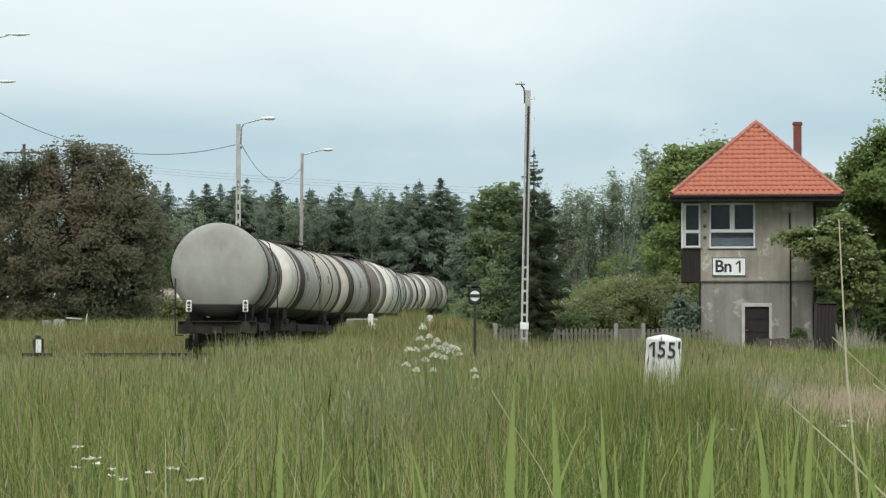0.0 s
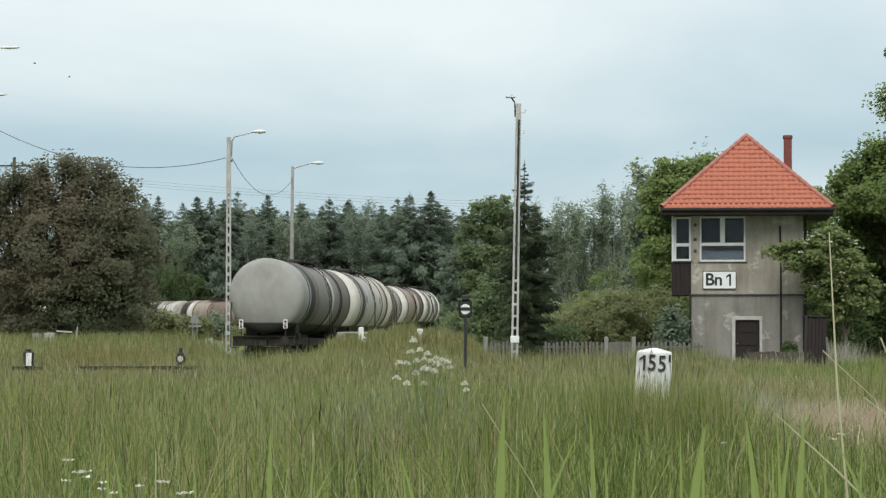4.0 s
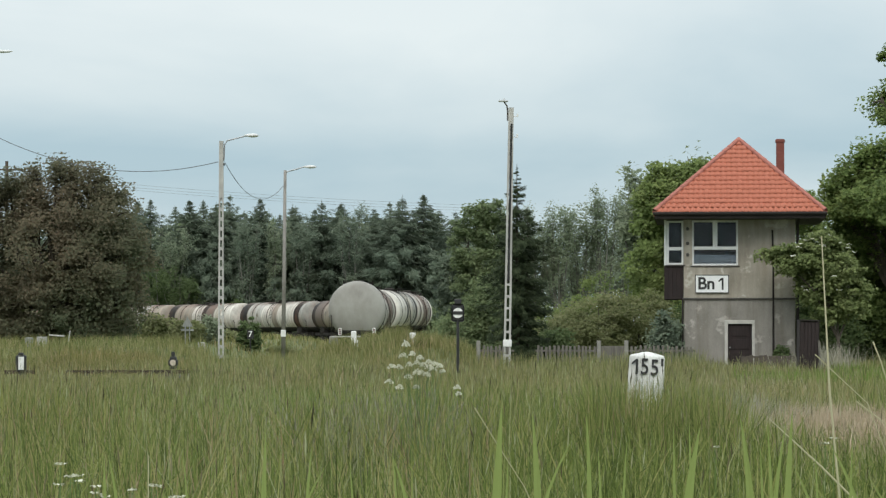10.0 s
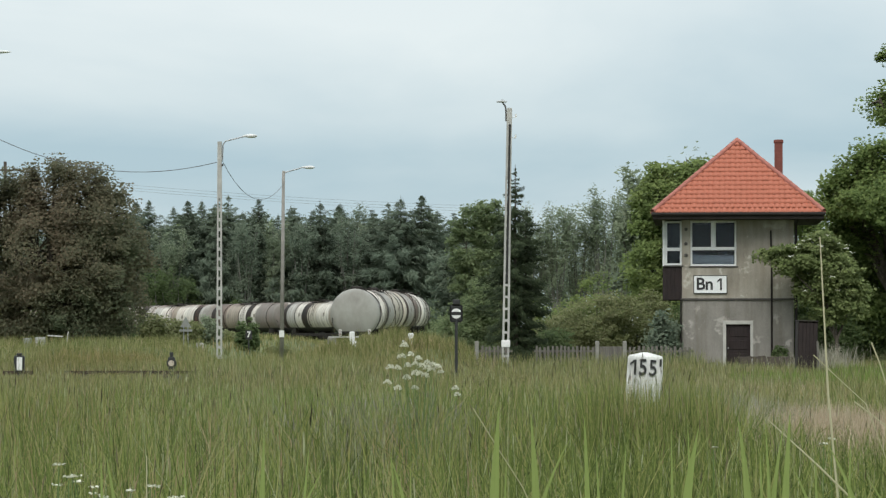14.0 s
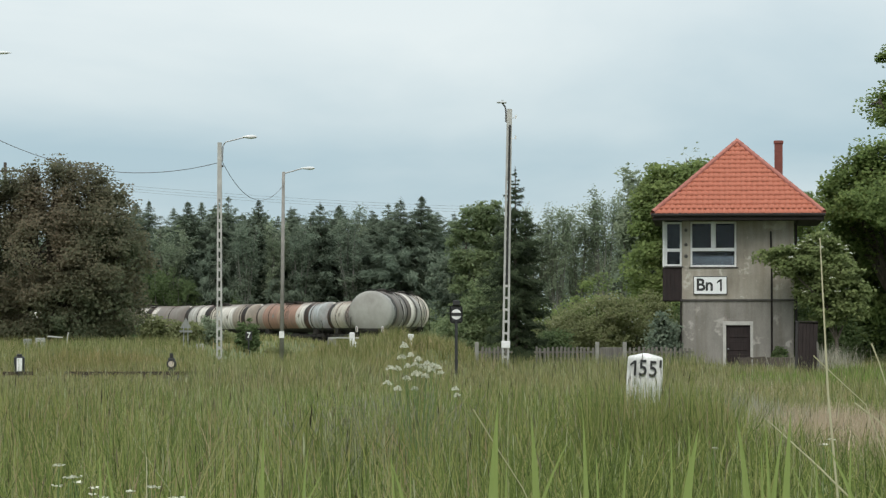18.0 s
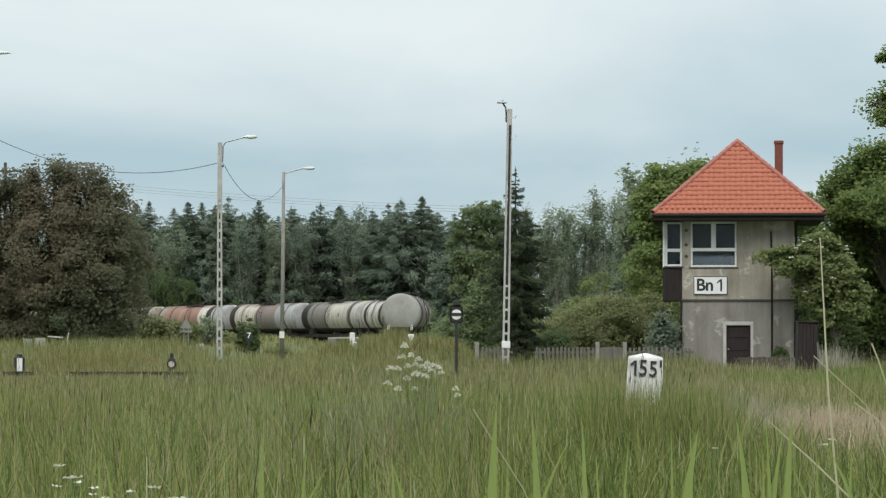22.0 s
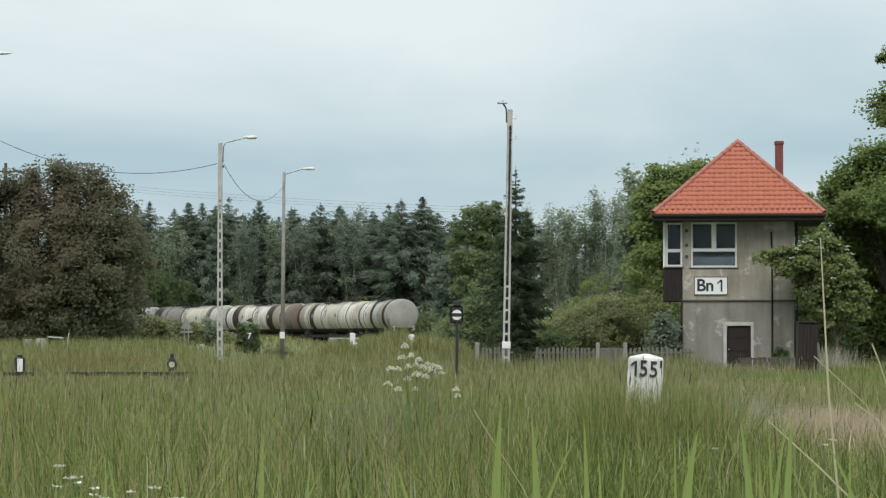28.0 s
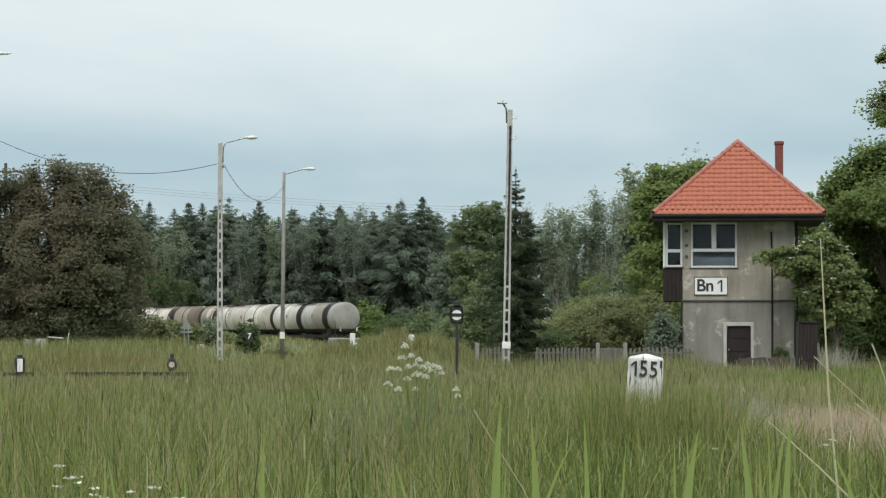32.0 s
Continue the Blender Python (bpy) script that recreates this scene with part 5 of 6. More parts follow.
# ---- poles, wires, signals ----
def lattice_pole(x, y, h, lean, label, arm):
    t = thing("lamp_pole", label, "lamp post", pose(x, y, float(hgt(x, y)) - 0.05, 0, lean, 0), "lamp posts of the yard")
    w0, w1, n = 0.128, 0.088, 17
    rung = 0.07 if arm == "long" else 0.04
    bm = B()
    for s in (-1, 1):
        pts = [(s * (w0 - 0.036), 0, -0.4), (s * (w1 - 0.03), 0, h)]
        a, b = Vector(pts[0]), Vector(pts[1])
        vs = []
        for c, ww in ((a, 0.036), (b, 0.03)):
            vs.append([bm.verts.new(c + Vector((dx * ww, dy * 0.09, 0))) for dx, dy in ((-1, -1), (1, -1), (1, 1), (-1, 1))])
        for i in range(4):
            j = (i + 1) % 4
            bm.faces.new((vs[0][i], vs[0][j], vs[1][j], vs[1][i]))
        bm.faces.new(vs[0][::-1])
        bm.faces.new(vs[1])
    part("leg", bm, M["concrete"], t)
    z0, z1 = 0.0, h * 0.74
    for k in range(n + 1):
        z = z0 + (z1 - z0) * k / n
        w = w0 + (w1 - w0) * z / h - 0.03
        part("rung", box(B(), (-w, -0.085, z - rung), (w, 0.085, z + rung)), M["concrete"], t)
    part("web", box(B(), (-w1 + 0.03, -0.085, z1), (w1 - 0.03, 0.085, h)), M["concrete"], t)
    if arm == "long":
        bm = pipe(B(), [(0.12, 0, h - 0.8), (0.14, 0, h - 0.15), (0.25, 0, h + 0.02), (1.05, 0, h + 0.22)], 0.032)
        part("arm", bm, M["galv"], t)
        bm = B()
        lathe_x(bm, [(0.98, 0.03), (1.08, 0.07), (1.3, 0.12), (1.5, 0.10), (1.6, 0.02)], 12)
        bm.transform(Matrix.Translation((0, 0, h + 0.24)) @ Matrix.Diagonal((1, 1.1, 0.75, 1)))
        part("lamp_head", bm, M["lamp_cover"], t, "pale grey street lamp head", True)
        bm = rod(B(), (0.0, 0, h - 1.0), (0.16, 0, h - 1.0), 0.05)
        part("insulator", bm, M["black"], t)
    else:
        bm = pipe(B(), [(-0.11, 0, h - 0.45), (-0.12, 0, h - 0.1), (-0.14, 0, h + 0.05), (-0.24, 0, h + 0.2)], 0.03)
        part("arm", bm, M["zinc"], t)
        bm = box(B(), (-0.44, -0.11, h + 0.19), (-0.10, 0.11, h + 0.25), 0.02)
        rod(bm, (-0.25, 0, h + 0.25), (-0.25, 0, h + 0.30), 0.04)
        part("lamp_head", bm, M["lens"], t, "flat grey lamp head")
        part("cable", pipe(B(), [(0.0, -0.10, h * 0.36), (0.02, -0.10, h - 0.55)], 0.038), M["black"], t)
        part("number_plate", box(B(), (-0.145, -0.13, 1.10), (0.145, 0.12, 1.34), 0.015), M["white"], t, "white painted collar")
        for z in (h - 0.3, h - 1.0):
            bm = rod(B(), (0.06, 0, z), (0.22, 0, z), 0.012)
            rod(bm, (0.22, 0, z - 0.02), (0.22, 0, z + 0.1), 0.03)
            part("insulator", bm, M["white"], t)
    return t


def sagging(name, a, b, sag, r, label="dark overhead cable sagging between the posts"):
    a, b = Vector(a), Vector(b)
    pts = [a.lerp(b, k / 24) - Vector((0, 0, 4 * sag * (k / 24) * (1 - k / 24))) for k in range(25)]
    ob = part(name, pipe(B(), pts, r, 5), M["wire"])
    return tagged(ob, label, "cable")


def build_poles():
    lattice_pole(-9.50, 128.4, 9.60, 0, "concrete lattice lamp post with a curved arm", "long")
    lattice_pole(2.12, 102.0, 9.2, 0.95, "concrete lattice post with a small lamp and a white plate", "short")
    t = thing("lamp_pole", "slim round grey lamp post with one arm", "lamp post", pose(-7.68, 144, -0.2, 0, 0.5, 0), "lamp posts of the yard")
    part("shaft", rod(B(), (0, 0, -0.3), (0, 0, 9.25), 0.11, 0.07, 12), M["pole_grey"], t, smooth=True)
    part("arm", pipe(B(), [(0.0, 0, 9.0), (0.08, 0, 9.18), (0.9, 0, 9.42)], 0.035), M["galv"], t)
    bm = lathe_x(B(), [(0.85, 0.03), (0.98, 0.07), (1.2, 0.11), (1.4, 0.09), (1.5, 0.02)], 12)
    bm.transform(Matrix.Translation((0, 0, 9.43)) @ Matrix.Diagonal((1, 1.1, 0.75, 1)))
    part("lamp_head", bm, M["lamp_cover"], t, "pale street lamp head", True)
    part("number_plate", box(B(), (-0.12, -0.16, 1.3), (0.12, -0.145, 1.62), 0.005), M["white"], t)
    # lamp posts out of sight, of which the heads reach into view
    for x, y, h in ((-15.3, 103.0, 10.86), (-15.97, 104.4, 9.35)):
        t = thing("lamp_pole", "street lamp reaching in on a long arm", "lamp post", pose(x, y, -0.15), "lamp posts of the yard")
        part("shaft", rod(B(), (-1.2, 0, -0.3), (-1.2, 0, h), 0.14, 0.09, 12), M["concrete"], t, smooth=True)
        part("arm", pipe(B(), [(-1.2, 0, h - 0.2), (-1.1, 0, h), (-0.2, 0, h + 0.25)], 0.03), M["galv"], t)
        bm = lathe_x(B(), [(-0.3, 0.02), (-0.1, 0.05), (0.15, 0.08), (0.4, 0.06), (0.55, 0.01)], 12)
        bm.transform(Matrix.Translation((0, 0, h + 0.27)) @ Matrix.Diagonal((1, 1.1, 0.75, 1)))
        part("lamp_head", bm, M["lamp_cover"], t, "pale street lamp head", True)
    sagging("overhead_cable", (-9.45, 128.4, 8.78), (-7.6, 144, 8.42), 1.2, 0.013)
    sagging("overhead_cable", (-23.7, 128.4, 12.7), (-9.62, 128.4, 8.6), 1.92, 0.016)
    for z in (0.0, 0.25, 0.48):
        sagging("power_line", (-42, 262, 15.5 - z), (5.6, 262, 12.1 - z), 0.5, 0.009, "thin distant power line wire")
    for x, top in ((-42, 15.6), (5.6, 12.2)):
        t = thing("power_pole", "distant wooden power line pole at the wood", "utility pole", pose(x, 262, -0.2), "power line poles")
        part("shaft", rod(B(), (0, 0, -0.3), (0, 0, top + 0.4), 0.16, 0.12, 8), M["sleeper"], t)
        for z in (0.0, 0.25, 0.48):
            part("insulator", rod(B(), (0, 0, top - 0.1 - z), (0, -0.25, top - 0.1 - z), 0.05), M["white"], t)
    t = thing("telegraph_pole", "wooden telegraph pole top with a crossarm", "utility pole", pose(-19.75, 136, -0.2))
    part("shaft", rod(B(), (0, 0, -0.3), (0, 0, 9.25), 0.09, 0.07, 10), M["sleeper"], t)
    part("crossarm", box(B(), (-0.9, -0.05, 8.83), (0.75, 0.05, 8.90), 0.01), M["sleeper"], t)
    part("insulator", rod(B(), (0.35, 0, 8.92), (0.85, 0, 8.80), 0.05), M["black"], t)


build_poles()


def build_signals():
    # shunting disc on a post
    t = thing("disc_signal", "black shunting disc signal with white halves on a post", "railway signal", pose(0.385, 84, -0.15))
    part("post", rod(B(), (0, 0, -0.2), (0, 0, 1.95), 0.045, 0.04, 10), M["black"], t)
    bm = box(B(), (-0.18, -0.03, 1.83), (0.18, 0.03, 2.33), 0.05)
    part("backboard", bm, M["black"], t)
    bm = rod(B(), (0, -0.032, 2.075), (0, -0.05, 2.075), 0.142, sides=28)
    d = part("disc", bm, M["white"], t, "white disc crossed by a black bar")
    part("bar", box(B(), (-0.15, -0.062, 2.03), (0.15, -0.052, 2.125)), M["black"], d)
    bm = box(B(), (-0.1, -0.08, 2.325), (0.1, 0.08, 2.47), 0.02)
    part("lamp_hood", bm, M["black"], t)
    # dwarf point indicators
    for x, y, sq in ((-13.8, 98.4, True), (-9.16, 102, False)):
        t = thing("point_indicator", "small black point indicator with a white face", "railway signal", pose(x, y, -0.15), "dwarf point indicators")
        part("stand", rod(B(), (0, 0, -0.1), (0, 0, 0.25), 0.05), M["black"], t)
        bm = B()
        if sq:
            box(bm, (-0.17, -0.12, 0.22), (0.17, 0.12, 0.78), 0.05)
            box(bm, (-0.09, -0.09, 0.78), (0.09, 0.09, 0.86), 0.03)
            part("lantern", bm, M["black"], t)
            part("face", box(B(), (-0.07, -0.13, 0.30), (0.11, -0.122, 0.72), 0.003), M["white"], t)
        else:
            box(bm, (-0.16, -0.12, 0.38), (0.16, 0.12, 0.60), 0.04)
            box(bm, (-0.115, -0.11, 0.26), (0.115, 0.11, 0.70), 0.04)
            box(bm, (-0.06, -0.07, 0.70), (0.06, 0.07, 0.86), 0.02)
            part("lantern", bm, M["black"], t)
            part("face", rod(B(), (0, -0.122, 0.49), (0, -0.135, 0.49), 0.10, sides=20), M["cream"], t, "cream round face")
    # hectometre post
    t = thing("distance_post", "white concrete distance post with black figures in long grass", "distance marker", pose(1.465, 22.4, 0.25, 0, 2.3, -4))
    bm = B()
    ring = []
    for z, w, d in ((-0.2, 0.152, 0.12), (1.038, 0.130, 0.10), (1.05, 0.124, 0.094), (1.076, 0.02, 0.015)):
        ring.append([bm.verts.new((sx * w, sy * d, z)) for sx, sy in ((-1, -1), (1, -1), (1, 1), (-1, 1))])
    for a, b in zip(ring, ring[1:]):
        for i in range(4):
            bm.faces.new((a[i], a[(i + 1) % 4], b[(i + 1) % 4], b[i]))
    bm.faces.new(ring[-1])
    bmesh.ops.bevel(bm, geom=[e for e in bm.edges], offset=0.006, segments=1, affect="EDGES")
    part("stone", bm, M["post_paint"], t)
    figure_one(0.112, pose(-0.080, -0.112, 0.965, 88.8, 0, 0), M["black"], t)
    letters("5", 0.168, pose(-0.014, -0.109, 0.962, 88.8, 0, 0) @ Matrix.Diagonal((0.80, 1, 1, 1)), M["black"], t, "figure", weight=0.011)
    letters("5", 0.168, pose(0.060, -0.109, 0.957, 88.8, 0, 0) @ Matrix.Diagonal((0.80, 1, 1, 1)), M["black"], t, "figure", weight=0.011)
    # black apostrophe after the figures
    part("chip", box(B(), (0.106, -0.106, 0.975), (0.123, -0.102, 1.03), 0.001), M["black"], t)


M["cream"] = plain("faded_cream_face", (0.60, 0.52, 0.42), 0.6)
M["post_paint"] = surface("chipped_white_paint", (0.50, 0.50, 0.47), (0.80, 0.80, 0.77), 9, 0.75, stretch=(1.5, 1.5, 0.5), bump=0.3)
build_signals()


def build_fence():
    rng = random.Random(2)
    t = thing("picket_fence", "low weathered grey picket fence", "fence")
    me = mesh_of("picket", box(B(), (-0.042, -0.012, 0), (0.042, 0.012, 0.98), 0.006), M["picket"])
    dark = mesh_of("picket", box(B(), (-0.07, -0.012, 0), (0.07, 0.012, 0.9), 0.006), M["sleeper"])
    post = mesh_of("post", box(B(), (-0.07, -0.07, -0.3), (0.07, 0.07, 1.12), 0.015), M["concrete_post"])
    spans = [(1.25, 2.35, 0.14), (3.3, 5.35, 0.14), (6.4, 8.7, 0.16), (10.45, 12.4, 0.16)]
    for a, b, step in spans:
        n = int((b - a) / step)
        for k in range(n + 1):
            o = new("picket", me if a < 8 else dark)
            o.matrix_basis = pose(a + k * step, 105.6 + rng.uniform(-0.01, 0.01), -0.1 + rng.uniform(-0.04, 0.03) - (0.26 if a > 8 else 0.0), 0, rng.uniform(-1.5, 1.5), 0)
            o.parent = t
        for z in (0.2, 0.68):
            part("rail", box(B(), (a - 0.1, 105.615, z - (0.22 if a > 8 else 0)), (b + 0.1, 105.65, z + 0.07 - (0.22 if a > 8 else 0)), 0.005), M["picket"] if a < 8 else M["sleeper"], t)
    part("board", box(B(), (5.5, 105.6, -0.2), (6.35, 105.63, 0.88), 0.01), M["picket"], t, "grey board panel")
    for x in (1.2, 5.42, 6.38):
        o = new("post", post)
        o.matrix_basis = pose(x, 105.6, -0.05)
        o.parent = t


M["picket"] = surface("grey_weathered_wood", (0.10, 0.092, 0.08), (0.185, 0.172, 0.15), 4, 0.9, stretch=(4, 4, 0.5))
M["concrete_post"] = surface("mossy_concrete", (0.19, 0.185, 0.16), (0.30, 0.29, 0.26), 3, 0.95)
build_fence()


# ---- the meadow ----
def tufted(x, y, rng, share=0.6, size=14, r=0.1):
    """Gather a share of the spots into tufts; gives the spots and the outward angle of each (NaN for the loose ones)."""
    n = len(x)
    k = int(n * share)
    home = np.arange(k) // size * size
    dx, dy = rng.normal(size=k) * r, rng.normal(size=k) * r
    x2, y2, an = x.copy(), y.copy(), np.full(n, np.nan)
    x2[:k], y2[:k] = x[home] + dx, y[home] + dy
    an[:k] = np.arctan2(dy, dx)
    return x2, y2, an


def blades(x, y, h, w, rng, lean=0.25, bend=0.5, angle=None):
    """Bent tapering blades: arrays of vertices and triangles."""
    n = len(x)
    an, ta = rng.uniform(0, 2 * np.pi, n), rng.uniform(0, 2 * np.pi, n)
    ln = np.abs(rng.normal(0, lean, n)) * h
    if angle is not None:
        loose = np.isnan(angle)
        an = np.where(loose, an, angle + rng.normal(0, 0.5, n))
        ln = np.where(loose, ln, ln * 1.5 + 0.05 * h)
    base = np.stack([x, y, hgt(x, y) - 0.03], 1)
    side = np.stack([np.cos(ta), np.sin(ta), np.zeros(n)], 1) * (w / 2)[:, None]
    off = np.stack([np.cos(an) * ln, np.sin(an) * ln, np.zeros(n)], 1)
    upv = np.zeros((n, 3))
    upv[:, 2] = 1
    v = np.empty((n, 5, 3))
    v[:, 0], v[:, 1] = base - side, base + side
    mid = base + off * (0.5 - 0.3 * bend) + upv * (h * 0.55)[:, None]
    v[:, 2], v[:, 3] = mid - side * 0.75, mid + side * 0.75
    v[:, 4] = base + off + upv * (h * (1 - 0.2 * bend * np.minimum(1, ln / h)))[:, None]
    f = np.array([[0, 1, 3], [0, 3, 2], [2, 3, 4]])[None] + (np.arange(n) * 5)[:, None, None]
    return v.reshape(-1, 3), f.reshape(-1, 3), v[:, 4], off


def plumes(tips, off, size, rng):
    """Narrow seed heads along the tips of stems: four slim facets each."""
    n = len(tips)
    d = off * 0.35 + np.array([0, 0, 1.0]) * 0.25
    d /= np.linalg.norm(d, axis=1)[:, None] + 1e-9
    ta = rng.uniform(0, 2 * np.pi, n)
    s = np.stack([np.cos(ta), np.sin(ta), np.zeros(n)], 1)
    ln = (size * rng.uniform(0.6, 1.5, n))[:, None]
    v = np.empty((n, 4, 3))
    v[:, 0], v[:, 2] = tips - d * ln * 0.2, tips + d * ln
    v[:, 1], v[:, 3] = tips + d * ln * 0.3 + s * ln * 0.045, tips + d * ln * 0.35 - s * ln * 0.045
    f = np.array([[0, 1, 2], [0, 2, 3]])[None] + (np.arange(n) * 4)[:, None, None]
    return v.reshape(-1, 3), f.reshape(-1, 3)


def scatter(n, d0, d1, rng, half=0.158, power=1.0, margin=0.6):
    """Spots in the meadow in front of the camera's stand between two distances."""
    u = rng.uniform(0, 1, n) ** power
    y = np.sqrt(d0 * d0 + (d1 * d1 - d0 * d0) * u)
    x = rng.uniform(-1, 1, n) * (half * y + margin)
    return x, y


def lump(x, y, k=1.0):
    """Slow unevenness of the growth, about -1 to 1."""
    return (np.sin(1.1 * k * x + 0.7 * k * y) + np.sin(0.53 * k * x - 0.9 * k * y + 2) + np.sin(2.3 * k * x + 1.9 * k * y + 4)) / 3


def cropped(x, y):
    """The strip beside the old rail is kept low, and the dry patch lies flat."""
    k = 1 - 0.52 * np.clip((-5.5 - x) / 1.5, 0, 1) * np.clip((y - 62) / 15, 0, 1)
    straw = np.exp(-((x - 3.85) / 0.8) ** 2 - ((y - 28) / 5.0) ** 2)
    return k * (1 - 0.6 * straw) * (1 - 0.18 * np.clip((x / y - 0.09) / 0.03, 0, 1) * (y < 30))


def clear_of_track(x, y, half=1.35):
    cx = np.interp(y, LINE[:300, 1], LINE[:300, 0])
    return (np.abs(x - cx) > half) | (y < 72)


def stuff(name, v, f, mat, label):
    return tagged(new(name, sheet(name, v, f, mat)), label, "grass", kind="stuff")


def growth(n, d0, d1, rng, base, vary, wlo, whi, mat, label, keep=None, lean=0.32, share=0.6, size=16, r=0.07, power=1.0, grow=0.0):
    """One growth of blades between two distances, partly in tufts; keep: chooses the spots."""
    x, y = scatter(n, d0, d1, rng, power=power)
    x, y, an = tufted(x, y, rng, share, size, r)
    ok = clear_of_track(x, y)
    if keep is not None:
        ok &= keep(x, y)
    x, y, an = x[ok], y[ok], an[ok]
    h = (base + vary * lump(x, y) + 0.6 * vary * lump(x, y, 3.1)) * rng.uniform(0.5, 1.15, len(x)) * np.where(y > 106, 1.0, cropped(x, y))
    v, f, tip, off = blades(x, y, h, rng.uniform(wlo, whi, len(x)) * (1 + grow * y), rng, lean, 0.8, an)
    stuff("meadow_grass", v, f, mat, label)


def seeding(n, d0, d1, rng, h0, w, size, mat, label, keep, lean=0.16, plume=True):
    """Thin stems, most with a seed head."""
    x, y = scatter(n, d0, d1, rng)
    ok = clear_of_track(x, y, 2.0) & keep(x, y)
    x, y = x[ok], y[ok]
    h = (h0 + 0.10 * lump(x, y)) * rng.uniform(0.75, 1.15, len(x)) * cropped(x, y)
    v, f, tip, off = blades(x, y, h, np.full(len(x), w), rng, lean, 0.9)
    if plume:
        v2, f2 = plumes(tip, off, size, rng)
        v, f = np.concatenate([v, v2]), np.concatenate([f, f2 + len(v)])
    stuff("seeding_grass", v, f, mat, label)


def build_meadow():
    rng = np.random.default_rng(4)
    side = lambda x, y: np.clip(x / y * 14 + 0.25 + 0.35 * lump(x, y, 0.55), 0.06, 0.94)    # share of lush grass, more towards the signal box
    growth(46000, 8.2, 36, rng, 0.66, 0.14, 0.005, 0.0125, M["grass"], "long uncut olive-green meadow grass", lambda x, y: rng.uniform(0, 1, len(x)) > side(x, y), lean=0.2)
    growth(46000, 8.2, 36, rng, 0.62, 0.13, 0.006, 0.0165, M["lush"], "lush green meadow grass", lambda x, y: rng.uniform(0, 1, len(x)) < side(x, y), lean=0.24)
    growth(5200, 8.2, 20, rng, 0.70, 0.10, 0.008, 0.016, M["lush"], "broad-bladed green grass in the meadow", lambda x, y: rng.uniform(0, 1, len(x)) < side(x, y) * 0.8, lean=0.22, share=0.8, size=9, r=0.05)
    growth(108000, 34, 116, rng, 0.56, 0.11, 0.0075, 0.0165, M["grass_far"], "long green grass across the yard", size=18, r=0.22, grow=0.009)
    growth(68000, 104, 345, rng, 0.55, 0.1, 0.014, 0.032, M["grass_far"], "rough grass beside the railway and wood", share=0.2, power=1.4, grow=0.004)
    # flowering stems with seed heads
    some = lambda k, lo, hi: lambda x, y: lump(x, y, k) > rng.uniform(lo, hi, len(x))
    seeding(3000, 8.6, 24, rng, 0.76, 0.0028, 0.06, M["seed"], "brownish seed heads over the grass", some(0.6, -0.4, 0.9))
    seeding(5600, 22, 60, rng, 0.70, 0.0045, 0.08, M["seed"], "brownish seed heads over the grass", some(0.35, -0.7, 0.8))
    seeding(8500, 58, 112, rng, 0.66, 0.008, 0.11, M["seed"], "brownish seed heads over the grass", some(0.35, -0.9, 0.7))
    seeding(800, 9, 34, rng, 0.84, 0.0034, 0.05, M["dark_stem"], "dark brown stems standing in the grass", lambda x, y: (x < 0.03 * y) & (lump(x, y, 0.8) > rng.uniform(-0.8, 0.8, len(x))), lean=0.12)
    seeding(3600, 9, 40, rng, 0.82, 0.0044, 0.05, M["pale_stem"], "pale arching grass stems", some(0.5, -0.9, 0.9), lean=0.34, plume=False)
    # purplish panicles in a loose drift
    x, y = rng.normal(-0.40, 0.42, 850), rng.normal(20.5, 1.0, 850)
    v, f, tip, off = blades(x, y, rng.uniform(0.5, 0.74, len(x)), np.full(len(x), 0.0025), rng, 0.3)
    v2, f2 = plumes(tip, off, 0.05, rng)
    stuff("seeding_grass", np.concatenate([v, v2]), np.concatenate([f, f2 + len(v)]), M["panicle"], "purplish grey panicles drifting over the grass")


M["lush"] = leafy("lush_grass_blades", [(0.0, (0.058, 0.081, 0.023)), (0.3, (0.109, 0.148, 0.040)), (0.6, (0.173, 0.216, 0.062)), (0.85, (0.242, 0.273, 0.090)), (1.0, (0.370, 0.346, 0.142))], 0.35, 0.55, 0.6, (0.92, 0.92, 0.86))
M["dark_stem"] = leafy("dark_brown_stems", [(0.0, (0.03, 0.026, 0.018)), (1.0, (0.085, 0.07, 0.045))], 0.1, 0.8)
M["pale_stem"] = leafy("pale_grass_stems", [(0.0, (0.28, 0.31, 0.17)), (1.0, (0.45, 0.46, 0.30))], 0.2, 0.7)
M["panicle"] = leafy("purplish_panicles", [(0.0, (0.156, 0.144, 0.120)), (0.6, (0.264, 0.244, 0.210)), (1.0, (0.396, 0.375, 0.312))], 0.25, 0.8)
build_meadow()


def strip(bm, pts, widths, across):
    """A folded leaf along pts."""
    a, rows = Vector(across), []
    for p, w in zip(pts, widths):
        p = Vector(p)
        rows.append([bm.verts.new(p - a * w / 2), bm.verts.new(p + Vector((0, 0.15 * w, 0))), bm.verts.new(p + a * w / 2)])
    for r, q in zip(rows, rows[1:]):
        for i in range(2):
            bm.faces.new((r[i], r[i + 1], q[i + 1], q[i]))
    return bm


swaying = []


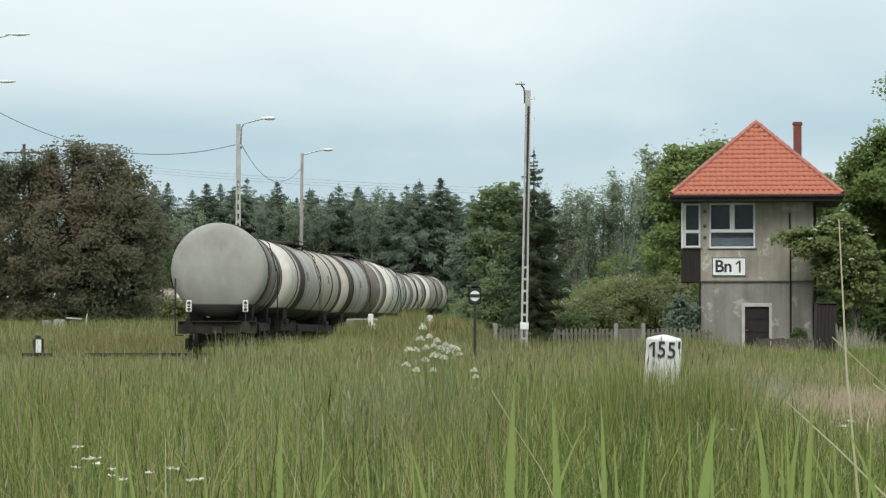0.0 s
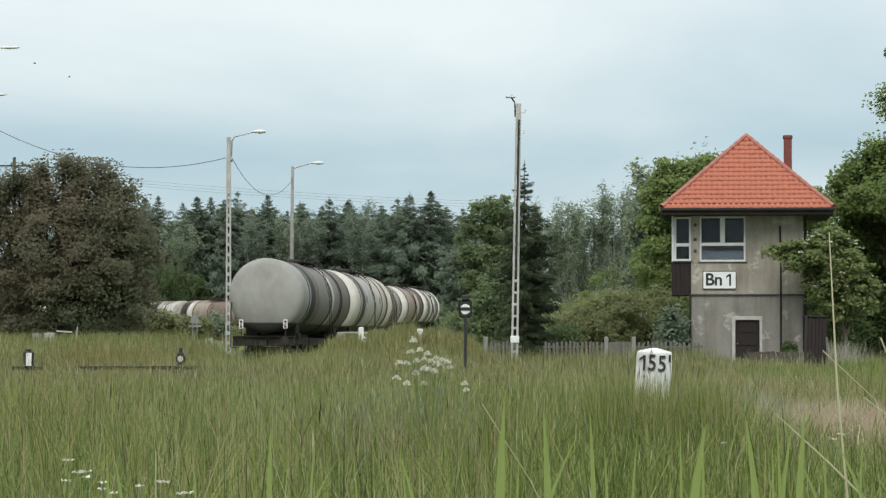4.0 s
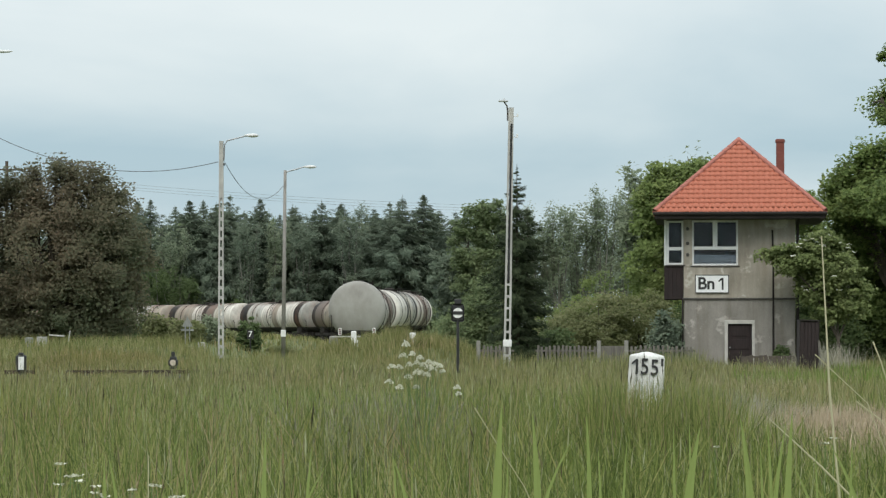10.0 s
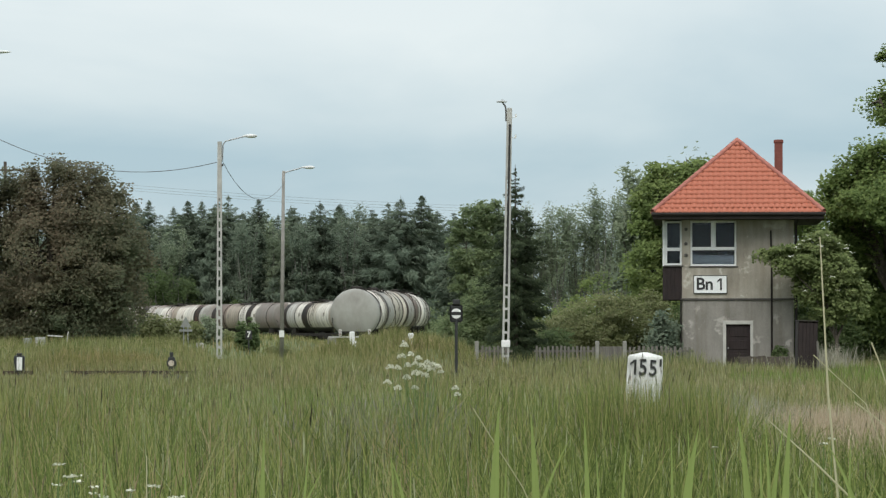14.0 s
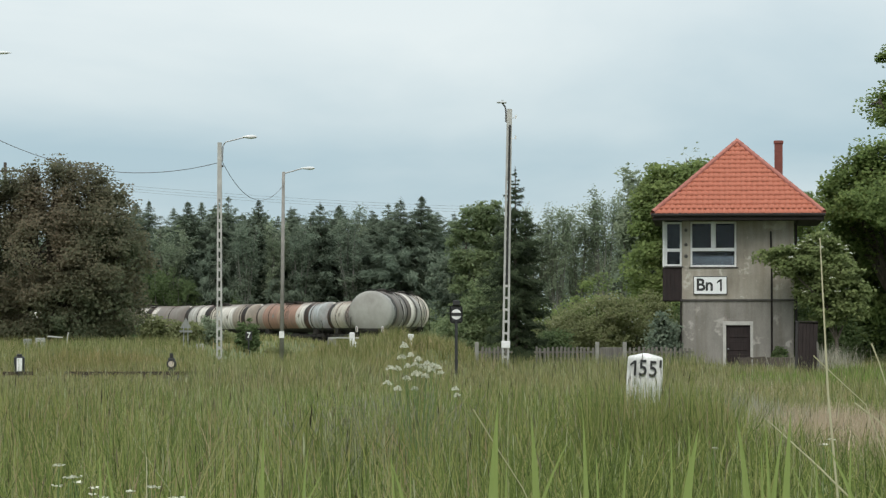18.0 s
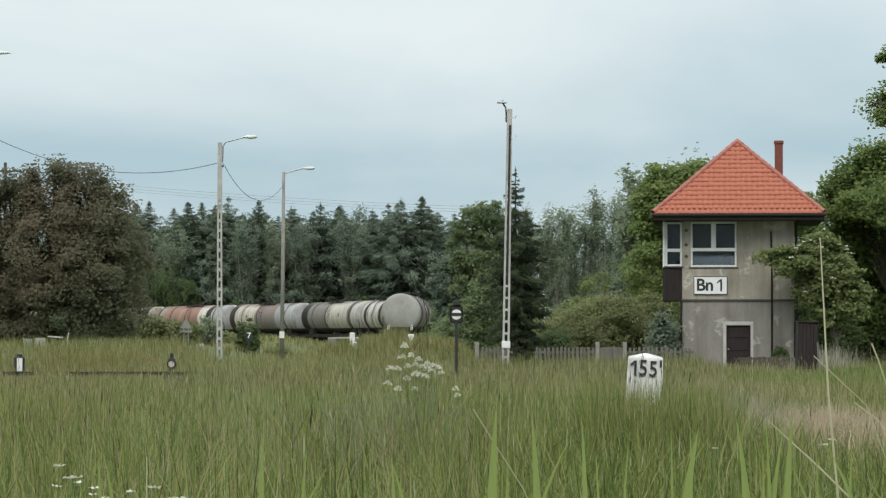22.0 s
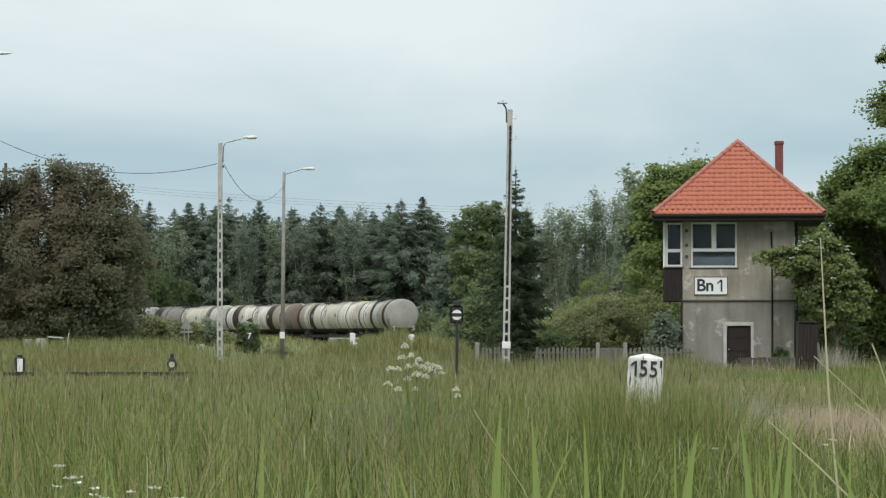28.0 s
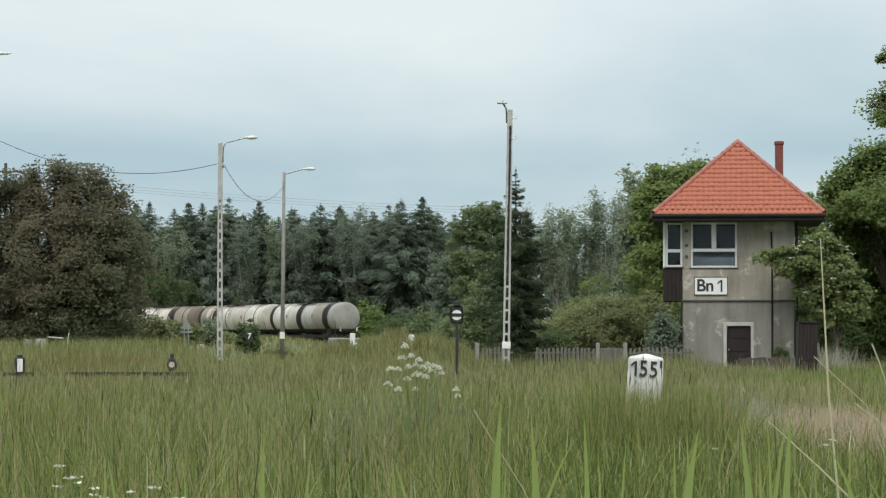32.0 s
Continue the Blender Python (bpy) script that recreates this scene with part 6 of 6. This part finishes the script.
def build_foreground():
    rng = random.Random(12)
    # broad upright blades standing near the camera: tip x, tip height, slant, width, distance
    for tx, tz, slant, w, d in ((0.113, 1.34, 0.07, 0.0224, 6.3), (0.192, 1.32, -0.09, 0.0192, 6.4), (0.274, 1.276, 0.6, 0.0106, 6.3), (0.3, 1.313, -0.07, 0.0134, 6.5), (0.525, 1.296, 0.21, 0.0256, 6.2), (0.541, 1.295, -0.04, 0.0087, 6.6), (0.613, 1.316, -0.2, 0.0189, 6.3), (0.727, 1.299, 0.19, 0.012, 6.4), (0.713, 1.295, -0.08, 0.0087, 6.6), (0.725, 1.331, 0.08, 0.0174, 6.2), (0.704, 1.226, -0.54, 0.0137, 6.1), (0.802, 1.257, -0.62, 0.0154, 6.3), (0.882, 1.264, 0.03, 0.0085, 6.5), (0.869, 1.198, -0.71, 0.0116, 6.2), (-0.374, 1.283, 0.05, 0.0154, 6.3), (-0.704, 1.24, -0.02, 0.0128, 6.2), (-0.706, 1.236, -0.22, 0.013, 6.3), (-0.286, 1.253, 0.12, 0.0096, 6.4), (-0.243, 1.219, 0.65, 0.0094, 6.3), (-0.105, 1.238, -0.38, 0.0139, 6.2), (0.511, 1.282, -0.03, 0.0075, 6.7), (0.394, 1.252, 0.08, 0.0085, 6.5), (0.326, 1.244, -0.07, 0.0096, 6.4), (0.692, 1.235, -0.06, 0.0087, 6.6), (0.787, 1.236, -0.07, 0.0084, 6.4), (0.137, 1.224, 0.05, 0.0094, 6.3), (-0.563, 1.24, -0.1, 0.0073, 6.5), (-0.207, 1.215, -0.09, 0.0085, 6.5), (-0.104, 1.239, -0.08, 0.0072, 6.4)):
        z0, reach = float(hgt(tx, d)) - 0.02, 0.22
        fx = tx - slant * reach * (1 - math.exp(-(tz - z0) / reach))
        pts, ws = [], []
        for k in range(15):
            drop = (tz - z0) * (1 - (k / 14)) ** 1.7
            pts.append((tx - slant * reach * (1 - math.exp(-drop / reach)) - fx, 0.04 * math.sin(drop * 3), tz - drop - z0))
            ws.append(0.82 * w * min(1.0, drop / 0.17) ** 0.8 + 0.0006)
        a = rng.uniform(-0.35, 0.35)
        ob = part("tall_grass_blade", strip(B(), pts, ws, (math.cos(a), math.sin(a), 0)), M["reed"])
        tagged(ob, "broad upright yellow-green grass blade", "grass blade", "broad blades near the camera")
        ob.matrix_basis = pose(fx, d, z0)
        swaying.append((ob, fx, d, z0, rng.uniform(0, 6.28), rng.uniform(0.12, 0.42)))
    # pale dry stalks
    for pts, r in (([(0.985, 7.2, 0.28), (0.96, 7.2, 0.9), (0.92, 7.2, 1.35), (0.902, 7.2, 1.72)], 0.0045), ([(1.02, 7.2, 1.05), (0.9, 7.2, 1.17), (0.775, 7.2, 1.285)], 0.004), ([(-0.74, 7.6, 0.28), (-0.742, 7.6, 0.8), (-0.745, 7.6, 1.18)], 0.004), ([(0.984, 8.0, 1.431), (1.051, 8.0, 1.368), (1.122, 8.0, 1.302), (1.242, 8.0, 0.977), (1.292, 8.0, 0.28)], 0.0022), ([(1.092, 8.0, 1.307), (1.134, 8.0, 1.275), (1.173, 8.0, 1.245), (1.293, 8.0, 0.934), (1.343, 8.0, 0.28)], 0.003), ([(1.138, 8.0, 1.464), (1.158, 8.0, 1.413), (1.179, 8.0, 1.347), (1.299, 8.0, 1.01), (1.349, 8.0, 0.28)], 0.003), ([(0.081, 8.0, 1.29), (0.144, 8.0, 1.188), (0.213, 8.0, 1.08), (0.333, 8.0, 0.81), (0.383, 8.0, 0.28)], 0.0022)):
        ob = part("dry_stalk", pipe(B(), pts, [r * 0.8, *[r * 0.65] * (len(pts) - 2), r * 0.3], 6), M["stalk"])
        tagged(ob, "pale dry grass stalk leaning over the meadow", "stalk")
    # umbels of cow parsley
    t = thing("cow_parsley", "white flowering cow parsley in the meadow", "wild flower", pose(0, 19.2, 0.28))
    for hx, top in ((-0.259, 1.062), (-0.202, 1.07), (-0.151, 1.048), (-0.331, 0.994), (-0.284, 0.987), (-0.223, 1.001), (-0.173, 1.012), (-0.097, 1.019), (-0.094, 0.99), (-0.058, 1.008), (-0.029, 0.994), (-0.011, 0.958), (-0.144, 0.951), (-0.169, 0.958), (-0.108, 0.94), (-0.227, 0.926), (-0.349, 0.897), (-0.284, 0.864), (-0.176, 0.857), (0.083, 0.854), (0.094, 0.814), (-0.241, 1.134), (-0.13, 1.001), (-0.072, 0.976)):
        hy = rng.uniform(-0.12, 0.12)
        root = (-0.16 + 0.3 * (hx + 0.16) + rng.uniform(-0.03, 0.03), 0, -0.05)
        stem = part("stem", pipe(B(), [root, (root[0] * 0.6 + hx * 0.4, hy * 0.4, top * 0.6), (hx, hy, top - 0.02)], [0.003, 0.0022, 0.0016], 5), M["stem"], t)
        v, f = [], []
        r = rng.uniform(0.021, 0.029)
        for i in range(46):
            an, q = rng.uniform(0, 6.28), r * math.sqrt(rng.random())
            c = Vector((hx + q * math.cos(an), hy + q * math.sin(an), top + rng.uniform(-0.005, 0.005) - q * q / r * 0.9))
            for j in range(3):
                d = Vector((rng.uniform(-1, 1), rng.uniform(-1, 1), rng.uniform(-0.3, 1))) * 0.0055
                e = Vector((rng.uniform(-1, 1), rng.uniform(-1, 1), rng.uniform(-1, 1))) * 0.0055
                i0 = len(v)
                v += [tuple(c - d), tuple(c + e), tuple(c + d), tuple(c - e)]
                f.append((i0, i0 + 1, i0 + 2, i0 + 3))
        o = new("umbel", sheet("umbel", v, f, M["petal"]))
        o.parent = t
    # yarrow heads low in the grass
    for x, y, z in ((-1.182, 9.3, 1.084), (-1.146, 9.350000000000001, 1.045), (-1.135, 9.4, 1.025), (-1.204, 9.450000000000001, 1.013), (-1.074, 9.3, 1.014), (-1.076, 9.350000000000001, 0.99), (-1.052, 9.4, 0.977), (-0.914, 9.450000000000001, 1.01), (-0.886, 9.3, 1.014), (-0.834, 9.350000000000001, 0.978), (-0.821, 9.4, 0.977), (-0.976, 9.450000000000001, 0.996), (-1.151, 9.3, 1.045), (-1.136, 9.350000000000001, 1.046), (1.077, 12.0, 1.03), (1.676, 13.0, 1.028), (1.577, 12.5, 1.025)):
        t = thing("yarrow", "flat white yarrow head on a thin stem", "wild flower", pose(x, y, float(hgt(x, y))), "yarrow in the grass")
        h = z - float(hgt(x, y))
        part("stem", pipe(B(), [(0.01, 0, -0.05), (0, 0, h * 0.6), (0, 0, h - 0.01)], 0.002, 5), M["stem"], t)
        v, f = [], []
        for i in range(16):
            an, q = rng.uniform(0, 6.28), 0.019 * math.sqrt(rng.random())
            c = Vector((q * math.cos(an), q * math.sin(an), h + rng.uniform(-0.003, 0.003)))
            for j in range(2):
                d = Vector((rng.uniform(-1, 1), rng.uniform(-1, 1), rng.uniform(-0.2, 0.4))) * 0.005
                e = Vector((d.y, -d.x, rng.uniform(-0.003, 0.003)))
                i0 = len(v)
                v += [tuple(c - d), tuple(c + e), tuple(c + d), tuple(c - e)]
                f.append((i0, i0 + 1, i0 + 2, i0 + 3))
        o = new("flower_head", sheet("flower_head", v, f, M["petal"]))
        o.parent = t
    # thick tuft round the distance post
    r2 = np.random.default_rng(30)
    n = 3600
    x, y = r2.uniform(0.95, 1.95, n), r2.uniform(19.6, 22.2, n)
    v, f, tip, off = blades(x, y, r2.uniform(0.64, 0.92, n), r2.uniform(0.005, 0.010, n), r2, 0.22)
    stuff("meadow_grass", v, f, M["grass"], "tall tuft of grass round the distance post")
    x, y = r2.uniform(1.2, 1.75, 34), r2.uniform(21.4, 22.1, 34)
    v, f, tip, off = blades(x, y, r2.uniform(0.78, 1.0, 34), np.full(34, 0.006), r2, 0.3)
    v2, f2 = plumes(tip, off, 0.07, r2)
    stuff("seeding_grass", np.concatenate([v, v2]), np.concatenate([f, f2 + len(v)]), M["dark_stem"], "dark stems in front of the distance post")
    # rank growth on the near side of the line and along the fence
    for n, xa, xb, ya, yb, ha, hb, mat in ((6500, -5.6, -1.0, 74, 93, 0.45, 0.92, "grass_far"), (1800, -4.8, -0.6, 104.5, 110.2, 0.15, 0.4, "grass_far"), (2600, -3.1, -0.2, 113.5, 119, 0.3, 0.72, "grass_far"), (700, -2.3, -1.3, 114, 118, 0.6, 1.0, "grass_far"), (2600, -7.4, -4.6, 66, 74, 0.3, 0.62, "grass_far"), (4200, -5.6, -2.0, 60, 78, 0.7, 1.15, "grass_far"), (3600, 0.8, 8.8, 99, 105.4, 0.5, 1.0, "grass_far"), (15000, -23.0, -8.3, 103, 132, 0.28, 0.62, "grass_far")):
        x, y = r2.uniform(xa, xb, n), r2.uniform(ya, yb, n)
        keep = clear_of_track(x, y, 1.9)
        x, y = x[keep], y[keep]
        v, f, tip, off = blades(x, y, r2.uniform(ha, hb, len(x)) * (1 + 0.25 * lump(x, y, 0.8)), r2.uniform(0.012, 0.024, len(x)), r2, 0.25)
        stuff("meadow_grass", v, f, M[mat], "rank grass beside the line")
    # flattened straw patch
    r2 = np.random.default_rng(31)
    n = 7500
    x, y = r2.normal(3.75, 0.48, n), r2.normal(28, 2.7, n)
    x = x + (y - 28) * 0.08
    h = r2.uniform(0.25, 0.62, n)
    v, f, tip, off = blades(x, y, h, r2.uniform(0.006, 0.012, n), r2, 0.75, 0.9)
    stuff("dry_grass", v, f, M["straw"], "patch of flattened straw-coloured dry grass")
    n = 2600
    x, y = r2.normal(3.0, 0.34, n), r2.normal(33.0, 2.4, n)
    v, f, tip, off = blades(x, y, r2.uniform(0.40, 0.66, n), r2.uniform(0.006, 0.011, n), r2, 0.6, 0.9)
    stuff("dry_grass", v, f, M["grey_straw"], "tangle of grey bleached grass")
    n = 900
    x, y = r2.normal(5.6, 1.0, n), r2.normal(60, 5.0, n)
    v, f, tip, off = blades(x, y, r2.uniform(0.35, 0.7, n), r2.uniform(0.010, 0.018, n), r2, 0.6, 0.9)
    stuff("dry_grass", v, f, M["straw"], "patch of pale dry grass in the yard")


build_foreground()


def build_bright_grass():
    r2 = np.random.default_rng(77)
    n = 11000
    x, y = r2.uniform(6.6, 16, n), r2.uniform(64, 98, n)
    keep = (x / y > 0.129) | ((y < 86) & (x / y > 0.098 + 0.012 * lump(x, y, 0.4)))
    x, y = x[keep], y[keep]
    n = len(x)
    h = r2.uniform(0.35, 0.85, n) * (0.8 + 0.25 * lump(x, y, 0.6))
    v, f, tip, off = blades(x, y, h, r2.uniform(0.018, 0.034, n), r2, 0.2)
    stuff("sedge", v, f, M["sedge"], "bright green upright sedge near the shed")


M["sedge"] = leafy("sedge_blades", [(0.0, (0.106, 0.172, 0.036)), (0.6, (0.176, 0.258, 0.063)), (1.0, (0.264, 0.327, 0.099))], 0.35, 0.55, 0.5)
build_bright_grass()


# ---- clutter in the yard ----
def build_clutter():
    t = thing("outhouse", "narrow dark brown wooden privy under the elder", "shed", pose(11.96, 99.0, -0.22, 0, 1.5, 0))
    for k in range(5):
        x = -0.29 + k * 0.117
        part("board", box(B(), (x, -0.02, 0.1), (x + 0.11, 0.02, 1.92), 0.006), M["brown_wood"], t)
    for x in (-0.30, 0.30):
        part("side", box(B(), (x - 0.02, 0.025, 0.0), (x + 0.02, 0.8, 1.95), 0.006), M["brown_wood"], t)
    part("back", box(B(), (-0.28, 0.76, 0.0), (0.28, 0.8, 1.95)), M["brown_wood"], t)
    part("roof", box(B(), (-0.33, -0.06, 1.955), (0.33, 0.9, 2.0), 0.01), M["eave"], t)
    part("prop", box(B(), (0.36, -0.10, -0.1), (0.42, -0.05, 1.3), 0.008, Matrix.Rotation(radians(-4), 4, "Y")), M["picket"], t, "pale leaning plank")
    r2 = np.random.default_rng(78)
    n = 1000
    x, y = r2.normal(13.0, 0.5, n), r2.uniform(100, 105, n)
    v, f, tip, off = blades(x, y, r2.uniform(0.4, 1.35, n), r2.uniform(0.012, 0.024, n), r2, 0.3)
    stuff("dry_grass", v, f, M["grey_straw"], "tall grey dry grass beside the privy")
    # concrete trough with white marker stones on the grassy bank
    t = thing("cable_trough", "pale concrete cable trough on the grassy bank", "trough", pose(-3.7, 111, 0.95))
    part("end_block", box(B(), (-0.52, -0.25, -0.3), (-0.22, 0.25, 0.22), 0.02), M["concrete_post"], t)
    part("cover", box(B(), (-0.5, -0.2, 0.222), (0.62, 0.2, 0.27), 0.01), M["concrete"], t)
    for x, y, z, w, h, lab in ((-3.31, 110.5, 1.12, 0.19, 0.30, "white"), (-1.17, 112, 1.08, 0.22, 0.28, "white"), (-3.20, 110.2, 0.98, 0.13, 0.1, "white"), (-1.45, 111.6, 0.97, 0.11, 0.12, "white"), (-11.4, 142, 0.62, 0.36, 0.24, "grey")):
        t = part("marker_stone", box(B(), (-w / 2, -w / 2, -0.5), (w / 2, w / 2, h), 0.03), M["white"] if lab == "white" else M["concrete"])
        t.matrix_basis = pose(x, y, z - 0.02)
        tagged(t, f"{lab} painted marker stone in the grass", "marker stone", "marker stones")
    # black board with a white figure
    t = thing("figure_board", "black board with a white 7 beside the track", "sign", pose(-10.18, 158.5, 0.32))
    part("post", rod(B(), (0, 0, -0.4), (0, 0, 0.7), 0.035), M["black"], t)
    b = part("board", box(B(), (-0.17, -0.03, 0.62), (0.17, 0.0, 1.10), 0.01), M["black"], t)
    letters("7", 0.42, pose(0.0, -0.034, 0.87, 90, 0, 0), M["white"], b, "figure")
    # weathered triangular sign on two legs
    t = thing("warning_sign", "grey weathered triangular sign seen from behind", "sign", pose(-12.0, 141, 0.55))
    for x in (-0.1, 0.1):
        part("leg", rod(B(), (x, 0, -0.4), (x, 0, 1.1), 0.025), M["galv"], t)
    bm = B()
    tri = [(-0.26, 1.02), (0.26, 1.02), (0.0, 1.52)]
    fr, bk = [bm.verts.new((a, -0.02, c)) for a, c in tri], [bm.verts.new((a, 0.0, c)) for a, c in tri]
    bm.faces.new(fr)
    bm.faces.new(bk[::-1])
    for i in range(3):
        bm.faces.new((fr[i], bk[i], bk[(i + 1) % 3], fr[(i + 1) % 3]))
    part("plate", bm, M["galv_dull"], t)
    part("crosspiece", box(B(), (-0.3, -0.03, 0.82), (0.3, -0.005, 0.92)), M["galv_dull"], t)
    # rubbish under the maple
    t = part("plastic_drum", rod(B(), (0, 0, -0.3), (0, 0, 0.36), 0.20, 0.22, 16), M["concrete"])
    t.matrix_basis = pose(-16.6, 124.5, 0.80)
    tagged(t, "dirty white plastic drum dumped in the grass", "drum")
    t = part("metal_crate", box(B(), (-0.15, -0.2, -0.3), (0.15, 0.2, 0.5), 0.02), M["galv_dull"])
    t.matrix_basis = pose(-17.2, 125, 0.62)
    tagged(t, "grey metal crate in the grass", "crate")
    t = part("plank", box(B(), (-0.32, -0.05, -0.03), (0.32, 0.05, 0.03), 0.01), M["concrete"])
    t.matrix_basis = pose(-16.0, 124.6, 1.2, 0, 4, 0)
    tagged(t, "white painted plank lying on the grass", "plank")
    t = part("stake", rod(B(), (0, 0, -0.7), (0.2, 0, 0.4), 0.025), M["concrete"])
    t.matrix_basis = pose(-15.65, 124.6, 1.0)
    tagged(t, "pale leaning stake in the grass", "stake")
    # a length of old rail on low blocks beside the point indicators
    t = thing("old_rail", "length of rusty rail on low dark sleepers in the grass", "rail", pose(-11.3, 101, -0.03, 0, 0, 3))
    for x0, x1 in ((-3.4, -2.4), (-1.35, 3.5)):
        part("rail", box(B(), (x0, -0.04, 0.0), (x1, 0.04, 0.13), 0.01), M["rust"], t)
    for k in (0, 1, 3, 4, 5, 6, 7, 8, 9, 10):
        part("sleeper", box(B(), (-3.6 + k * 0.68, -0.5, -0.25), (-3.35 + k * 0.68, 0.25, -0.005), 0.02), M["sleeper"], t)


M["galv_dull"] = surface("dull_weathered_metal", (0.22, 0.23, 0.22), (0.33, 0.34, 0.32), 3, 0.8, 0.0)
build_clutter()


# ---- swallows ----
M["feather"] = plain("dark_feathers", (0.03, 0.032, 0.04), 0.6)
birds = []


def build_birds():
    for k in range(2):
        t = thing("swallow", "small dark swallow gliding across the sky", "bird", None, "swallows")
        bm = lathe_x(B(), [(-0.09, 0.0), (-0.06, 0.018), (0.0, 0.028), (0.05, 0.022), (0.075, 0.014), (0.085, 0.0)], 8)
        part("body", bm, M["feather"], t, smooth=True)
        for s in (-1, 1):
            bm = B()
            vs = [bm.verts.new(p) for p in ((0.04, 0.015 * s, 0.01), (0.03, 0.09 * s, 0.05), (-0.06, 0.17 * s, 0.06), (-0.03, 0.08 * s, 0.045), (-0.02, 0.015 * s, 0.008))]
            bm.faces.new(vs if s > 0 else vs[::-1])
            r = bmesh.ops.extrude_face_region(bm, geom=bm.faces[:])
            bmesh.ops.translate(bm, verts=[v for v in r["geom"] if isinstance(v, bmesh.types.BMVert)], vec=(0, 0, 0.006))
            part("wing", bm, M["feather"], t)
        bm = B()
        for s in (-1, 1):
            rod(bm, (-0.07, 0.004 * s, 0), (-0.16, 0.03 * s, 0), 0.008, 0.002, 5)
        part("forked_tail", bm, M["feather"], t)
        birds.append(t)


build_birds()


def build_fly():
    t = thing("fly", "small dark fly crossing close to the camera", "insect")
    part("body", lathe_x(B(), [(-0.006, 0.0), (-0.004, 0.0022), (0.0, 0.003), (0.003, 0.0024), (0.005, 0.0018), (0.0065, 0.0)], 10), M["feather"], t, smooth=True)
    for k in (-1, 1):
        bm = B()
        vs = [bm.verts.new(p) for p in ((0.002, 0.001 * k, 0.0025), (0.001, 0.006 * k, 0.005), (-0.004, 0.0075 * k, 0.005), (-0.004, 0.002 * k, 0.003))]
        bm.faces.new(vs if k > 0 else vs[::-1])
        r = bmesh.ops.extrude_face_region(bm, geom=bm.faces[:])
        bmesh.ops.translate(bm, verts=[v for v in r["geom"] if isinstance(v, bmesh.types.BMVert)], vec=(0, 0, 0.0002))
        part("wing", bm, M["lens"], t)
    return t


fly = build_fly()


def motions():
    """The train draws away round the bend; swallows climb across the sky; the near blades sway in the breeze."""
    for bird, x0, z0 in zip(birds, (-67.7, -65.4), (12.6, 11.7)):
        walk(bird, [(0.0, pose(x0, 200, z0, 0, -8, 0)), (16.0, pose(x0 + 160, 200, z0 + 25, 0, -8, 0)), (32.0, pose(x0 + 320, 200, z0 + 50, 0, -8, 0))])
    walk(fly, [(t, pose(x, 3.0, z, 0, 25, 180)) for t, x, z in ((0.0, 5.0, 4.5), (13.0, 2.0, 3.2), (14.3, 0.63, 2.13), (14.4, 0.38, 1.93), (14.5, 0.13, 1.726), (14.6, -0.12, 1.56), (14.7, -0.37, 1.44), (14.8, -0.62, 1.38), (16.0, -2.5, 1.9), (32.0, -8.0, 4.0))])
    for blade, x, y, z, phase, wide in swaying:
        walk(blade, [(i / 2, pose(x, y, z, 0, wide * (math.sin(1.7 * i / 2 + phase) + 0.6 * math.sin(3.1 * i / 2 + 2 * phase)), 0)) for i in range(65)])
    for k, w in enumerate(wagons):
        walk(w, [(float(t), wagon_pose(k, t)) for t in range(33)])
        if k < 3:
            for axle in [o for o in w.children_recursive if o.name.startswith("wheelset")]:
                x = axle.location.x
                walk(axle, [(i / 10, pose(x, 0, 0.46, 0, math.degrees(SPEED * i / 10 / 0.46), 0)) for i in range(321)])


motions()
